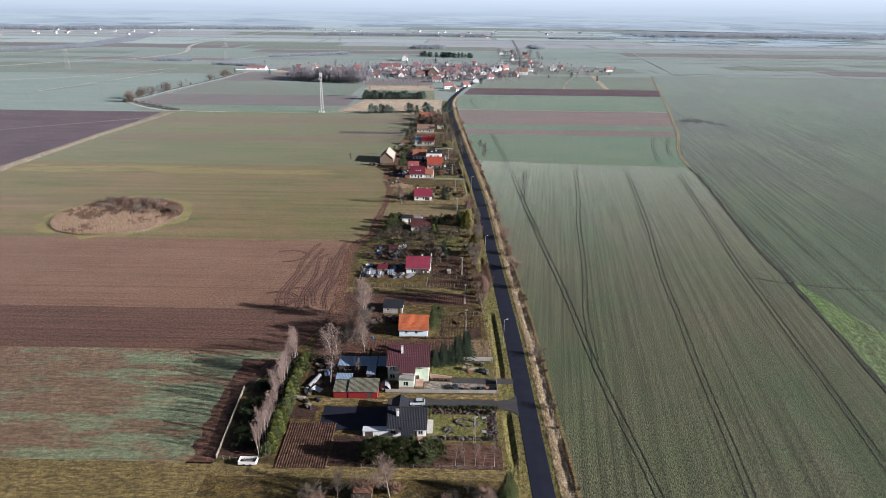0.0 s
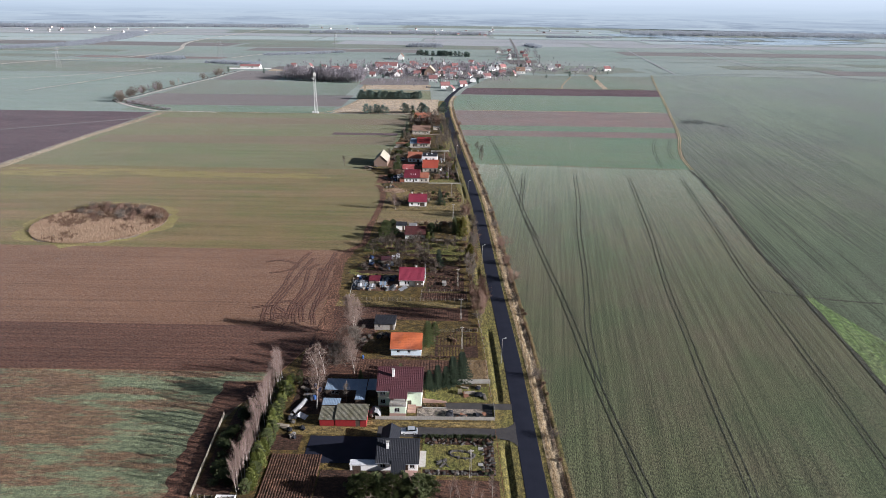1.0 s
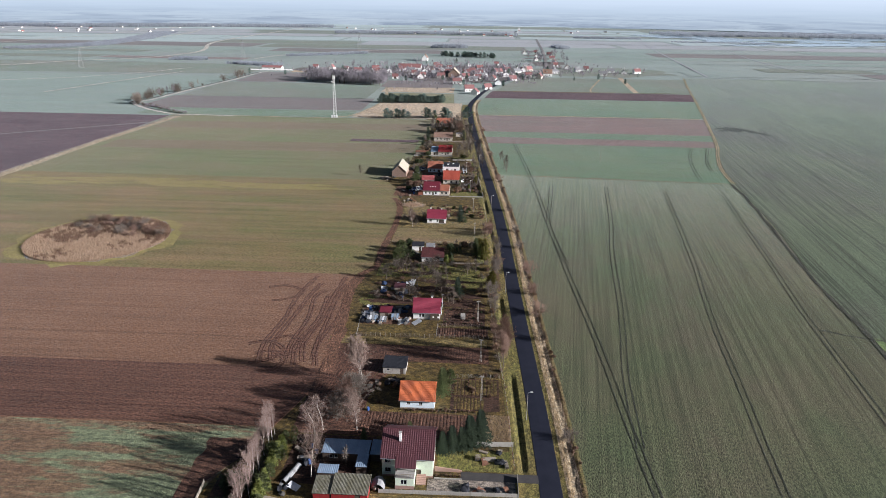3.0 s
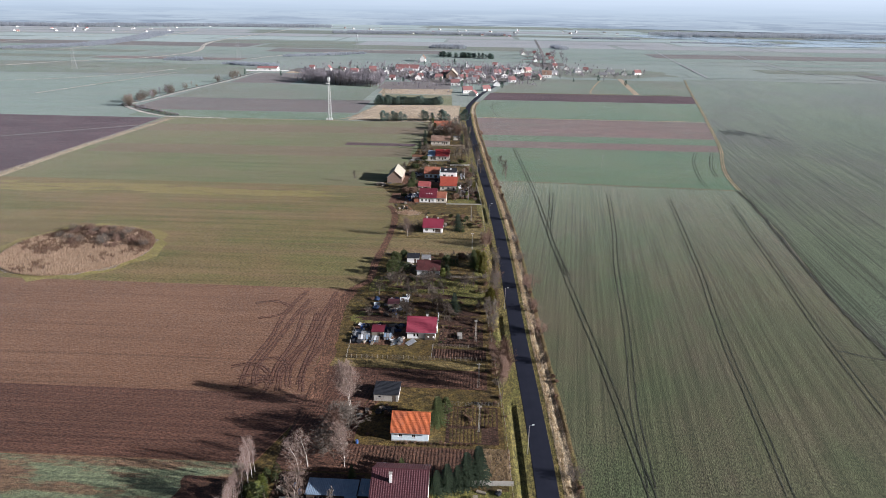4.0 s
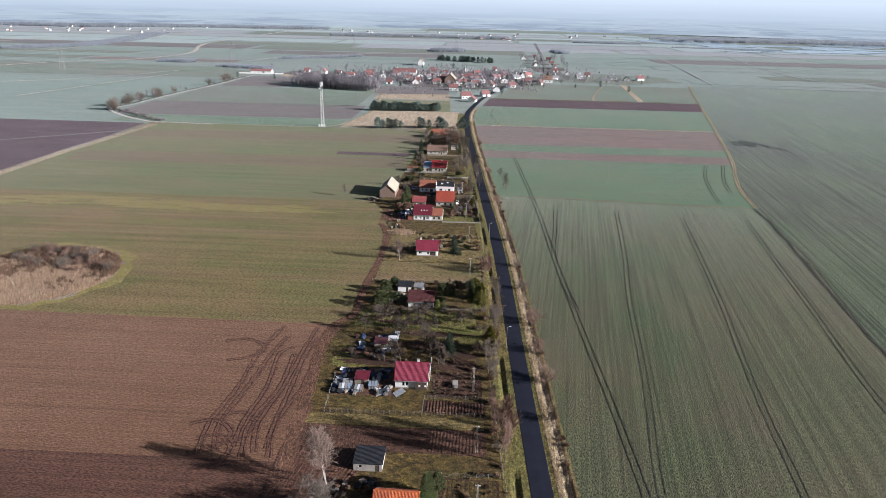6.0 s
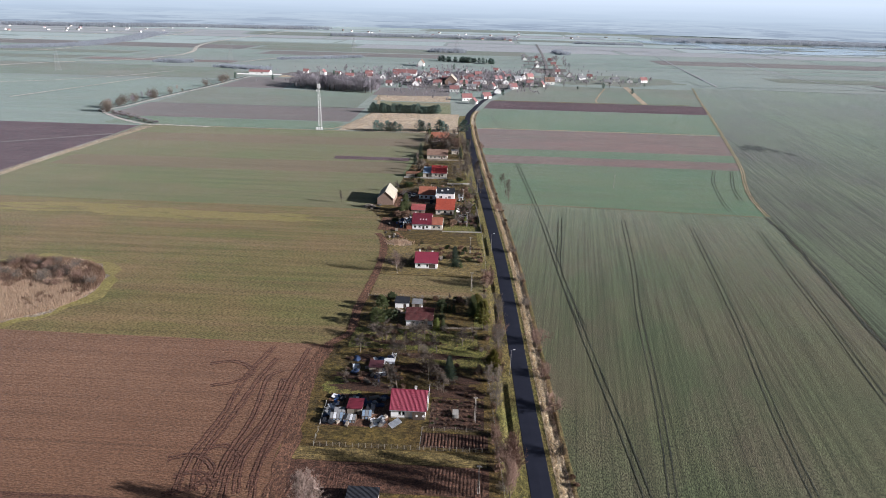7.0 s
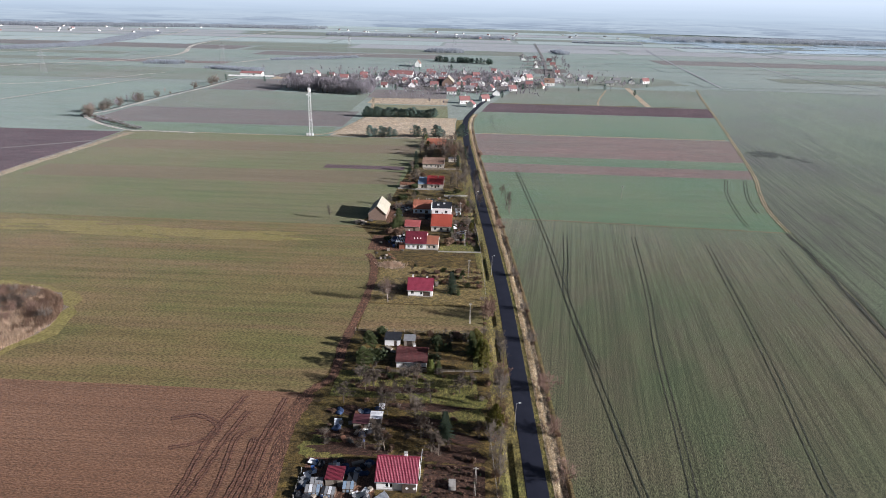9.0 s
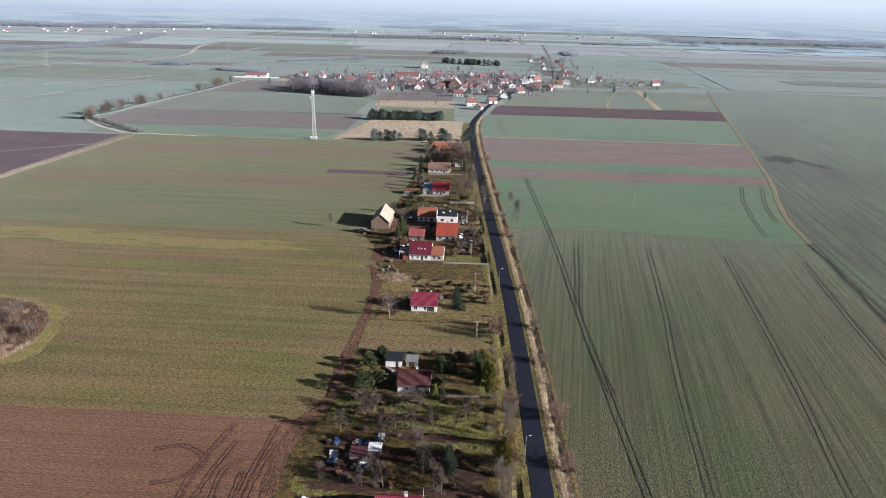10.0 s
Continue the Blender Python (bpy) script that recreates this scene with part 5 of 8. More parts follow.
def slope(b, span, run, high, low, over, rib, sign, rib_h=0.05, course=0.42, thick=0.1):
    """One side of a roof, from the ridge at (0, high) down past the wall head, with ribs and courses."""
    k = (high - low) / run
    reach = run + over
    us = []
    if rib:
        n = int(span / rib)
        for i in range(n):
            u = -span / 2 + i * span / n
            us += [(u, 0), (u + 0.3 * span / n, 0), (u + 0.5 * span / n, rib_h), (u + 0.8 * span / n, rib_h)]
        us.append((span / 2, 0))
    else:
        us = [(-span / 2, 0), (span / 2, 0)]
    rows = []
    steps = max(1, int(reach / course)) if rib and course else 1
    for j in range(steps):
        for f, lift in ((j / steps, 0.0), ((j + 1) / steps, 0.035 if steps > 1 else 0.0)):
            d = reach * f
            rows.append([(u, sign * d, high - k * d + h + lift) for u, h in us])
    b.grid(rows)
    bot = [(-span / 2, 0), (span / 2, 0)]
    rows = [[(u, sign * d, high - k * d - thick) for u, h in bot] for d in (0, reach)]
    b.grid(rows)
    e = reach
    b.face((-span / 2, sign * e, high - k * e - thick), (span / 2, sign * e, high - k * e - thick), (span / 2, sign * e, high - k * e + 0.03), (-span / 2, sign * e, high - k * e + 0.03))
    for s in (-1, 1):
        b.face((s * span / 2, 0, high - thick), (s * span / 2, sign * e, high - k * e - thick), (s * span / 2, sign * e, high - k * e + 0.03), (s * span / 2, 0, high + 0.03))


def window(house, side, u, z, w, h, half_w, half_d, bars=True):
    """A window frame with its pane and sill in the wall of a house."""
    def at(u0, u1, d0, d1, z0, z1):
        if side == "s":
            return (u0, -half_d + d0, z0, u1, -half_d + d1, z1)
        if side == "n":
            return (u0, half_d - d1, z0, u1, half_d - d0, z1)
        if side == "e":
            return (half_w - d1, u0, z0, half_w - d0, u1, z1)
        return (-half_w + d0, u0, z0, -half_w + d1, u1, z1)
    f = Build()
    t = 0.07
    f.box(*at(u - w / 2, u - w / 2 + t, 0.06, 0.16, z, z + h))
    f.box(*at(u + w / 2 - t, u + w / 2, 0.06, 0.16, z, z + h))
    f.box(*at(u - w / 2 + t, u + w / 2 - t, 0.06, 0.16, z, z + t))
    f.box(*at(u - w / 2 + t, u + w / 2 - t, 0.06, 0.16, z + h - t, z + h))
    if bars:
        f.box(*at(u - t / 2, u + t / 2, 0.065, 0.155, z + t, z + h - t))
    win = part("window", f, M["frame"], house)
    g = Build()
    g.box(*at(u - w / 2 + t, u + w / 2 - t, 0.1, 0.12, z + t, z + h - t))
    part("pane", g, M["glass"], win)
    s = Build()
    s.box(*at(u - w / 2 - 0.08, u + w / 2 + 0.08, -0.1, 0.05, z - 0.06, z - 0.005))
    part("sill", s, M["concrete"], win)


def house(label, x0, x1, y0, y1, eave, high, wall, roof, wins=(), doors=(), chimneys=(), rib=0.33, over=0.45, turn=0.0, plinth="grey_wall", category="house", name="house", group="", ridge_at=0.5, course=0.42, gutters=True, edge=0.35):
    """A gabled house whose ridge runs along its own x axis."""
    t = thing(name, label, category, (x0 + x1) / 2, (y0 + y1) / 2, 0, turn, group)
    hw, hd = (x1 - x0) / 2, (y1 - y0) / 2
    if turn in (90, -90):
        hw, hd = hd, hw
    th = 0.3
    holes = {k: [] for k in "sewn"}
    for side, u, z, w, h in wins:
        holes[side].append((u, z, w, h))
    for side, u, w, h in doors:
        holes[side].append((u, 0.02, w, h))
    b = Build()
    wall_run(b, 2 * hw, eave, th, holes["s"], lambda a, c, z0, z1: (a, -hd, z0, c, -hd + th, z1))
    wall_run(b, 2 * hw, eave, th, holes["n"], lambda a, c, z0, z1: (a, hd - th, z0, c, hd, z1))
    wall_run(b, 2 * (hd - th), eave, th, holes["e"], lambda a, c, z0, z1: (hw - th, a, z0, hw, c, z1))
    wall_run(b, 2 * (hd - th), eave, th, holes["w"], lambda a, c, z0, z1: (-hw, a, z0, -hw + th, c, z1))
    for s in (-1, 1):
        x = s * hw - (th if s > 0 else 0)
        b.prism([(x, -hd, eave), (x, hd, eave), (x, 0, high - 0.12)], (th, 0, 0))
    part("wall", b, M[wall], t)
    b = Build()
    slope(b, 2 * hw + 2 * edge, hd, high, eave, over, rib, -1, course=course)
    slope(b, 2 * hw + 2 * edge, hd, high, eave, over, rib, 1, course=course)
    part("roof", b, M[roof], t)
    b = Build()
    b.prism([(-hw - edge, -0.17, high - 0.02), (-hw - edge, 0.17, high - 0.02), (-hw - edge, 0.07, high + 0.1), (-hw - edge, -0.07, high + 0.1)], (2 * hw + 2 * edge, 0, 0))
    part("ridge_cap", b, M[roof], t)
    if plinth:
        b = Build()
        for a in ((-hw - 0.04, -hd - 0.04, 0, hw + 0.04, -hd - 0.004, 0.4), (-hw - 0.04, hd + 0.004, 0, hw + 0.04, hd + 0.04, 0.4), (hw + 0.004, -hd - 0.004, 0, hw + 0.04, hd + 0.004, 0.4), (-hw - 0.04, -hd - 0.004, 0, -hw - 0.004, hd + 0.004, 0.4)):
            b.box(*a)
        part("plinth", b, M[plinth], t)
    if gutters:
        k = (high - eave) / hd
        for s in (-1, 1):
            b = Build()
            y, z = s * (hd + over + 0.06), eave - k * over - 0.06
            b.tube((-hw - edge, y, z), (hw + edge, y, z), 0.07, 0.07, 5)
            part("gutter", b, M["steel"], t)
    for side, u, z, w, h in wins:
        window(t, side, u, z, w, h, hw, hd, w > 0.8)
    for side, u, w, h in doors:
        b = Build()
        if side == "s":
            b.box(u - w / 2, -hd + 0.12, 0.02, u + w / 2, -hd + 0.18, h + 0.02)
        elif side == "e":
            b.box(hw - 0.18, u - w / 2, 0.02, hw - 0.12, u + w / 2, h + 0.02)
        else:
            b.box(u - w / 2, hd - 0.18, 0.02, u + w / 2, hd - 0.12, h + 0.02)
        d = part("door", b, M["dark_wood"], t, "dark wooden door")
        if side == "s":
            b = Build()
            b.box(u + w / 2 - 0.18, -hd + 0.07, 1.0, u + w / 2 - 0.08, -hd + 0.12, 1.05)
            part("handle", b, M["steel"], d)
    for cx, cy, top in chimneys:
        b = Build()
        b.box(cx - 0.3, cy - 0.3, high - abs(cy) * (high - eave) / hd - 0.4, cx + 0.3, cy + 0.3, top)
        c = part("chimney", b, M["white"] if wall in ("mint", "white") else M["brick"], t)
        b = Build()
        b.box(cx - 0.38, cy - 0.38, top + 0.003, cx + 0.38, cy + 0.38, top + 0.1)
        part("cap", b, M["concrete"], c)
    return t


def shed(label, x0, x1, y0, y1, h0, h1, wall, roof, door=None, rib=0.25, turn=0.0, over=0.25, wins=(), name="shed", category="shed"):
    """A lean-to shed: its roof climbs from h0 at the south side to h1 at the north."""
    t = thing(name, label, category, (x0 + x1) / 2, (y0 + y1) / 2, 0, turn)
    hw, hd = (x1 - x0) / 2, (y1 - y0) / 2
    th = 0.15
    b = Build()
    holes = [(u, z, w, h) for u, z, w, h in wins] + ([(door[0], 0.02, door[1], door[2])] if door else [])
    wall_run(b, 2 * hw, h0, th, holes, lambda a, c, z0, z1: (a, -hd, z0, c, -hd + th, z1))
    b.box(-hw, hd - th, 0, hw, hd, h1)
    for s in (-1, 1):
        x = s * hw - (th if s > 0 else 0)
        b.prism([(x, -hd + th, 0), (x, hd - th, 0), (x, hd - th, h1), (x, -hd + th, h0)], (th, 0, 0))
    part("wall", b, M[wall], t)
    b = Build()
    k = (h1 - h0) / (2 * hd)
    us = []
    n = max(2, int((2 * hw + 2 * over) / rib))
    for i in range(n):
        u = -hw - over + i * (2 * hw + 2 * over) / n
        us += [(u, 0), (u + 0.5 * rib, 0.045)]
    us.append((hw + over, 0))
    rows = [[(u, y, h0 + k * (y + hd) + 0.05 + h) for u, h in us] for y in (-hd - over, -hd / 3, hd / 3, hd + over)]
    b.grid(rows)
    b.grid([[(u, y, h0 + k * (y + hd) + 0.012) for u in (-hw - over, hw + over)] for y in (-hd - over, hd + over)])
    y = -hd - over
    b.face((-hw - over, y, h0 - k * over + 0.012), (hw + over, y, h0 - k * over + 0.012), (hw + over, y, h0 - k * over + 0.06), (-hw - over, y, h0 - k * over + 0.06))
    part("roof", b, M[roof], t)
    if door:
        b = Build()
        b.box(door[0] - door[1] / 2, -hd + 0.05, 0.02, door[0] + door[1] / 2, -hd + 0.1, door[2] + 0.02)
        part("door", b, M["dark_wood"], t)
    for u, z, w, h in wins:
        window(t, "s", u, z, w, h, hw, hd, False)
    return t


def extra_box(parent, name, mat, x0, y0, z0, x1, y1, z1, label=""):
    b = Build()
    b.box(x0, y0, z0, x1, y1, z1)
    return part(name, b, M[mat], parent, label)


def fence(label, p, q, gap, height, style="wire", mat="concrete", group="garden fences", rail="steel"):
    """Posts along a line with panels, boards or wires between them."""
    p, q = Vector((*p, 0)), Vector((*q, 0))
    n = max(1, round((q - p).length / gap))
    t = thing("fence", label, "fence", p.x, p.y, 0, math.degrees(math.atan2(q.y - p.y, q.x - p.x)), group)
    step = (q - p).length / n
    b = Build()
    b.box(-0.06, -0.06, -0.05, 0.06, 0.06, height)
    post = b.mesh("post", M[mat])
    b = Build()
    if style == "panel":
        top = height - 0.1
        side = [(0.065, -0.03, 0.03)]
        for k in range(1, 3):
            side += [(0.065, -0.03, k * top / 3 - 0.02), (0.065, -0.012, k * top / 3), (0.065, -0.03, k * top / 3 + 0.02)]
        side += [(0.065, -0.03, top), (0.065, 0.03, top), (0.065, 0.03, 0.03)]
        b.prism(side, (step - 0.13, 0, 0))
    elif style == "slat":
        m = max(3, int(step / 0.22))
        teeth = [(0.065, 0.0, 0.12)]
        for k in range(m):
            u = 0.065 + (step - 0.13) * k / m
            w = (step - 0.13) / m
            teeth += [(u, 0.0, height - 0.1), (u + w * 0.62, 0.0, height - 0.06), (u + w * 0.62, 0.0, 0.42), (u + w, 0.0, 0.42)]
        teeth += [(step - 0.065, 0.0, 0.12)]
        b.prism(teeth, (0, 0.04, 0))
    for k in range(n + 1):
        o = new("post", post)
        o.parent, o.location = t, (k * step, 0, 0)
    if style == "wire":
        b.tube((0, -0.067, 0), (n * step, -0.067, 0), 0.009, 0.009, 4)
        wire = b.mesh("wire", M[rail])
        for k in range(4):
            o = new("wire", wire)
            o.parent, o.location = t, (0, 0, 0.2 + k * (height - 0.25) / 3)
        return t
    bay = b.mesh("panel", M[mat if style == "panel" else "grey_wood"])
    for k in range(n):
        o = new("panel", bay)
        o.parent, o.location = t, (k * step, 0, 0)
    return t


# black-roofed house with its wing and annex
h = house("single-storey white house with a black ribbed metal roof", -15.9, -6.5, 136.2, 144.2, 3.0, 6.2, "white", "roof_black",
          [("s", 3.4, 1.0, 1.2, 1.2), ("s", -3.4, 1.0, 1.2, 1.2), ("e", 0.0, 1.0, 1.4, 1.2), ("w", 1.0, 1.0, 1.2, 1.2)], [("s", 2.0, 1.0, 2.0)], [(-2.4, -1.6, 6.4)], 0.4, 0.5)
b = Build()
rows = []
for j in range(9):
    d = 4.2 + 2.4 * j / 8
    rows.append([(-1.4 + 0.2 * i, -d, 6.2 - 0.8 * d + 0.25 + (0.04 if i % 2 else 0)) for i in range(18)])
b.grid(rows)
part("porch_roof", b, M["roof_black"], h)
for u in (-1.2, 1.8):
    b = Build()
    b.tube((u, -6.2, 0), (u, -6.2, 1.45), 0.09, 0.09, 6)
    part("porch_post", b, M["white"], h)
extra_box(h, "terrace", "salmon", 0.2, -6.9, 0, 4.6, -4.05, 0.45, "salmon stone terrace")
extra_box(h, "terrace", "concrete", 4.9, -2.4, 0, 6.4, 3.4, 0.25, "pale paved terrace")
b = Build()
b.prism([(-4.5, 4.0, 0), (-0.5, 4.0, 0), (-0.5, 4.0, 2.6), (-2.5, 4.0, 3.9), (-4.5, 4.0, 2.6)], (0, 4.8, 0))
part("wing_wall", b, M["white"], h)
b = Build()
for s in (-1, 1):
    rows = []
    for f in (0, 1):
        row = []
        for i in range(27):
            row.append((-2.5 + s * f * 2.3, 3.2 + 6.0 * i / 26, 4.02 - f * 1.5 + (0.045 if i % 2 else 0)))
        rows.append(row)
    b.grid(rows)
part("wing_roof", b, M["roof_black"], h)
a = thing("garage", "low white flat-roofed garage annex", "garage", -19.1, 137.0)
b = Build()
b.prism([(-3.1, -0.8, 0), (-2.6, -0.8, 0), (-2.6, -0.8, 1.42), (-0.6, -0.8, 1.42), (-0.6, -0.8, 0), (3.1, -0.8, 0), (3.1, -0.8, 1.7), (-3.1, -0.8, 1.7)], (0, 0.2, 0))
part("front_wall", b, M["white"], a)
extra_box(a, "rear_wall", "white", -3.1, 0.6, 0, 3.1, 0.8, 1.7)
for u in (-3.1, 2.9):
    extra_box(a, "side_wall", "white", u, -0.596, 0, u + 0.2, 0.596, 1.7)
extra_box(a, "roof", "plastic", -3.2, -0.95, 1.704, 3.2, 0.95, 1.84, "pale flat roof")
extra_box(a, "door", "dark_wood", -2.55, -0.74, 0.02, -0.65, -0.68, 1.4)

# mint house with a bay and balcony
h = house("two-storey mint green house with a maroon tiled roof", -18.6, -6.9, 162.1, 173.7, 5.5, 8.9, "mint", "roof_maroon",
          [("s", -4.5, 1.0, 1.4, 1.3), ("s", -4.5, 3.6, 1.4, 1.3), ("e", -2.5, 1.0, 1.3, 1.3), ("e", 2.5, 3.6, 1.3, 1.3), ("w", 0, 3.6, 1.3, 1.3), ("w", 0, 1.0, 1.3, 1.3)], [("s", 2.6, 1.1, 2.1)], [(-1.9, -2.4, 9.6)], 0.5, 0.55, plinth="salmon")
b = Build()
wall_run(b, 4.2, 3.0, 0.3, [(-0.2, 1.2, 1.4, 1.3)], lambda u0, u1, z0, z1: (u0 - 0.2, -10.0, z0, u1 - 0.2, -9.7, z1))
b.box(-2.3, -9.7, 0, -2.0, -5.82, 3.0)
b.box(1.6, -9.7, 0, 1.9, -5.82, 3.0)
part("bay_wall", b, M["mint"], h)
window(h, "s", -0.4, 1.2, 1.3, 1.3, 5.85, 10.0, True)
extra_box(h, "balcony_floor", "concrete", -2.4, -10.1, 3.004, 2.0, -5.83, 3.14)
extra_box(h, "bay_plinth", "salmon", -2.36, -10.06, 0, 1.96, -10.004, 0.9)
b = Build()
for k in range(12):
    u = -2.3 + 4.2 * k / 11
    b.box(u - 0.03, -10.05, 3.144, u + 0.03, -9.99, 4.0)
b.box(-2.35, -10.06, 4.003, 1.95, -9.98, 4.1)
part("balcony_rail", b, M["grey_wood"], h)
b = Build()
rows = []
for j in range(9):
    d = 5.9 + 2.3 * j / 8
    rows.append([(-2.6 + 0.3 * i, -d, 5.56 - 0.58 * (d - 5.9) + (0.05 if i % 2 else 0)) for i in range(17)])
b.grid(rows)
b.grid([[(u, -d, 5.48 - 0.58 * (d - 5.9)) for u in (-2.6, 2.2)] for d in (5.9, 8.2)])
part("bay_roof", b, M["roof_maroon"], h)
for u in (-2.2, 1.8):
    extra_box(h, "balcony_post", "dark_wood", u - 0.08, -8.0, 3.144, u + 0.08, -7.84, 4.32)
b = Build()
for k in range(6):
    b.box(2.2, -8.4 + k * 0.4, 0, 4.4, -8.0 + k * 0.4, 0.17 * (k + 1))
part("steps", b, M["salmon"], h, "salmon stone steps")
r_ = thing("ramp_wall", "pink low retaining wall with planted bank", "retaining wall", -3.5, 163.1)
b = Build()
b.prism([(-3.1, 1.2, 0), (3.3, 1.2, 0), (3.3, 1.2, 0.5), (-3.1, 1.2, 1.3)], (0, 0.3, 0))
part("wall", b, M["salmon"], r_)
extra_box(r_, "kerb", "concrete", -3.1, -1.4, 0, 3.3, -1.2, 0.3)
for k in range(6):
    plant("dry_bush", -6.0 + k * 1.05, 162.7, 0.8, 0.7, "bushes along the ramp")

# small houses along the road
house("small pale blue house with a bright orange tiled roof", -17.6, -8.4, 189.1, 197.3, 3.0, 6.0, "blue_white", "roof_orange",
      [("s", -2.4, 1.3, 0.9, 0.8), ("s", 0.9, 1.2, 0.9, 0.95), ("e", 0, 1.0, 1.1, 1.1)], [("e", 2.6, 0.95, 2.0)], [], 0.3)
h = house("white bungalow with a crimson metal tile roof", -19.3, -10.2, 242.3, 251.0, 2.95, 6.1, "white", "roof_magenta",
          [("s", -2.2, 0.9, 0.75, 1.2), ("s", -1.2, 0.9, 0.75, 1.2), ("e", 0, 1.0, 1.2, 1.2)], [("s", 3.4, 1.6, 2.1)], [(1.6, 1.2, 6.3)], 0.33)
# dark box before the wall; its colour stands for the recess's shade
extra_box(h, "porch", "dark_wood", 1.3, -4.9, 0.05, 4.5, -4.45, 2.4, "dark slab imitating a shaded porch recess")
for u in (2.0, 3.7):
    b = Build()
    b.prism([(u, -4.93, 1.3), (u + 0.4, -4.93, 0.9), (u + 0.8, -4.93, 1.3), (u + 0.4, -4.93, 1.7)], (0, 0.025, 0))
    part("porch_trim", b, M["white"], h, "white diamond trim")
b = Build()
b.tube((4.9, -0.5, 0), (5.3, 2.5, 6.6), 0.06, 0.05, 5)
b.tube((5.0, 0.0, 0), (5.2, 1.6, 5.0), 0.04, 0.04, 5)
part("aerial_mast", b, M["steel"], h, "leaning pale aerial pole")
h = house("low white cottage with a weathered dark red roof", -21.0, -12.0, 295.6, 303.6, 2.7, 5.2, "white", "roof_old",
          [("s", -2.2, 0.9, 0.9, 1.0), ("s", 1.1, 0.9, 0.8, 0.9)], [("s", 2.4, 0.9, 2.0)], [(0.5, 1.0, 5.6)], 0.3)
extra_box(h, "cladding", "dark_wood", 0.0, -4.09, 0.42, 4.5, -4.045, 0.85)
house("white bungalow with a crimson metal roof in a garden", -22.8, -13.6, 348.0, 356.5, 2.95, 5.9, "white", "roof_magenta",
      [("s", -3.0, 1.0, 1.2, 1.2), ("s", 0.4, 0.9, 0.8, 1.2)], [("s", 2.4, 2.6, 2.1)], [(-3.2, 1.5, 6.4), (2.2, 0.8, 6.2)], 0.33)
h = house("white house with a dark red roof and skylights", -29.0, -19.9, 398.5, 412.0, 3.1, 6.4, "white", "roof_wine",
          [("s", -3.2, 0.9, 1.0, 1.2), ("s", -1.0, 0.9, 1.0, 1.2), ("s", 2.6, 0.9, 1.2, 1.2)], [("s", 0.9, 1.0, 2.0)], [(-3.6, 0.4, 7.0)], 0.33)
for u in (-0.9, 0.4, 1.8):
    b = Build()
    k = 3.3 / 6.75
    b.prism([(u, -4.4, 6.4 - 4.4 * k + 0.06), (u + 0.45, -4.4, 6.4 - 4.4 * k + 0.06), (u + 0.45, -3.7, 6.4 - 3.7 * k + 0.06), (u, -3.7, 6.4 - 3.7 * k + 0.06)], (0, 0, 0.12))
    part("skylight", b, M["frame"], h)
extra_box(h, "lean_to", "roof_rust", -7.4, -6.6, 0, -4.6, -3.0, 2.2, "rusty red lean-to")
house("cream house extension with a faded orange tiled roof", -19.85, -14.3, 398.7, 408.4, 3.0, 5.1, "offwhite", "roof_rust", [("s", 1.0, 0.9, 1.2, 1.2), ("s", -1.4, 0.9, 1.0, 1.2)], [], [], 0.3, edge=0.1)
p_ = thing("pergola", "white open pergola frame over a yard", "pergola", -31.4, 402.5)
for x, y in ((-2, -3), (2, -3), (-2, 3), (2, 3)):
    extra_box(p_, "post", "frame", x - 0.07, y - 0.07, 0, x + 0.07, y + 0.07, 2.9)
for k in range(6):
    extra_box(p_, "beam", "frame", -2.15 + k * 0.8, -3.4, 2.904, -1.93 + k * 0.8, 3.4, 3.05)
house("low brick shed with a faded red metal roof", -32.0, -25.0, 424.0, 434.0, 2.5, 4.0, "brick", "roof_pink", [], [("s", 1.0, 1.2, 1.9)], [], 0.3, category="shed", name="shed", plinth=None)
house("cream house with a bright orange-red tiled roof", -19.2, -9.5, 424.6, 441.0, 3.0, 6.4, "offwhite", "roof_scarlet", [("s", -3, 0.9, 1.2, 1.2), ("s", 0, 0.9, 1.2, 1.2), ("e", 0, 1.0, 1.2, 1.2)], [("s", 3.2, 1.0, 2.0)], [(0.0, 0.5, 7.0)], 0.33)
b = Build()
t = thing("house", "white two-storey flat-roofed house", "house", -15.25, 448.8)
wall_run(b, 9.9, 6.2, 0.3, [(-2.4, 3.9, 1.6, 1.3), (2.4, 3.9, 1.4, 1.3)], lambda u0, u1, z0, z1: (u0, -6.2, z0, u1, -5.9, z1))
b.box(-4.95, 5.9, 0, 4.95, 6.2, 6.2)
b.box(-4.95, -5.9, 0, -4.65, 5.9, 6.2)
b.box(4.65, -5.9, 0, 4.95, 5.9, 6.2)
part("wall", b, M["white"], t)
for u in (-2.4, 2.4):
    window(t, "s", u, 3.9, 1.6 if u < 0 else 1.4, 1.3, 4.95, 6.2)
extra_box(t, "roof", "tarp_dark", -5.05, -5.75, 6.204, 5.05, 6.3, 6.4, "dark felt roof")
extra_box(t, "parapet", "frame", -5.05, -6.3, 6.203, 5.05, -5.8, 6.36)
extra_box(t, "vent", "frame", -2.6, -1.0, 6.404, -1.4, 0.2, 6.9, "white roof vent")
extra_box(t, "vent", "frame", 0.6, 1.6, 6.404, 1.6, 2.6, 6.9, "white roof vent")
house("pale blue cottage with an orange tiled roof", -30.6, -21.4, 452.5, 465.0, 3.0, 5.9, "blue_white", "roof_rust", [("s", -3, 0.9, 1.1, 1.2), ("s", -0.5, 0.9, 1.1, 1.2)], [("s", 2.4, 1.6, 2.0)], [(2.0, 0.6, 6.8), (-2.5, 0.6, 6.6)], 0.33)
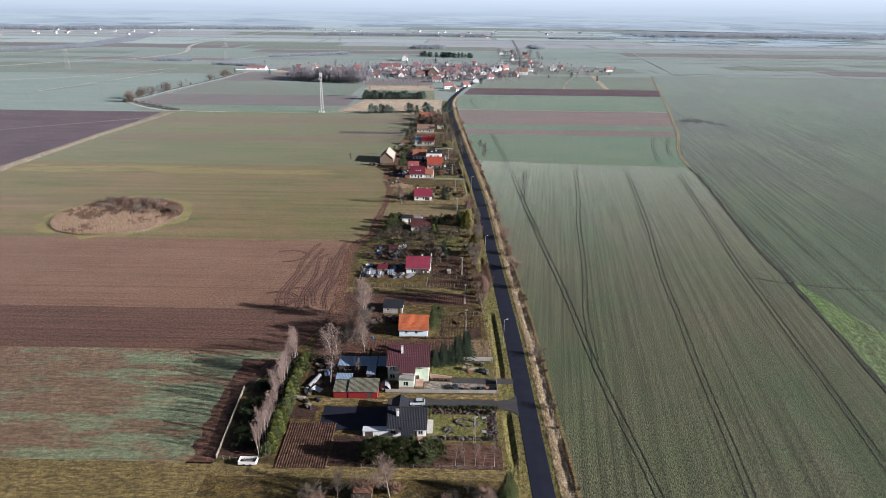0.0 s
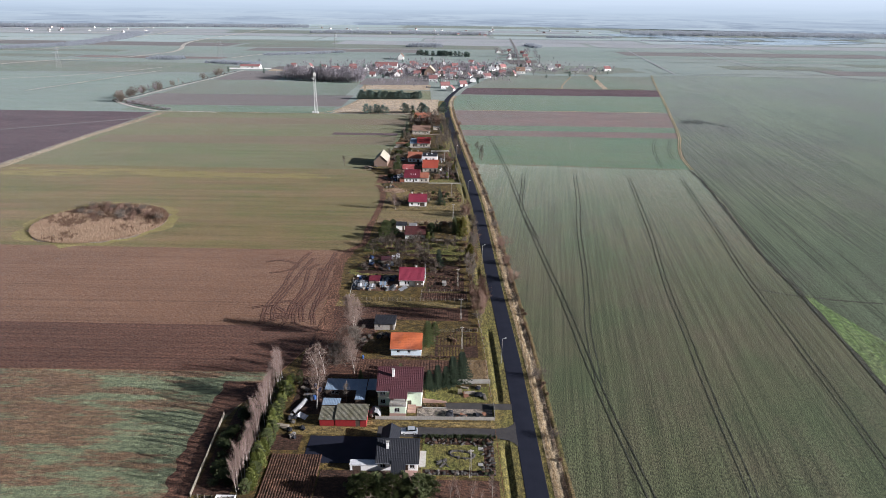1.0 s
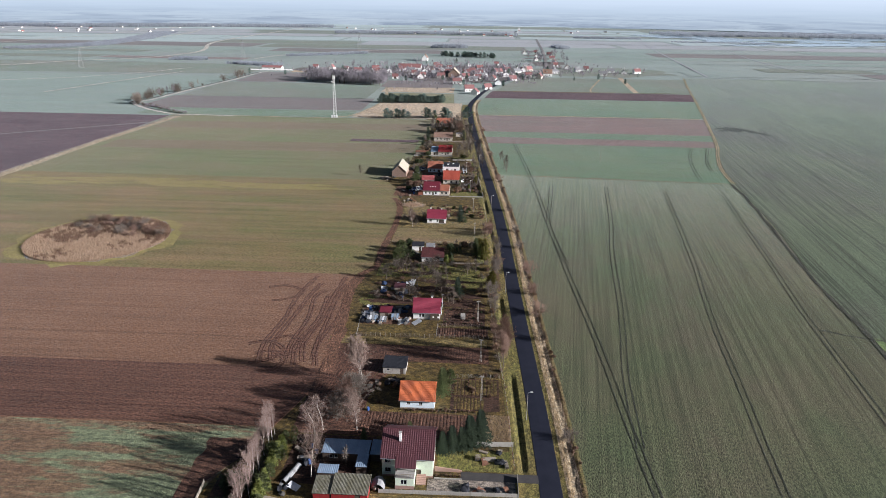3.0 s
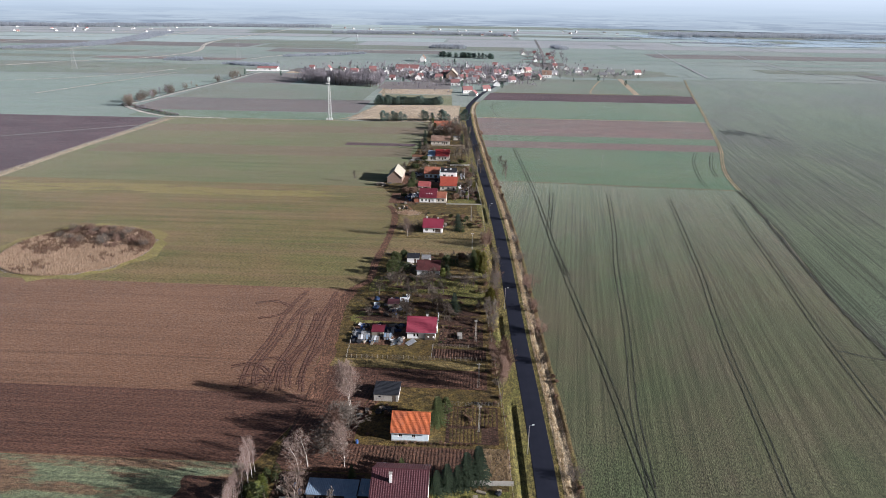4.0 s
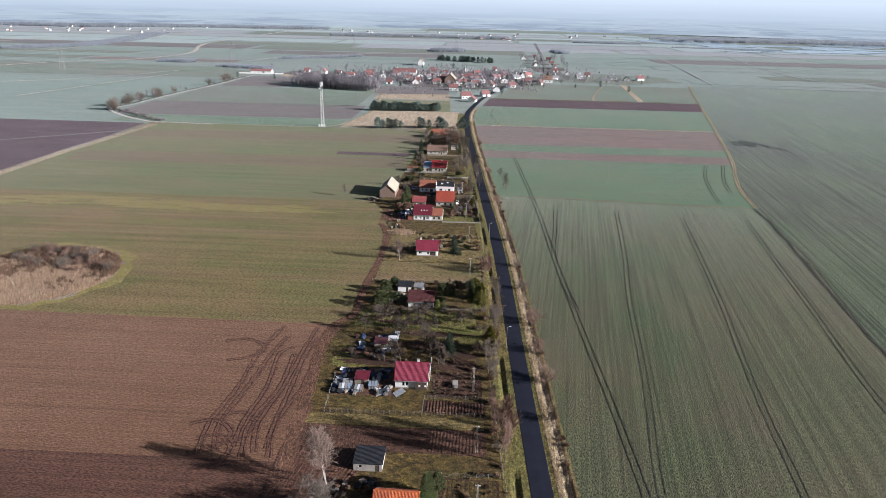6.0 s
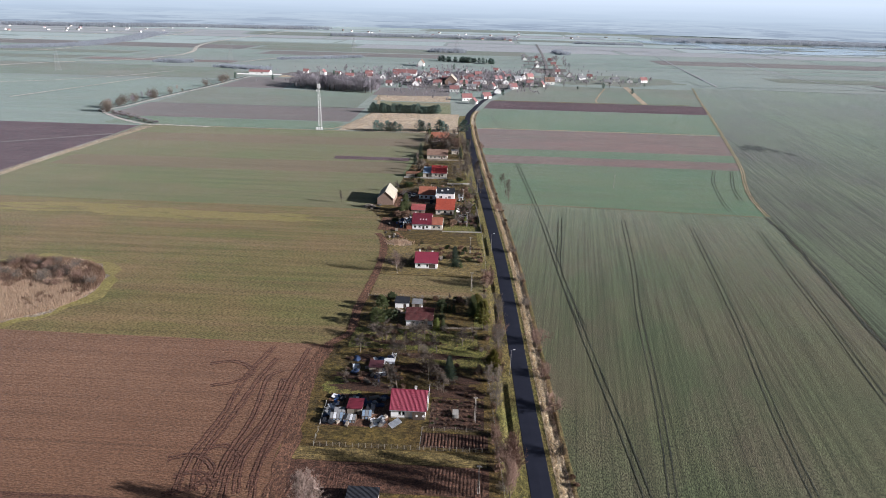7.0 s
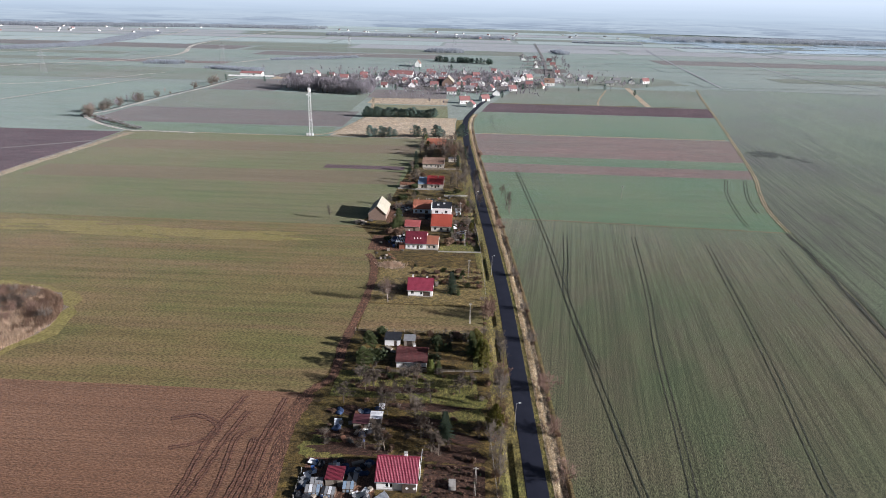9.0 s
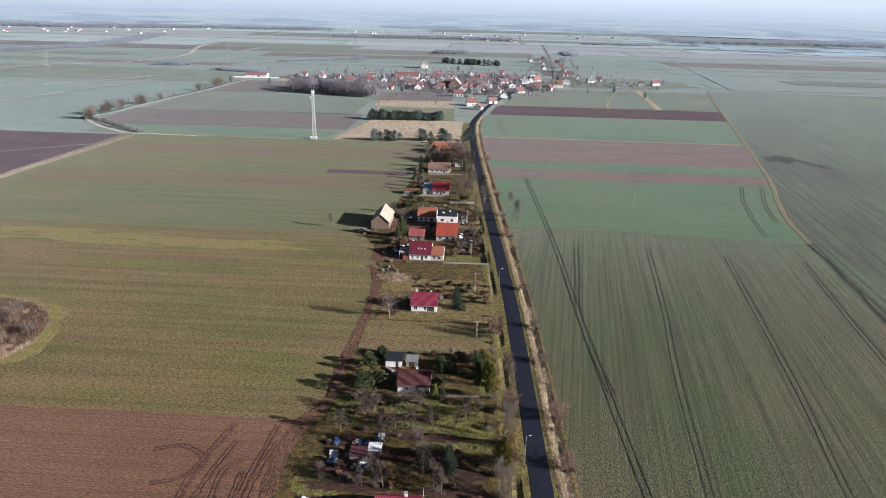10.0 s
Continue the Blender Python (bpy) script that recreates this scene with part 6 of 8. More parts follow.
house("white house with a red roof and pale dormers", -27.0, -17.5, 504.0, 518.5, 3.0, 6.2, "offwhite", "roof_red", [("s", -2, 0.9, 1.2, 1.2), ("s", 2, 0.9, 1.2, 1.2)], [("s", 0.2, 1.0, 2.0)], [(1.5, -1.5, 6.4)], 0.33)
shed("grey-roofed outbuilding joined to a red-roofed house", -32.6, -27.3, 504.5, 516.0, 2.6, 4.0, "offwhite", "roof_blue", (0, 1.2, 1.9))
house("long cream cottage with a brown tiled roof", -34.0, -19.6, 557.5, 570.0, 3.0, 5.9, "offwhite", "roof_brown", [("s", -4.5, 0.9, 1.1, 1.2), ("s", -1.5, 0.9, 1.1, 1.2), ("s", 1.5, 0.9, 1.1, 1.2), ("s", 5, 0.9, 1.1, 1.2)], [("s", 3.3, 1.0, 2.0)], [(-5.5, 0.3, 6.8)], 0.33)
house("old brick house with a rusty tiled roof", -36.0, -21.5, 622.0, 633.0, 3.4, 6.8, "brick", "roof_rust", [("s", -4, 1.0, 1.1, 1.3), ("s", 0, 1.0, 1.1, 1.3), ("s", 4, 1.0, 1.1, 1.3)], [], [(0, 0.5, 7.6)], 0.4)
barn = house("old brick barn with a pale steep roof", -52.2, -43.4, 439.0, 457.5, 3.6, 7.6, "brick", "roof_pale", [], [("e", 0, 2.4, 2.6)], [], 0.4, 0.35, 90, None, "barn", "barn", gutters=False)
shed("small white garden shed with a dark roof", -26.4, -21.5, 309.2, 313.6, 2.2, 2.6, "white", "tarp_dark", (1.0, 0.9, 1.8))
shed("grey block shed with a dark felt roof", -24.7, -18.0, 206.2, 212.2, 2.2, 2.5, "grey_wall", "tarp_dark", (2.2, 1.0, 1.8), wins=[(-1.8, 1.0, 0.8, 0.7)])
shed("red wooden shed with a mossy corrugated roof", -28.5, -20.6, 153.0, 158.2, 2.2, 3.1, "red_wood", "roof_moss", (1.8, 1.2, 1.9), 0.3)
shed("lower red wooden shed with a mossy corrugated roof", -32.6, -28.75, 153.1, 157.6, 2.0, 2.7, "red_wood", "roof_moss", None, 0.3)
shed("long workshop shed with a blue-grey metal roof", -33.4, -22.6, 166.2, 170.6, 2.5, 2.9, "dark_wood", "roof_blue", (0.5, 2.0, 2.0), 0.4, wins=[(-3.4, 1.0, 0.9, 0.9), (-2.2, 1.0, 0.9, 0.9)])
shed("narrow shed wing with a blue-grey metal roof", -24.6, -22.4, 162.0, 165.8, 2.3, 2.5, "dark_wood", "roof_blue", None, 0.4)
shed("low lean-to with a blue-grey sheet roof", -33.0, -28.8, 160.0, 162.2, 1.8, 2.1, "dark_wood", "roof_blue", None, 0.4)
shed("small shed with a grey-blue sheet roof", -21.9, -19.4, 166.8, 171.5, 2.2, 2.5, "dark_wood", "roof_blue", None, 0.4)
shed("small pale outbuilding with a flat roof", -17.2, -11.6, 577, 581, 2.4, 2.7, "offwhite", "roof_grey", (1.5, 1.0, 1.9))
shed("open garden store with a rusty roof", -43.4, -34.6, 503.0, 507.0, 2.3, 2.8, "grey_wood", "rust", (2.0, 1.4, 1.9))
shed("small teal garden shed", -8.2, -5.6, 452, 456, 2.3, 2.6, "blue_white", "roof_grey", (0.6, 0.9, 1.8))
shed("small brown shed at the lane", -21.0, -17.2, 113.5, 117.2, 2.3, 2.6, "dark_wood", "rust", None)


def open_trailer(x, y, w, d, h):
    """A box body without a roof, on two wheels, with firewood in it."""
    t = thing("farm_trailer", "open white farm trailer filled with brown firewood", "trailer", x, y)
    for name, box in (("front_board", (-w / 2, -d / 2, 0.45, w / 2, -d / 2 + 0.1, h)), ("rear_board", (-w / 2, d / 2 - 0.1, 0.45, w / 2, d / 2, h)),
                      ("side_board", (-w / 2, -d / 2 + 0.104, 0.45, -w / 2 + 0.1, d / 2 - 0.104, h)), ("side_board", (w / 2 - 0.1, -d / 2 + 0.104, 0.45, w / 2, d / 2 - 0.104, h))):
        extra_box(t, name, "white", *box)
    extra_box(t, "floor", "dark_wood", -w / 2 + 0.11, -d / 2 + 0.11, 0.46, w / 2 - 0.11, d / 2 - 0.11, 0.56)
    r = random.Random(12)
    for k in range(34):
        b = Build()
        u, v = r.uniform(-w / 2 + 0.5, w / 2 - 0.5), r.uniform(-d / 2 + 0.4, d / 2 - 0.4)
        a = r.uniform(0, 3.1)
        e = Vector((math.cos(a), math.sin(a), r.uniform(-0.1, 0.1))) * 0.34
        c = Vector((u, v, r.uniform(0.66, h - 0.25)))
        b.tube(c - e, c + e, r.uniform(0.06, 0.11), r.uniform(0.06, 0.11), 6)
        part("log", b, M["bark"], t)
    for u in (-w * 0.18, w * 0.18):
        for v in (-d / 2 - 0.15, d / 2 + 0.03):
            b = Build()
            b.tube((u, v, 0.33), (u, v + 0.12, 0.33), 0.33, 0.33, 14)
            part("wheel", b, M["rubber"], t)


open_trailer(-47.6, 124.9, 4.2, 2.0, 1.3)
shed("red-roofed tool shed in a cluttered yard", -31.0, -27.2, 242.6, 246.4, 2.1, 2.5, "grey_wood", "roof_wine", (0.4, 0.9, 1.7))
shed("purple-roofed hut among fruit trees", -28.6, -24.8, 264.5, 267.5, 1.9, 2.3, "grey_wood", "roof_maroon", (0.6, 0.9, 1.7))
shed("grey hut with a pale roof", -24.5, -21.6, 266.8, 269.4, 1.9, 2.1, "grey_wood", "plastic", None)
shed("open shed with a grey roof behind a cottage", -20.2, -16.8, 309.5, 312.8, 2.0, 2.3, "grey_wood", "roof_grey", (0, 1.6, 1.8))


def cold_frame(x, y, w, d, h, turn=0.0):
    t = thing("cold_frame", "low timber cold frame glazed with dirty old window panes", "cold frame", x, y, 0.06, turn, "cold frames in a yard")
    n = max(2, int(w / 0.8))
    r = random.Random(int(x * 31 + y * 7))
    b = Build()
    b.prism([(-w / 2, -d / 2, 0), (-w / 2, d / 2, 0), (-w / 2, d / 2, h), (-w / 2, -d / 2, h * 0.6)], (w, 0, 0))
    part("base", b, M["dark_wood"], t)
    for i in range(n):
        u0, u1 = -w / 2 + i * w / n + 0.06, -w / 2 + (i + 1) * w / n - 0.06
        b = Build()
        b.prism([(u0, -d / 2 + 0.05, h * 0.6 + 0.03), (u1, -d / 2 + 0.05, h * 0.6 + 0.03), (u1, d / 2 - 0.05, h + 0.02), (u0, d / 2 - 0.05, h + 0.02)], (0, 0, 0.04))
        part("pane", b, M[r.choice(("roof_grey", "roof_blue", "plastic", "tarp_dark", "roof_grey"))], t)
        b = Build()
        b.prism([(u0 + 0.1, -d / 2 - 0.03, 0.1), (u1 - 0.1, -d / 2 - 0.03, 0.1), (u1 - 0.1, -d / 2 - 0.005, h * 0.55), (u0 + 0.1, -d / 2 - 0.005, h * 0.55)], (0, -0.02, 0))
        part("pane", b, M[r.choice(("roof_grey", "plastic", "roof_blue"))], t)


for x, y, w, d, h, a in ((-33.4, 240.2, 3.4, 2.0, 1.5, 3), (-29.8, 240.0, 3.2, 2.0, 1.4, -4), (-33.0, 242.8, 3.0, 1.6, 1.6, 6), (-25.6, 241.8, 2.6, 2.0, 1.6, 2), (-25.0, 244.4, 2.4, 2.2, 1.8, -3), (-30.2, 248.4, 2.8, 1.6, 1.3, 8)):
    cold_frame(x, y, w, d, h, a)


# ---- yards: fences, clutter ----
fence("grey concrete panel fence along a grass strip", (-18.6, 156.3), (12.4, 156.9), 2.6, 1.15, "panel")
fence("grey concrete panel fence", (12.5, 156.9), (12.5, 163.2), 2.1, 1.2, "panel")
fence("pale concrete panel fence", (2.8, 174.2), (12.1, 174.6), 2.3, 1.5, "panel")
fence("dark wire fence along a verge", (12.0, 165.8), (10.6, 205.5), 2.6, 1.3, "wire", "rust")
fence("dark wire fence round a rockery garden", (12.4, 151.0), (13.0, 124.8), 2.6, 1.3, "wire", "rust", rail="rust")
fence("pale timber field fence beside a shaded plot", (-58.3, 156.5), (-55.7, 126.4), 2.3, 1.3, "slat", "grey_wood")
fence("pale field fence beside a shelter", (-55.7, 126.4), (-50.6, 125.6), 2.0, 1.2, "wire", "grey_wood")
fence("thin post and wire fence along a lane", (-21, 124.4), (12.6, 124.9), 3.0, 1.1, "wire", "grey_wood")
fence("pale post fence of a kitchen garden", (-36.8, 229.0), (6.6, 229.7), 1.6, 1.3, "wire", "grey_wood", rail="grey_wood")
fence("pale concrete fence rail beside a yard", (-36.8, 229.0), (-37.6, 247.0), 3.0, 1.3, "wire", "concrete", rail="concrete")
fence("wire garden fence beside vegetable beds", (-10.6, 229.3), (-10.6, 237.2), 2.0, 1.2, "wire", "grey_wood")
fence("timber rail fence across a garden", (-10.4, 237.4), (6.4, 238.0), 2.8, 1.2, "wire", "grey_wood", rail="grey_wood")
fence("low brown fence below a cottage", (-34.0, 292.4), (4.8, 295.2), 2.6, 1.0, "slat", "dark_wood")
fence("wire fence beside garden lawns", (-37.5, 318.4), (5.2, 319.6), 3.2, 1.2, "wire", "grey_wood")
fence("low concrete garden wall", (-14.2, 396.2), (5.0, 396.9), 2.4, 0.8, "panel", "concrete")
fence("pale fence between garden and verge", (5.0, 396.9), (2.0, 440.0), 3.0, 1.2, "panel", "concrete")
fence("wire fence between garden and verge", (7.0, 340), (5.2, 392), 3.2, 1.3, "wire", "grey_wood")
fence("wire fence between garden and verge", (10.4, 206.0), (6.8, 262.0), 3.2, 1.3, "wire", "grey_wood")
fence("wire fence behind garden beds", (-4.0, 205.6), (9.6, 206.0), 3.0, 1.2, "wire", "grey_wood")
fence("pale fence beside a garden lawn", (-16, 487.5), (-2.5, 489), 2.7, 1.1, "panel", "concrete")
fence("pale fence beside a yard", (-44.2, 500.5), (-17, 500.8), 2.7, 1.1, "panel", "concrete")
fence("timber fence beside a field", (-33.0, 552.6), (-6.0, 554.6), 2.7, 1.1, "slat", "grey_wood")


def junk(name, label, category, x, y, mat, size, turn, lean=0.0, z=0.06, kind_of="box"):
    b = Build()
    sx, sy, sz = size
    if kind_of == "crate":
        t = thing(name, label, category, x, y, z, turn, "yard clutter")
        b.box(-sx / 2, 0, 0.1 * sz, sx / 2, 0.75 * sy / 5, sz)
        board = b.mesh("board", M[mat])
        for k in range(5):
            o = new("board", board)
            o.parent, o.location = t, (0.05 * (k % 2), -sy / 2 + k * sy / 5, 0)
        b = Build()
        b.box(-sx / 2, -sy / 2, 0, sx / 2, sy / 2, 0.095 * sz)
        part("pallet", b, M["dark_wood"], t)
        return t
    if kind_of == "barrel":
        b.tube((0, 0, 0), (0, 0, sz * 0.5), sx * 0.46, sx * 0.5, 10)
        b.tube((0, 0, sz * 0.5), (0, 0, sz), sx * 0.5, sx * 0.46, 10)
    elif kind_of == "heap":
        b.blob((0, 0, sz * 0.35), sx / 2, sy / 2, sz * 0.65, 0.3, 5, 10)
    elif kind_of == "sheet":
        n = 8
        b.grid([[(sx * (i / n - 0.5), sy * (j / 4 - 0.5), 0.06 + sz * (i / n) + 0.04 * math.sin(i * 2.1 + j)) for i in range(n + 1)] for j in range(5)])
        b.grid([[(sx * (i / n - 0.5), sy * (j / 4 - 0.5), 0.0 + sz * (i / n) + 0.04 * math.sin(i * 2.1 + j)) for i in range(n + 1)] for j in range(5)])
    else:
        k = 0.06 * min(sx, sy)
        b.prism([(-sx / 2, -sy / 2 + k, 0), (-sx / 2 + k, -sy / 2, 0), (sx / 2 - k, -sy / 2, 0), (sx / 2, -sy / 2 + k, 0), (sx / 2, sy / 2 - k, 0), (sx / 2 - k, sy / 2, 0), (-sx / 2 + k, sy / 2, 0), (-sx / 2, sy / 2 - k, 0)], (lean, 0, sz))
    return solid(name, b, M[mat], label, category, "", "yard clutter", x, y, z, turn)


JUNK = [
    ("tank", "grey plastic water tank in a yard", "tank", "roof_grey", (0.9, 0.8, 0.8), "box"),
    ("barrel", "blue plastic barrel in a yard", "barrel", "blue_plastic", (0.8, 0.8, 1.0), "barrel"),
    ("plastic_sheet", "crumpled white plastic sheet on the ground", "sheet", "plastic", (2.2, 1.6, 0.5), "sheet"),
    ("tarpaulin", "dark blue tarpaulin over stored goods", "tarpaulin", "tarp_dark", (2.4, 1.8, 1.0), "heap"),
    ("tarpaulin", "dull blue tarpaulin over stored goods", "tarpaulin", "blue_tarp", (2.2, 1.6, 0.8), "heap"),
    ("crate", "weathered wooden crate in a yard", "crate", "grey_wood", (1.2, 1.0, 0.8), "crate"),
    ("rubble", "heap of grey rubble in a yard", "rubble", "stone", (1.8, 1.4, 0.8), "heap"),
    ("board_stack", "stack of weathered boards", "boards", "grey_wood", (2.6, 0.9, 0.5), "crate"),
    ("metal_sheet", "rusty metal sheet leaning over scrap", "scrap", "rust", (1.8, 1.1, 0.6), "sheet"),
]


def clutter(x0, x1, y0, y1, n, seed, kinds=range(9)):
    r = random.Random(seed)
    kinds = list(kinds)
    for k in range(n):
        name, label, cat, mat, size, shape = JUNK[kinds[r.randrange(len(kinds))]]
        s = r.uniform(0.7, 1.25)
        junk(name, label, cat, r.uniform(x0, x1), r.uniform(y0, y1), mat, tuple(v * s for v in size), r.uniform(0, 180), 0, 0.06, shape)


clutter(-36.5, -20, 238.2, 239.4, 10, 1)
clutter(-29.5, -20.5, 246.5, 251.5, 12, 31, (4, 4, 1, 4, 0, 3))
clutter(-36.8, -34.6, 239, 246, 9, 32, (0, 1, 2, 4, 3))
clutter(-29, -24, 246, 248, 4, 33, (0, 2))
clutter(-24, -20.5, 239, 246, 7, 34, (0, 2, 3, 5, 7))
clutter(-34, -20, 262, 275, 14, 35, (0, 2, 3, 4, 5, 7, 8))
clutter(-38, -30, 404, 414, 12, 36, (0, 0, 2, 4, 1))
clutter(-40, -34, 448, 456, 8, 37, (0, 0, 2, 3))
clutter(-58, -51, 431, 437, 14, 38, (6, 6, 7, 5))
clutter(-33, -28, 412, 424, 8, 39, (0, 2, 3, 4))
clutter(-26, -20, 442, 450, 6, 40, (0, 3, 7))
clutter(-12, 0, 426, 445, 8, 41, (0, 2, 5, 7))
clutter(-30, -10, 470, 486, 14, 42, (0, 3, 6, 5, 8))
clutter(-36.8, -33.0, 245.5, 250.5, 9, 2, (0, 1, 2, 3, 7))
clutter(-30.5, -21, 247.8, 251, 9, 3, (1, 3, 3, 7, 0))
junk("plastic_sheet", "large crumpled white sheet beside a bungalow", "sheet", -17.8, 239.2, "plastic", (3.0, 2.4, 0.9), 35, 0, 0.06, "sheet")
junk("plywood_sheet", "pale plywood sheet leaning on a frame", "board", -22.6, 239.4, "offwhite", (2.8, 1.2, 1.3), 20, 0, 0.06, "sheet")
junk("water_tank", "grey water tank beside garden beds", "tank", -2.2, 244.6, "concrete", (1.6, 2.6, 1.1), 2)
clutter(-30, -22, 254, 273, 12, 4)
clutter(-42, -36, 148, 157, 12, 5, (0, 2, 3, 5, 6, 7))
clutter(-41, -35, 164, 174, 9, 6, (0, 1, 3, 5, 7))
clutter(-20.5, -18.7, 157.4, 161.2, 4, 7, (2, 5, 7))
clutter(0, 11, 157.4, 159.2, 7, 8, (3, 6, 7, 8))
clutter(3, 11, 167, 173, 9, 9, (5, 6, 7, 8, 3))
clutter(-42, -30, 400, 412, 12, 10, (0, 1, 2, 3, 6))
clutter(-38, -32, 412, 422, 6, 11, (0, 3, 7))
clutter(-44, -30, 385, 397, 9, 12, (6, 6, 8, 5))
clutter(-60, -50, 434, 438, 6, 13, (6, 6, 7))
clutter(-42, -32, 455, 466, 9, 14, (0, 0, 3, 7))
clutter(-30, -20, 467, 480, 9, 15, (0, 3, 7, 6))
clutter(-10, 1, 412, 425, 9, 16, (5, 6, 7, 3))
clutter(-24, -12, 357.5, 364, 6, 17, (3, 7, 5))
clutter(-26, -16, 305, 309, 6, 18, (5, 7, 8))
clutter(-42, -33, 508, 520, 6, 19, (0, 3, 7))
clutter(-32, -26, 186, 200, 6, 20, (1, 5, 6))
clutter(-26, -18, 199, 205, 6, 21, (3, 5, 7))
t = thing("polytunnel", "long dirty white polythene tunnel in a yard", "polytunnel", -39.6, 161.0, 0, 72)
b = Build()
b.grid([[(-3.2 + 0.8 * i, 0.7 * math.cos(a), 0.9 * math.sin(a)) for a in (0, 0.5, 1.05, 1.57, 2.1, 2.64, 3.14)] for i in range(9)])
part("cover", b, M["roof_grey"], t)
for i in (0, 4, 8):
    b = Build()
    for k in range(6):
        a0, a1 = math.pi * k / 6, math.pi * (k + 1) / 6
        b.tube((-3.2 + 0.8 * i, 0.73 * math.cos(a0), 0.93 * math.sin(a0)), (-3.2 + 0.8 * i, 0.73 * math.cos(a1), 0.93 * math.sin(a1)), 0.04, 0.04, 4)
    part("hoop", b, M["steel"], t)
t = thing("arch_shelter", "pale arched shelter frame beside a red shed", "shelter", -18.9, 158.6)
b = Build()
b.grid([[(1.5 * math.cos(a), -2.0 + 1.0 * i, 2.0 * math.sin(a)) for a in (0, 0.5, 1.05, 1.57, 2.1, 2.64, 3.14)] for i in range(4)])
part("cover", b, M["roof_grey"], t)


# ---- the parked car ----
def car(x, y, turn):
    t = thing("car", "silver estate car parked on a drive", "car", x, y, 0.1, turn)
    b = Build()
    side = [(-2.05, 0.3), (-2.1, 0.62), (-2.0, 0.9), (-0.95, 0.98), (0.5, 0.98), (1.75, 0.98), (2.05, 0.9), (2.08, 0.35)]
    b.prism([(px, -0.86, pz) for px, pz in side], (0, 1.72, 0))
    body = part("body", b, M["car_paint"], t)
    b = Build()
    cab = [(-0.95, 0.985), (-0.35, 1.45), (1.3, 1.48), (1.85, 0.985)]
    b.prism([(px, -0.72, pz) for px, pz in cab], (0, 1.44, 0))
    part("cabin", b, M["glass"], t, "dark tinted glass")
    b = Build()
    b.prism([(-0.38, -0.7, 1.453), (1.33, -0.7, 1.483), (1.33, -0.7, 1.53), (-0.38, -0.7, 1.5)], (0, 1.4, 0))
    part("roof", b, M["car_paint"], t)
    for px in (-1.3, 1.3):
        for s in (-1, 1):
            b = Build()
            b.tube((px, s * 0.7, 0.31), (px, s * 0.9, 0.31), 0.31, 0.31, 12)
            w = part("wheel", b, M["rubber"], t, "black tyre")
            b = Build()
            b.tube((px, s * 0.9, 0.31), (px, s * 0.92, 0.31), 0.19, 0.17, 10)
            part("rim", b, M["steel"], w)
    for s in (-1, 1):
        extra_box(body, "headlight", "frame", -2.115, s * 0.62 - 0.18, 0.6, -2.06, s * 0.62 + 0.18, 0.74)
        extra_box(body, "tail_light", "roof_red", 2.06, s * 0.68 - 0.1, 0.6, 2.1, s * 0.68 + 0.1, 0.85)
    return t


first_car = car(-9.4, 150.7, 4)
for x, y, a in ((-4.6, 421.5, 2), (-36.8, 459.5, 70), (-39.2, 460.5, 80), (-34.0, 458.2, 65)):
    tagged(copy_thing(first_car, pose(x, y, 0.1, 0, 0, a)), "pale car parked in a farm yard", "car")


# ---- rock garden ----
def rockery():
    t = thing("rock_garden", "rock garden of grey boulders round a lawn", "rockery", 3.0, 142.3, 0.08)
    r = random.Random(77)
    shapes = []
    for k in range(7):
        b = Build()
        b.blob((0, 0, 0.12), 0.5, 0.42, 0.34, 0.3, 4, 7, r)
        shapes.append(b.mesh("boulder", M["stone"]))

    def put(x, y, s):
        o = new("boulder", r.choice(shapes))
        o.parent = t
        o.matrix_local = pose(x, y, 0, 0, 0, r.uniform(0, 360)) @ Matrix.Diagonal((s * r.uniform(0.8, 1.4), s, s * r.uniform(0.7, 1.1), 1))
    for k in range(60):
        put(r.uniform(-7.6, 8.6), 5.2 + 1.2 * math.sin(k * 0.5) + r.uniform(-0.7, 0.7), r.uniform(0.35, 0.9))
    for k in range(46):
        put(7.2 + r.uniform(-1.6, 1.4), r.uniform(-6.8, 6.0), r.uniform(0.35, 0.9))
    for k in range(44):
        put(r.uniform(-7.6, 8.6), -6.5 + r.uniform(-0.6, 0.9), r.uniform(0.5, 1.1))
    for k in range(34):
        a = 2 * math.pi * k / 34
        put(0.8 + 2.9 * math.cos(a), 0.3 + 1.3 * math.sin(a) - 0.25 * math.cos(a) * 2, r.uniform(0.5, 0.95))
    for k in range(14):
        put(-3.8 + r.uniform(-1.2, 1.2), -2.8 + r.uniform(-1.4, 1.4), r.uniform(0.6, 1.1))
    for x, y in ((5.4, 2.6), (5.2, -3.2)):
        extra_box(t, "slab", "concrete", x - 0.6, y - 0.5, 0.02, x + 0.6, y + 0.5, 0.14, "pale stone slab")
    sheet("gravel_bed", "dark gravel bed edging a lawn", 146.4, 149.4, -5.4, 11.6, "soil", 0.1)
    sheet("gravel_bed", "dark gravel bed edging a lawn", 135.2, 137.0, -5.4, 11.6, "soil", 0.1)
    sheet("gravel_bed", "dark gravel bed edging a lawn", 137.1, 146.3, 9.0, 11.6, "soil", 0.1)
    for k in range(30):
        plant("dry_bush" if k % 3 else "bush", 3 + r.choice((r.uniform(-8, 8.6), r.uniform(5.5, 8.6))), 142.3 + r.choice((r.uniform(4.2, 6.8), r.uniform(-7, -5.4), r.uniform(-6, 6) if k % 5 == 0 else 5.6)), r.uniform(0.5, 1.0), 0.8, "rockery shrubs")


rockery()
for k in range(17):
    plant("ball", -5.6 + k * 1.1, 149.0 + 0.02 * k, 1.15, 1.35, "clipped hedge row")

# ---- planting, garden by garden ----
r = random.Random(41)
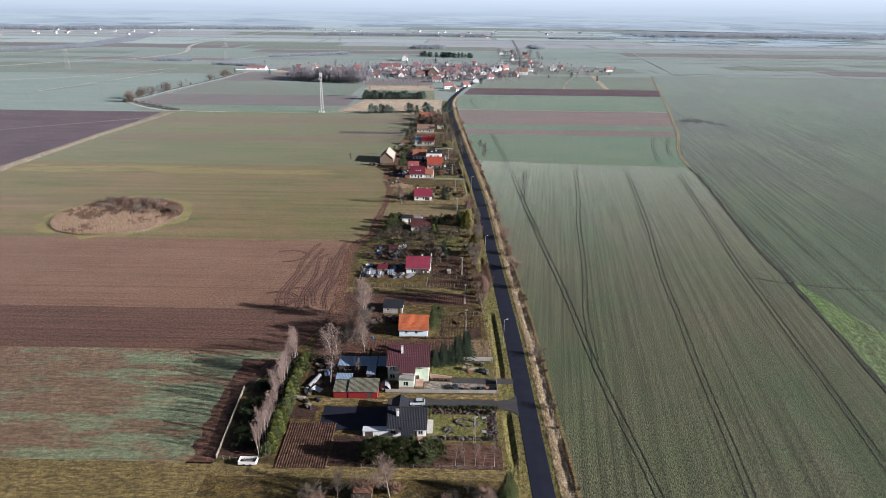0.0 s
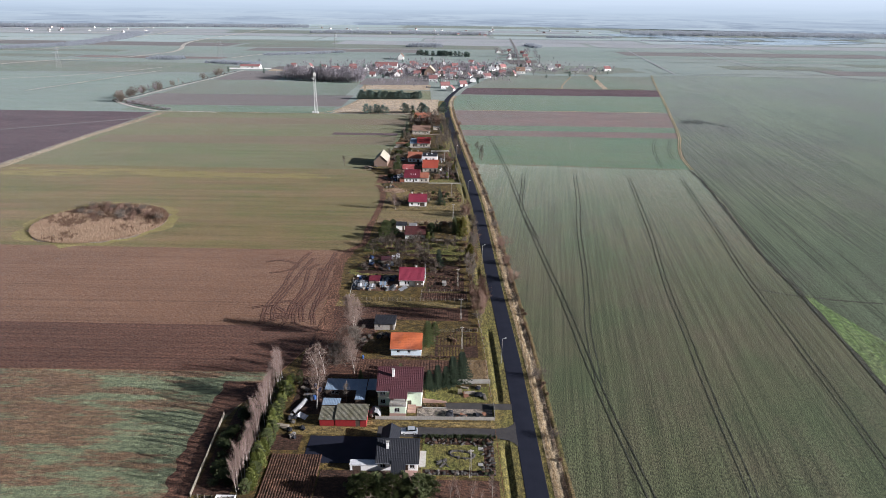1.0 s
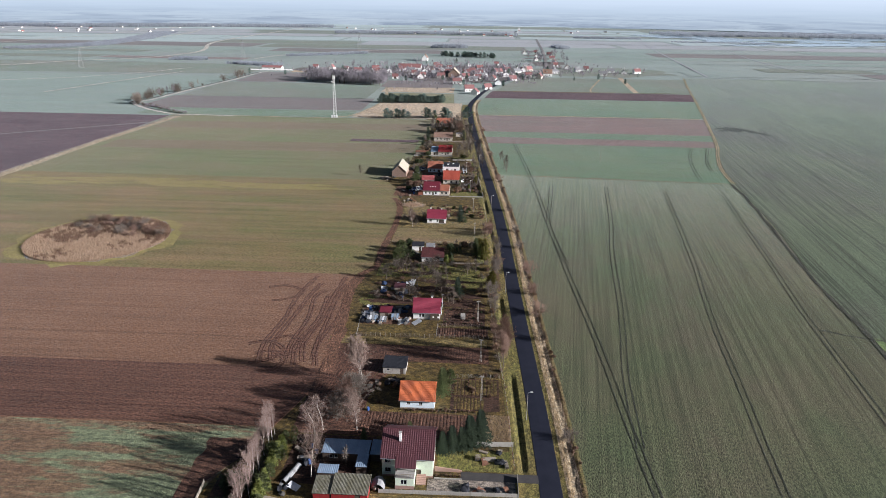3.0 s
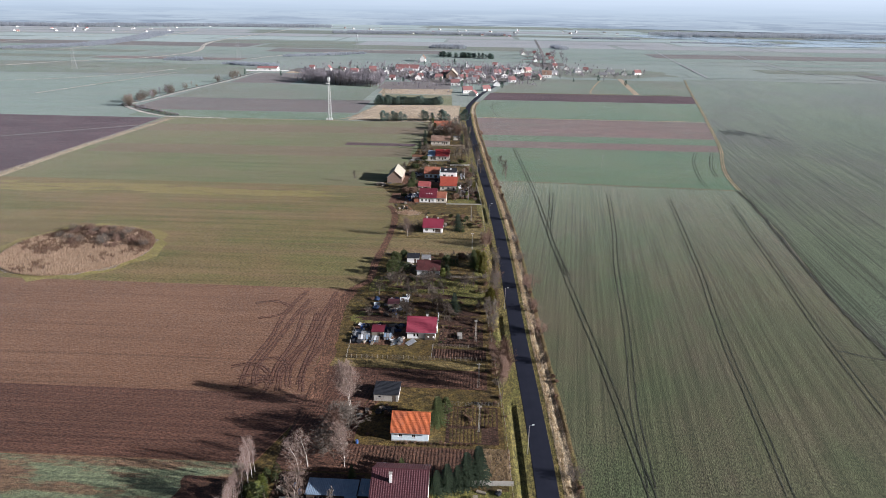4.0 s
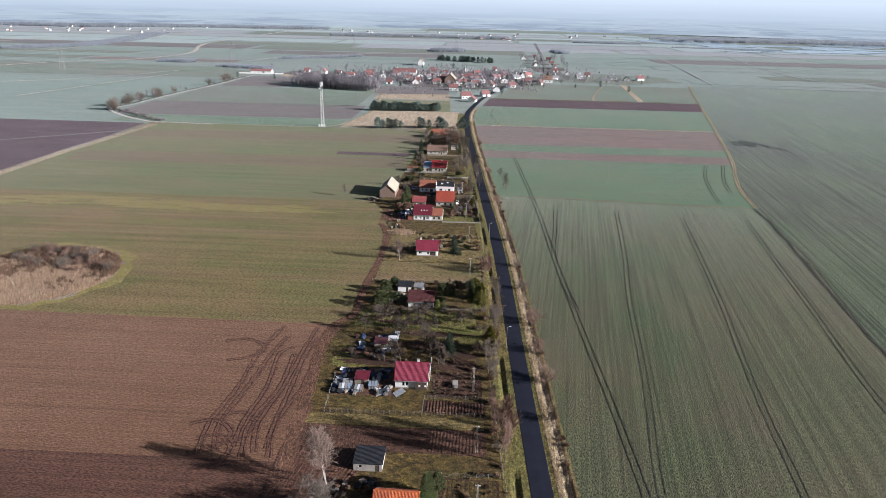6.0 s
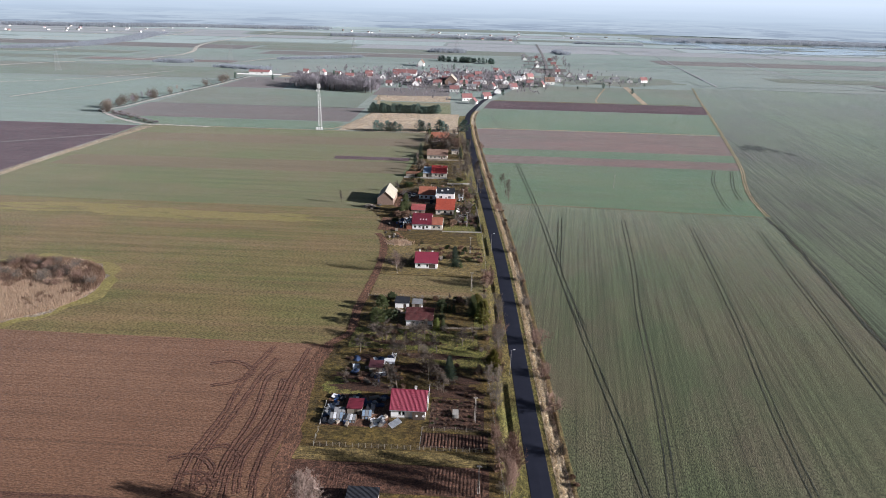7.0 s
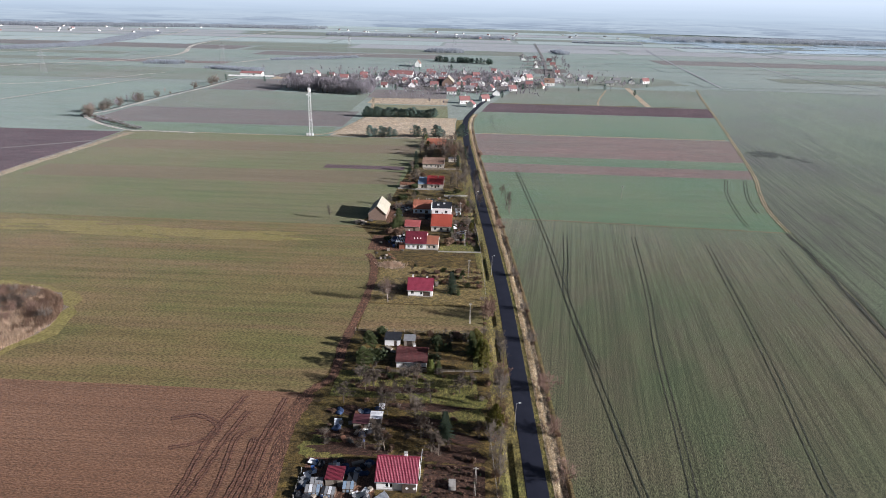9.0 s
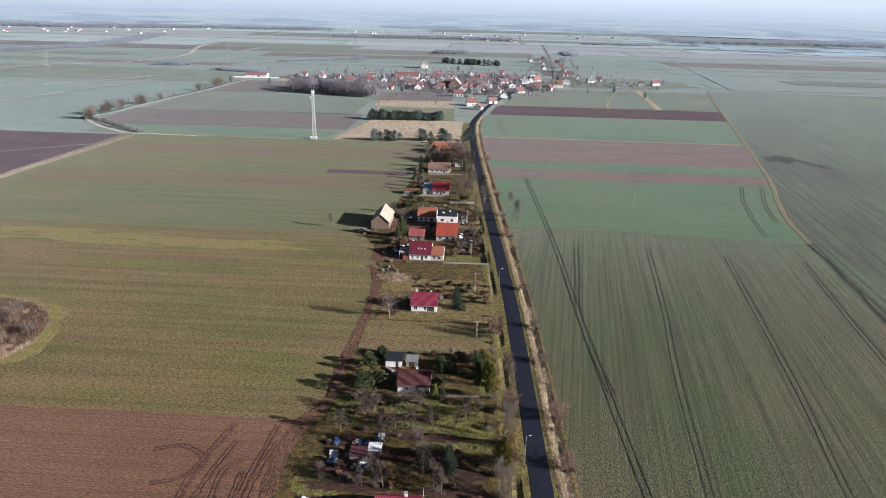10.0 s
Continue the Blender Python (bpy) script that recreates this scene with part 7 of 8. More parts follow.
for k in range(24):
    y = 127 + k * 2.1
    plant("birch_row", -45.6 - (y - 127) * 0.045 + r.uniform(-0.5, 0.5), y, r.uniform(7.4, 10.2), 0.62, "birch row beside a plot")
for k in range(32):
    y = 128 + k * 1.32
    plant("thuja" if k % 4 else "pine_b", -43.4 - (y - 129) * 0.03 + r.uniform(-0.7, 0.7), y, r.uniform(3.4, 5.2), 1.0, "conifer hedge")
for k in range(52):
    plant(r.choice(("bush", "spruce_b", "bush", "cone")), r.uniform(-54, -47.5), r.uniform(128, 160), r.uniform(1.2, 2.4), 1.4, "shrubs of a shaded plot")
for k in range(7):
    plant("pine_b", -43.5 + r.uniform(-1.5, 2.0), 166 + k * 1.5, r.uniform(2.5, 4.5), 0.9, "conifer hedge")
plant("birch_a", -34.8, 160.4, 13.0, 0.8)
plant("birch_a", -29.6, 199.7, 13.0, 0.8)
plant("birch_b", -30.6, 202.5, 12.0, 1.0)
plant("birch_c", -37.5, 175.5, 9.0, 1.5)
plant("birch_c", -36.0, 178.0, 8.0, 1.5)
plant("tree_a", -30.4, 191.0, 9.0, 1.4)
plant("red_tree", -31.4, 187.0, 8.0, 1.0)
for x, y, h in ((-33.0, 195.0, 4.0), (-32.6, 184.0, 4.4), (-34.4, 189.0, 3.2)):
    plant("shrub_b", x, y, h, 1.2, "shrubs at a garden end")
plant("tree_b", -29.2, 193.5, 7.0, 1.3)
for x, y, h in ((-28.0, 181.5, 8.5), (-27.4, 178.5, 7.0), (-29.0, 185.0, 6.0)):
    plant("birch_b", x, y, h, 0.9)
for x, y, h in ((-5.2, 171.4, 6.0), (-2.9, 172.3, 7.2), (-0.6, 173.0, 6.4), (1.4, 174.2, 9.0), (4.0, 175.8, 9.6)):
    plant("spruce_a", x, y, h, 1.15, "spruces beside the mint house")
plant("spruce_b", -6.6, 196.9, 8.5, 1.1)
plant("pine_a", -4.6, 198.8, 6.5, 1.0)
plant("spruce_b", -13.6, 176.2, 5.2)
plant("spruce_b", -25.0, 175.0, 3.6)
plant("tree_b", -27.4, 164.0, 5.0, 0.6)
for x, h in ((1.0, 7.5), (3.2, 5.2), (5.6, 5.8), (10.1, 7.8), (7.6, 3.8)):
    plant("birch_c", x, 125.8, h, 0.8, "young birches along a lane")
for x, y, h, k in ((-19.6, 127.4, 5.6, "pine_b"), (-17.0, 126.4, 6.6, "pine_b"), (-14.2, 126.8, 7.2, "spruce_b"), (-11.4, 126.2, 6.8, "pine_b"), (-8.6, 127.2, 7.0, "spruce_b"), (-5.8, 126.6, 6.6, "pine_b"), (-3.6, 127.9, 5.4, "pine_b"), (-12.6, 129.2, 5.4, "spruce_b"), (-18.2, 130.0, 4.4, "pine_b"), (-5.2, 130.2, 4.0, "pine_b"), (-15.6, 129.4, 4.8, "pine_b"), (-9.6, 129.6, 5.0, "pine_b")):
    plant(k, x, y, h, 1.1, "conifers beside a black-roofed house")
plant("birch_b", -13.3, 114.6, 9.0)
plant("tree_b", -24.7, 113.8, 6.0, 0.8)
plant("spruce_b", 12.6, 115.4, 7.0, 1.2)
for k in range(26):
    plant(r.choice(("shrub_a", "shrub_b", "dry_bush")), r.uniform(-32, 10), r.uniform(107, 117.5), r.uniform(1.4, 3.2), 1.1, "scrub at the lane")
for k in range(34):
    plant("dry_bush", r.uniform(-30, -18) if k % 2 else r.uniform(0, 12), r.uniform(188, 206) if k % 2 else r.uniform(196, 207), r.uniform(0.5, 1.2), 0.9, "garden shrubs")
for x in np.arange(-16.5, 3.0, 1.25):
    plant("dry_bush", float(x) + r.uniform(-0.2, 0.2), 188.2 + r.uniform(-0.3, 0.3), r.uniform(0.6, 1.1), 0.8, "low garden hedge")
for k in range(17):
    plant("fruit", r.uniform(-37, 4), r.uniform(254.5, 288), r.uniform(4.0, 6.5), 1.0, "orchard trees")
for x, y, h in ((-20.5, 271.2, 7.0), (-19.3, 256.2, 6.5), (-24.3, 256.6, 5.0), (-13.1, 272, 6.0), (-9.3, 278, 6.0)):
    plant("tree_a", x, y, h, 1.0, "orchard trees")
for k in range(60):
    plant(r.choice(("dry_bush", "dry_bush", "shrub_b")), r.uniform(-36, 5), r.uniform(253, 292), r.uniform(0.5, 1.5), 1.0, "orchard undergrowth")
for j in range(6):
    for k in range(9):
        plant("dry_bush" if (j * 3 + k) % 4 else "bush", -8.2 + k * 1.55 + r.uniform(-0.4, 0.4), 240.0 + j * 2.1 + r.uniform(-0.4, 0.4), r.uniform(0.35, 0.9), 0.9, "rows of garden plants")
plant("spruce_a", -4.7, 262.7, 8.0, 1.0)
plant("red_tree", 10.4, 215.4, 12.5, 0.8)
plant("red_tree", 10.9, 219.6, 9.0, 0.8)
# extra tree, added only to thicken the shadow over the soil strip
plant("red_tree", 10.8, 211.6, 9.5, 0.8)
for x, y, h in ((9.0, 254.0, 8.0), (9.6, 276.0, 8.5), (10.0, 283.5, 7.0), (8.6, 246.5, 6.5)):
    plant("tree_b", x, y, h, 0.9, "trees along a verge")
plant("yew", 8.0, 263.5, 9.5, 0.75)
plant("yew", 7.2, 266.5, 6.5, 0.9)
plant("yew", 5.4, 294.4, 11.0, 0.6)
plant("tree_b", 6.5, 258.0, 7.0, 0.7)
for x, y, h in ((8.4, 233.0, 3.6), (9.2, 229.0, 3.4), (8.0, 237.5, 3.0), (9.4, 272.5, 5.0), (10.2, 266.0, 4.0), (10.0, 289, 6.0), (6.9, 331.0, 6.0), (7.4, 334.5, 4.0), (7.6, 338.0, 4.6), (9.4, 226.0, 3.5), (10.6, 219.0, 3.2)):
    plant("shrub_a", x, y, h, 0.55, "roadside shrubs")
for k in range(22):
    y = 210 + k * 6.5
    plant("shrub_b" if k % 2 else "dry_bush", road_x(y) - 8.9 + r.uniform(-0.6, 0.5), y, r.uniform(1.0, 2.2), 1.0, "roadside shrubs")
plant("tree_b", 10.8, 303.5, 8.5, 0.9)
plant("tree_b", 11.4, 299.0, 7.0, 0.8)
plant("tree_a", 10.2, 289.6, 5.5, 0.8)
for x, y, h, k in ((-30.6, 294.2, 6.4, "pine_b"), (-32.0, 299.0, 4.6, "pine_b"), (-29.8, 305.2, 5.6, "pine_a"), (-31.6, 309.5, 4.6, "pine_b"), (-27.4, 299.5, 4.5, "bush"), (-28.0, 316.0, 3.0, "bush"), (-10.4, 294.0, 4.4, "thuja"), (-8.2, 294.6, 4.0, "spruce_b"), (-10.2, 299.2, 3.4, "bush"), (-9.4, 307.0, 3.4, "cone"), (-8.0, 307.4, 3.4, "cone"), (-6.6, 307.0, 3.2, "cone"), (-5.2, 307.6, 3.2, "cone"), (-9.6, 311.0, 3.0, "bush"), (1.6, 306.5, 8.0, "spruce_b"), (3.8, 309.5, 6.0, "yew"), (4.4, 304.5, 6.5, "thuja"), (3.0, 313.5, 5.0, "yew")):
    plant(k, x, y, h, 1.1, "conifers round a cottage")
for k in range(28):
    plant(r.choice(("dry_bush", "bush", "fruit", "shrub_b")), r.uniform(-34, 3), r.choice((r.uniform(286, 294), r.uniform(313, 318))), r.uniform(1.0, 2.8), 1.0, "cottage garden shrubs")
plant("birch_a", -29.6, 342.0, 8.5, 0.9)
for k in range(8):
    plant("shrub_b" if k % 2 else "fruit", r.uniform(-35, -24), r.uniform(343, 353), r.uniform(2.0, 3.6), 1.0, "shrubs beside a bungalow")
plant("spruce_a", -6.5, 352.5, 9.0, 1.1)
plant("spruce_b", -3.8, 350.6, 3.2, 1.0)
for k in range(26):
    plant(r.choice(("dry_bush", "bush", "fruit", "dry_bush")), r.uniform(-26, 5), r.uniform(357, 378), r.uniform(0.8, 2.6), 1.0, "garden shrubs")
for j in range(3):
    for k in range(14):
        plant("dry_bush" if (j + k) % 3 else "bush", -12 + k * 1.3 + r.uniform(-0.3, 0.3), 362 + j * 5.5 + r.uniform(-0.5, 0.5), r.uniform(0.5, 1.3), 1.0, "rows of garden shrubs")
plant("spruce_b", -35.4, 427.5, 10.5, 1.35)
plant("spruce_b", -36.8, 423.0, 7.0, 1.2)
plant("tree_b", -71.9, 438.7, 6.0, 0.8)
plant("tree_a", -46.0, 466, 6.0)
for x, y, h in ((18.8, 468.0, 8.5), (20.2, 456.0, 5.5), (17.0, 492, 6.0)):
    plant("tree_a", x, y, h, 0.9, "roadside trees")
for x, y, h in ((1.0, 508.0, 10.0), (3.6, 482.0, 9.5), (-2.5, 530.0, 8.0), (-4.8, 556.0, 9.0), (2.2, 495, 7.0), (-7.0, 540, 7.0), (4.4, 470.0, 6.0), (-8.5, 580, 9.0), (-10, 610, 8.0), (-14, 640, 9.0), (-36, 512, 8.0), (-34, 520, 7.0), (-40, 545, 6.0)):
    plant("tree_b", x, y, h, 1.0, "roadside trees")
for x, y, h in ((-6.0, 590.0, 9.0), (-10.5, 565, 8.0), (-41, 540, 6.5), (-39.0, 560, 7.0), (-40, 575, 8.0)):
    plant("spruce_a", x, y, h, 1.2)
for k in range(24):
    plant(r.choice(("tree_a", "tree_b", "shrub_b", "pine_a", "shrub_a")), r.uniform(-42, -13), r.uniform(585, 655), r.uniform(3.5, 8.0), 1.0, "trees behind the last houses")
for k in range(40):
    plant(r.choice(("dry_bush", "bush", "fruit", "shrub_b", "tree_b", "cone", "thuja")), r.uniform(-10, 2), r.uniform(405, 500), r.uniform(1.2, 4.0), 1.0, "garden shrubs")
for k in range(30):
    plant(r.choice(("dry_bush", "bush", "shrub_b", "tree_a")), r.uniform(-42, -30), r.uniform(400, 560), r.uniform(1.2, 4.0), 1.0, "garden shrubs")
for x, h in ((-86, 9), (-82, 7), (-77, 8.5), (-74, 7.5), (-70, 8), (-66, 6), (-49, 9.5), (-46, 8.5), (-41, 7), (-32, 9.5), (-29, 8.5), (-26, 6), (-10, 10), (-13, 7)):
    plant("far_pine", x, 661 + (x + 86) * 0.14 + r.uniform(-1, 1), h * 1.05, 1.6, "pines at a plot edge")
for k in range(34):
    plant("far_pine", -107 + k * 2.05, 763 + k * 0.2 + r.uniform(-1.5, 1.5), r.uniform(7, 10), 1.5, "pine windbreak")
for k in range(95):
    x = r.uniform(-243, -126)
    plant("far_tree", x, r.uniform(918, 968) - (x + 126) * 0.3, r.uniform(11, 16), 0.9, "bare grove")
for k in range(40):
    s = r.random()
    x, y = np.interp(s, [0, 0.25, 0.4, 0.6, 1], [-290, -368, -362, -356, -334]), np.interp(s, [0, 0.25, 0.4, 0.6, 1], [663, 728, 760, 837, 1060])
    plant(r.choice(("far_tree", "birch_c", "shrub_b", "shrub_b", "shrub_b")), float(x) + r.uniform(-6, -2), float(y) + r.uniform(-4, 4), r.choice((r.uniform(5, 8.5), r.uniform(1.5, 3))), 0.8, "trees along a farm track")
for k in range(14):
    s = k / 13
    plant("shrub_b", -364 + 80 * s + r.uniform(-3, 3), 726 - 62 * s + r.uniform(-3, 3), r.uniform(1, 2.4), 1.3, "trees along a farm track")
for x, y, h in ((23.4, 287, 4.0), (23.0, 267, 3.0), (24.2, 249, 3.6), (23.6, 230, 2.6), (26.3, 178, 2.4), (21.2, 316, 2.5), (20.6, 340, 2.2), (26.6, 150, 2.0), (18.5, 372, 2.5), (14.5, 436, 3.0), (10.5, 505, 3.0), (4.5, 600, 3.0)):
    plant("shrub_a" if h > 2.6 else "shrub_b", x, y, h, 1.1, "shrubs along the ditch")
for k in range(30):
    y = r.uniform(95, 640)
    plant("dry_bush", road_x(y) + 7.4 + r.uniform(-0.6, 0.8), y, r.uniform(0.6, 1.3), 1.0, "shrubs along the ditch")


for k in range(11):
    plant(r.choice(("tree_a", "tree_b", "shrub_b", "tree_b")), r.uniform(-14, -4), r.uniform(500, 640), r.uniform(4, 9.5), 1.0, "trees of the last gardens")
for k in range(9):
    y = 452 + k * 18
    plant("tree_b" if k % 2 else "tree_a", road_x(y) - 6.8 + r.uniform(-1, 1), y + r.uniform(-3, 3), r.uniform(5, 9), 0.8, "roadside trees")
for j, y in enumerate((408, 414, 426, 433, 441, 449, 458, 466)):
    for k in range(9):
        plant("bush" if (j + k) % 2 else "dry_bush", -8 + k * 1.2 + r.uniform(-0.3, 0.3), y + r.uniform(-0.4, 0.4), r.uniform(0.8, 1.6), 0.9, "rows of garden shrubs")
plant("yew", 0.4, 421.0, 6.0, 0.8)
plant("spruce_b", -9.0, 418.0, 5.0, 1.0)


# ---- poles, mast, pylons ----
def utility_pole(x, y, h=8.0):
    t = thing("utility_pole", "grey concrete utility pole with insulators", "pole", x, y, 0, group="utility poles")
    for s in (-0.2, 0.2):
        b = Build()
        b.tube((s, 0, -0.1), (s * 0.4, 0, h), 0.07, 0.05, 6)
        part("post", b, M["grey_wall"], t)
    arm = extra_box(t, "crossarm", "grey_wall", -0.6, -0.05, h - 0.5, 0.6, 0.05, h - 0.38)
    for u in (-0.5, -0.25, 0.25, 0.5):
        b = Build()
        b.tube((u, 0, h - 0.377), (u, 0, h - 0.2), 0.05, 0.04, 6)
        part("insulator", b, M["white"], arm)


for x, y in ((5.6, 134.4), (4.2, 194.2), (4.0, 214.9), (3.0, 241.9), (0.9, 327), (-0.2, 367.6), (-2.4, 405.4), (-5.5, 448.9)):
    utility_pole(x, y)


utility_pole(86.5, 493.3, 8.4)


def street_lamp(x, y):
    t = thing("street_lamp", "slim grey street lamp with an arm over the road", "street lamp", x, y, 0, group="street lamps")
    b = Build()
    b.tube((0, 0, -0.1), (0, 0, 8.2), 0.09, 0.05, 6)
    part("pole", b, M["concrete"], t)
    b = Build()
    b.tube((0, 0, 8.2), (0.7, 0, 8.45), 0.04, 0.035, 5)
    part("arm", b, M["steel"], t)
    b = Build()
    b.prism([(0.6, -0.16, 8.4), (1.2, -0.12, 8.45), (1.2, 0.12, 8.45), (0.6, 0.16, 8.4)], (0, 0, 0.14))
    part("lamp_head", b, M["frame"], t, "pale lamp head")


for y in (186.3, 267, 372, 470):
    street_lamp(road_x(y) - 3.3, y)


def lattice(b, corners0, corners1, n, rad):
    """A lattice of struts between two squares of corners."""
    def at(i, f):
        return Vector(corners0[i]).lerp(Vector(corners1[i]), f)
    for i in range(4):
        b.tube(at(i, 0), at(i, 1), rad, rad, 4)
        for k in range(n):
            b.tube(at(i, k / n), at((i + 1) % 4, (k + 1) / n), rad * 0.55, rad * 0.55, 3)
            b.tube(at((i + 1) % 4, k / n), at(i, (k + 1) / n), rad * 0.55, rad * 0.55, 3)


def radio_mast(x, y):
    t = thing("radio_mast", "pale steel lattice radio mast with antennas", "mast", x, y)
    b = Build()
    lattice(b, [(-1.3, -1.3, 0), (1.3, -1.3, 0), (1.3, 1.3, 0), (-1.3, 1.3, 0)], [(-0.7, -0.7, 39), (0.7, -0.7, 39), (0.7, 0.7, 39), (-0.7, 0.7, 39)], 14, 0.075)
    part("tower", b, M["frame"], t)
    for k in range(6):
        a = k * math.pi / 3
        cx, cy = 1.1 * math.cos(a), 1.1 * math.sin(a)
        extra_box(t, "antenna", "frame", cx - 0.25, cy - 0.25, 35.2, cx + 0.25, cy + 0.25, 38.2)
    b = Build()
    b.tube((-1.9, -0.4, 33), (-1.9, -0.9, 33), 0.7, 0.7, 10)
    part("dish", b, M["frame"], t)
    for k in range(3):
        extra_box(t, "cabinet", "frame", -3 + k * 2.2, -4, 0, -1.6 + k * 2.2, -2.6, 2.0)


radio_mast(-135.8, 662.4)


def pylon(x, y, h, turn):
    t = thing("pylon", "grey steel lattice power pylon", "pylon", x, y, 0, turn, "power pylons")
    b = Build()
    w = h * 0.12
    lattice(b, [(-w, -w, 0), (w, -w, 0), (w, w, 0), (-w, w, 0)], [(-0.5, -0.5, h), (0.5, -0.5, h), (0.5, 0.5, h), (-0.5, 0.5, h)], 9, 0.1)
    part("tower", b, M["roof_grey"], t)
    for z, a in ((h * 0.72, 6.0), (h * 0.85, 4.5)):
        b = Build()
        b.tube((-a, 0, z), (a, 0, z), 0.15, 0.15, 4)
        b.tube((-a, 0, z), (0, 0, z + 1.8), 0.1, 0.1, 3)
        b.tube((a, 0, z), (0, 0, z + 1.8), 0.1, 0.1, 3)
        part("crossarm", b, M["steel"], t)


for x, y, h in ((-630, 1077, 33), (-443, 1289, 36), (-281, 1616, 38), (-60, 1960, 38), (120, 2250, 38)):
    pylon(x, y, h, 30)


# ---- the village ----
def far_house(k):
    r = random.Random(900 + k)
    w, d = r.uniform(8, 12), r.uniform(7, 9)
    return house(("white village house with a red tiled roof", "cream village house with a red tiled roof", "white village house with a grey roof", "long barn with a red tiled roof")[k % 4], -w / 2, w / 2, -d / 2, d / 2, r.uniform(3, 4.5), r.uniform(6.5, 9), ("white", "far_wall", "white", "white")[k % 4], ("far_red", "far_red", "roof_grey", "far_red")[k % 4],
                 [("s", -w * 0.3, 1.0, 1.3, 1.4), ("s", 0, 1.0, 1.3, 1.4), ("s", w * 0.3, 1.0, 1.3, 1.4)] if k % 4 != 3 else [], [("s", w * 0.15, 1.0, 2.0)] if k % 4 != 3 else [("s", 0, 3.0, 3.0)], [(1.0, 0.3, 9.6)] if k % 4 != 3 else [], 0, group="village houses", gutters=False, plinth=None)


variants = [far_house(k) for k in range(8)]
SPOTS = [(-190, 1087, 0), (-162, 1094, 20), (-142, 1099, 90), (-122, 1013, 0), (-86, 1022, 90), (-56, 1029, 0), (8, 1065, 90), (11, 905, 30), (-4, 852, 75), (-12, 880, 10), (26, 962, 95), (48, 1012, 20), (81, 1160, 30), (104, 1090, 90), (136, 1263, 0), (163, 1165, 20), (195, 1113, 0), (234, 1145, 90), (125, 1595, 0), (98, 1555, 90), (-271, 1146, 0), (-100, 1075, 0), (-64, 1090, 90), (-20, 1100, 0), (30, 1110, 20), (60, 1130, 30), (-8, 1000, 0), (-30, 960, 10), (20, 1010, 80), (-110, 1125, 0), (-84, 1150, 90), (-50, 1170, 0), (0, 1180, 20), (40, 1200, 90), (80, 1230, 10), (150, 1210, 90), (180, 1195, 0), (140, 1330, 80), (110, 1380, 90), (145, 1420, 0), (118, 1480, 90), (150, 1530, 0), (-215, 1120, 0), (-240, 1130, 90), (-170, 1140, 0), (90, 1050, 70), (120, 1130, 20), (-130, 1170, 0), (-20, 1230, 90), (30, 1260, 0), (-75, 1215, 10), (215, 1160, 0), (255, 1150, 20)]
more = random.Random(55)
while len(SPOTS) < 76:
    x, y = more.uniform(-135, 75), more.uniform(1015, 1185)
    if abs(x - road_x(y)) > 12 and all(abs(x - a) + abs(y - c) > 17 for a, c, d in SPOTS):
        SPOTS.append((x, y, more.choice((0, 15, 90, 100))))
for i, (x, y, turn) in enumerate(SPOTS):
    m = pose(x, y, 0, 0, 0, turn + r.uniform(-8, 8))
    if i < 8:
        variants[i].matrix_world = m
    else:
        copy_thing(variants[r.randrange(8)], m)
house("large farmhouse with a bright orange-red roof", -122, -96, 1138, 1158, 5.0, 10.0, "white", "far_red", [("s", k * 4.0, 1.0, 1.4, 1.6) for k in range(-2, 3)], [], [], 0, gutters=False, plinth=None)
house("large barn with a pale striped gable roof", -46, -30, 1040, 1070, 5.5, 13.0, "brick", "roof_pale", [], [("s", 0, 3, 3)], [], 0, turn=90, gutters=False, plinth=None, category="barn", name="barn")
house("white farmhouse at a crossroads", 98, 112, 1082, 1096, 4.5, 10.0, "white", "roof_brown", [("s", -3, 1, 1.4, 1.6), ("s", 3, 1, 1.4, 1.6)], [], [], 0, gutters=False, plinth=None)
house("low farm shed with a red roof", -350, -318, 1108, 1120, 4.0, 6.5, "white", "far_red", [], [("s", 4, 3, 3)], [], 0, gutters=False, plinth=None, category="shed", name="shed")
fence("white farm wall round a red-roofed shed", (-365, 1100), (-298, 1104), 6.0, 2.0, "panel", "white")
house("white church with a steep brown roof", -110, -100, 1330, 1350, 6.0, 12.0, "white", "roof_brown", [("s", 0, 3, 1.4, 2.6)], [], [], 0, turn=90, gutters=False, plinth=None, category="church", name="church")
for k in range(190):
    x = r.gauss(-20, 105)
    y = 1120 + r.gauss(0, 75) - max(0, -abs(x) + 40) * 1.5
    if abs(x - road_x(y)) < 9 or y < 930 and x > -15:
        continue
    plant(r.choice(("far_tree", "far_tree", "far_tree", "far_pine")), x, y, r.uniform(5, 10), 1.0, "village trees")
for k in range(30):
    y = r.uniform(1330, 1640)
    plant("far_tree", road_x(y) + r.choice((-1, 1)) * r.uniform(9, 50), y, r.uniform(7, 13), 1.0, "village trees")
for k in range(36):
    x = r.uniform(-80, 30)
    plant("far_pine", x, 1440 + r.uniform(-14, 14) - x * 0.4, r.uniform(8, 11), 1.5, "pine wood behind the village")


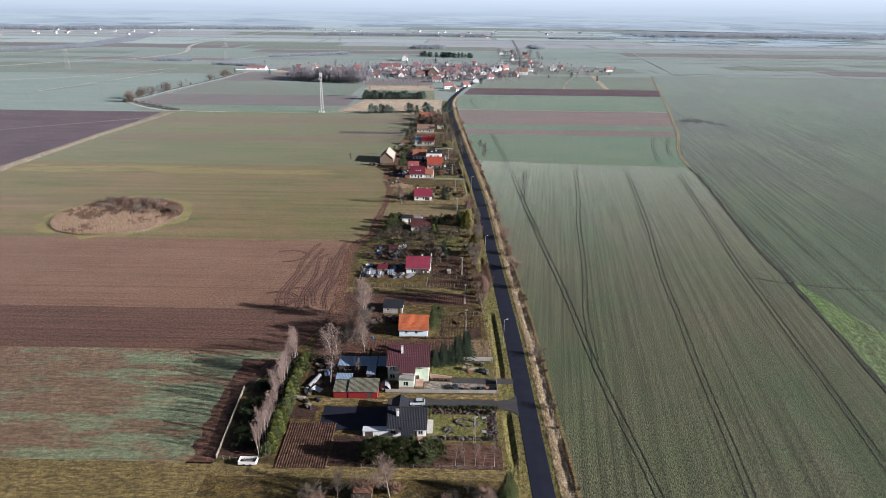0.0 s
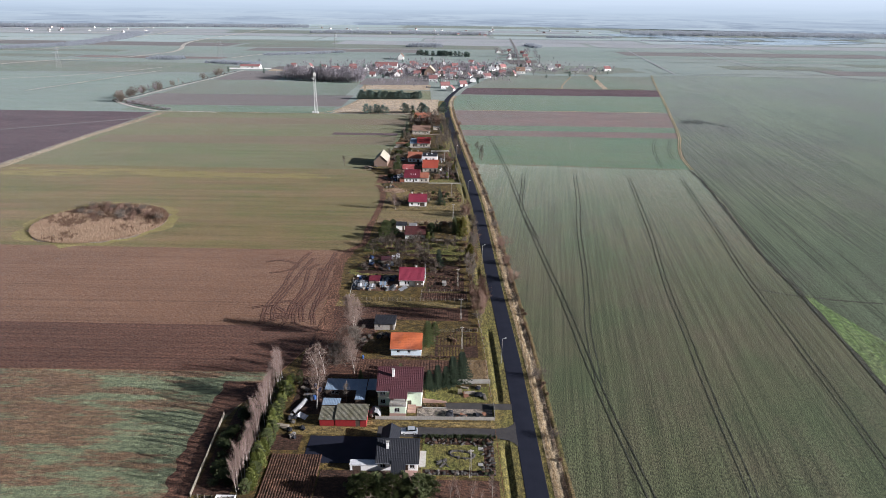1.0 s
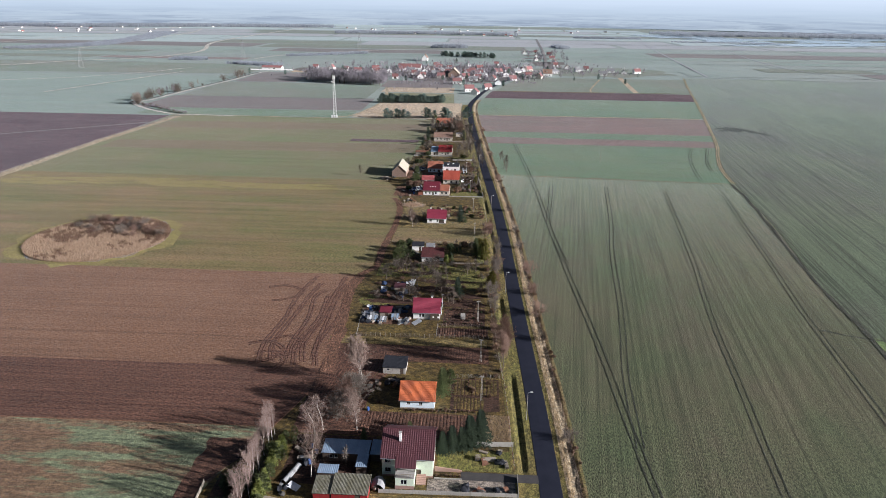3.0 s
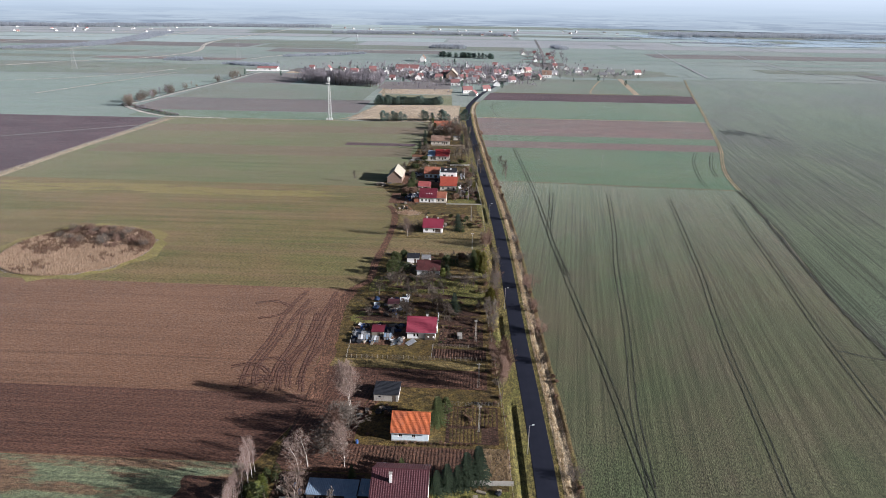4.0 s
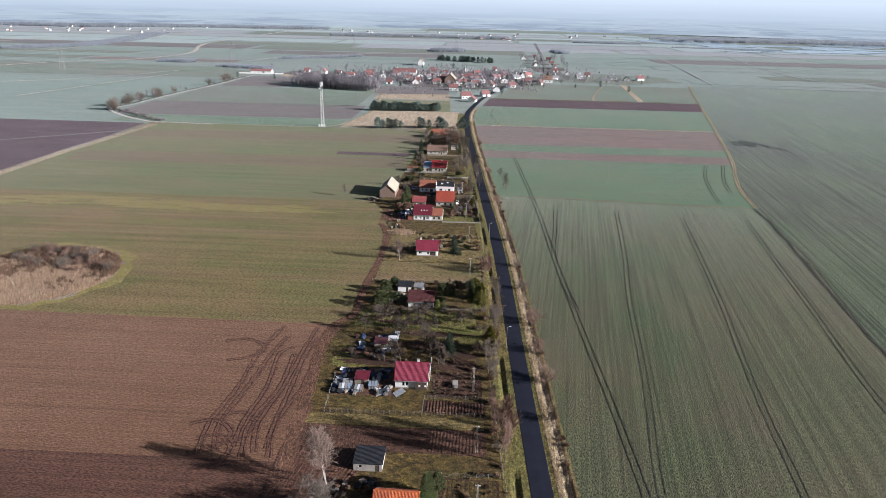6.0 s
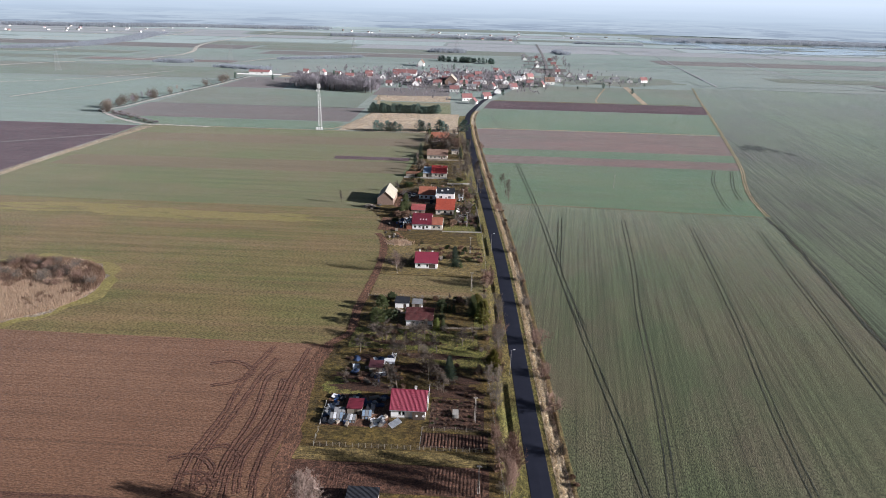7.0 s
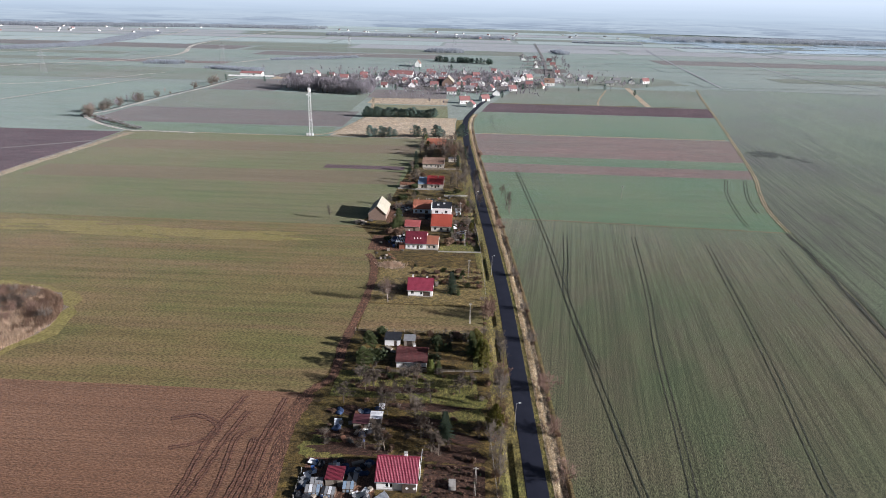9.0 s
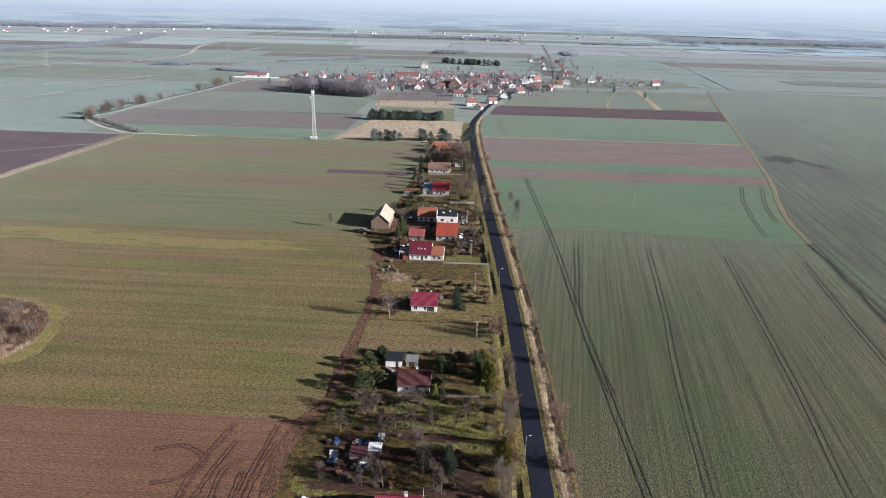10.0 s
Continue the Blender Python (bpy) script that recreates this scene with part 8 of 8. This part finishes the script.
# ---- distant woods and settlements ----
def far_wood(label, pts, depth, h, n, seed, mat="far_wood"):
    """A band of woodland far off: many small pointed and round clumps."""
    r = random.Random(seed)
    b = Build()
    for k in range(n):
        s = r.random() * (len(pts) - 1)
        i = min(len(pts) - 2, int(s))
        p = Vector(pts[i]).lerp(Vector(pts[i + 1]), s - i)
        x, y = p.x + r.uniform(-depth, depth), p.y + r.uniform(-depth, depth)
        w, t = r.uniform(0.5, 1.0) * h, h * r.uniform(0.6, 1.0)
        for j in range(12):
            a, e = r.uniform(0, 6.28), r.uniform(0.2, 1.0)
            tip = Vector((x + math.cos(a) * w * e, y + math.sin(a) * w * e, t * r.uniform(0.45, 1.0)))
            foot = Vector((x + math.cos(a) * w * 0.7 * e, y + math.sin(a) * w * 0.7 * e, 0))
            side = Vector((0.5 + 0.05 * h, 0.2, 0))
            b.face(foot - side, foot + side, tip + side * 0.5, tip - side * 0.5)
    solid("distant_wood", b, M[mat], label, "woodland", "stuff")


def scrub(label, seed, n, pick, h0, h1):
    """A tangle of many bare trees and bushes, too dense to count."""
    r = random.Random(seed)
    b = Build()
    while n > 0:
        x, y = pick(r)
        if abs(x - road_x(y)) < 8:
            continue
        n -= 1
        h = r.uniform(h0, h1)
        w = h * r.uniform(0.3, 0.5)
        for j in range(16):
            a, e = r.uniform(0, 6.28), r.uniform(0.3, 1.0)
            tip = Vector((x + math.cos(a) * w * e, y + math.sin(a) * w * e, h * r.uniform(0.6, 1.0)))
            foot = Vector((x + math.cos(a) * w * 0.2, y + math.sin(a) * w * 0.2, h * r.uniform(0.05, 0.4)))
            s = Vector((-math.sin(a), math.cos(a), 0)) * r.uniform(0.12, 0.3)
            b.face(foot, tip - s, tip + s)
    # twig colour already paled to look hazed
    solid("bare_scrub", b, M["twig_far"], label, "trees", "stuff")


def village_spot(r):
    while True:
        x, y = r.gauss(-10, 110), r.gauss(1110, 85)
        if not ((y < 950 and x > road_x(y) - 6) or (x > 80 and y < 1092) or (y < 1000 and x < -125) or x > 270 or y < 860):
            return x, y


def grove_spot(r):
    x = r.uniform(-243, -126)
    return x, r.uniform(916, 970) - (x + 126) * 0.3


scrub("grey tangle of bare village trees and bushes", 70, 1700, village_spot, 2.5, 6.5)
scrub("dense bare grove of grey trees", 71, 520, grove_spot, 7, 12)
scrub("bare bushes along a ditch at a farm track", 72, 150, lambda r: (lambda s: (-366 + 84 * s + r.uniform(-2, 2), 729 - 64 * s + r.uniform(-2, 2)))(r.random()), 0.8, 2.2)
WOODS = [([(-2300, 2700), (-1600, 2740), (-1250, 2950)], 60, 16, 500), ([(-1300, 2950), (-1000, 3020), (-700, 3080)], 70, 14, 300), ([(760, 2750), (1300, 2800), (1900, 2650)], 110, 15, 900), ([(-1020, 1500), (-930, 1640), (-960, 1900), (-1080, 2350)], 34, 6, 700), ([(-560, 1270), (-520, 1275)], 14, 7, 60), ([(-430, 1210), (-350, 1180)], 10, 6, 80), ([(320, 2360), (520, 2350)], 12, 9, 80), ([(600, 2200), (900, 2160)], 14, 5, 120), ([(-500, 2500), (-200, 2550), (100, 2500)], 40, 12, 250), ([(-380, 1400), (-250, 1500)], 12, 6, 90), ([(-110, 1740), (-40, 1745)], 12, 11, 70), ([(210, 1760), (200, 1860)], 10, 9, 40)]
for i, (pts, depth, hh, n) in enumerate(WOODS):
    far_wood("distant bare woodland with haze in its colour", pts, depth, hh, n * 2, 60 + i)
far_spots = random.Random(99)
for cx, cy, sx, sy, n in ((-1650, 2500, 380, 320, 16), (-1350, 2600, 300, 320, 10), (-380, 2700, 260, 330, 9), (-20, 2650, 200, 300, 14), (420, 2750, 120, 200, 6)):
    for k in range(n):
        copy_thing(variants[far_spots.choice((0, 2, 4, 6, 1))], pose(cx + far_spots.uniform(-sx, sx), cy + far_spots.uniform(-sy, sy), 0, 0, 0, far_spots.uniform(0, 180)) @ Matrix.Diagonal((0.85, 0.85, 0.8, 1)))
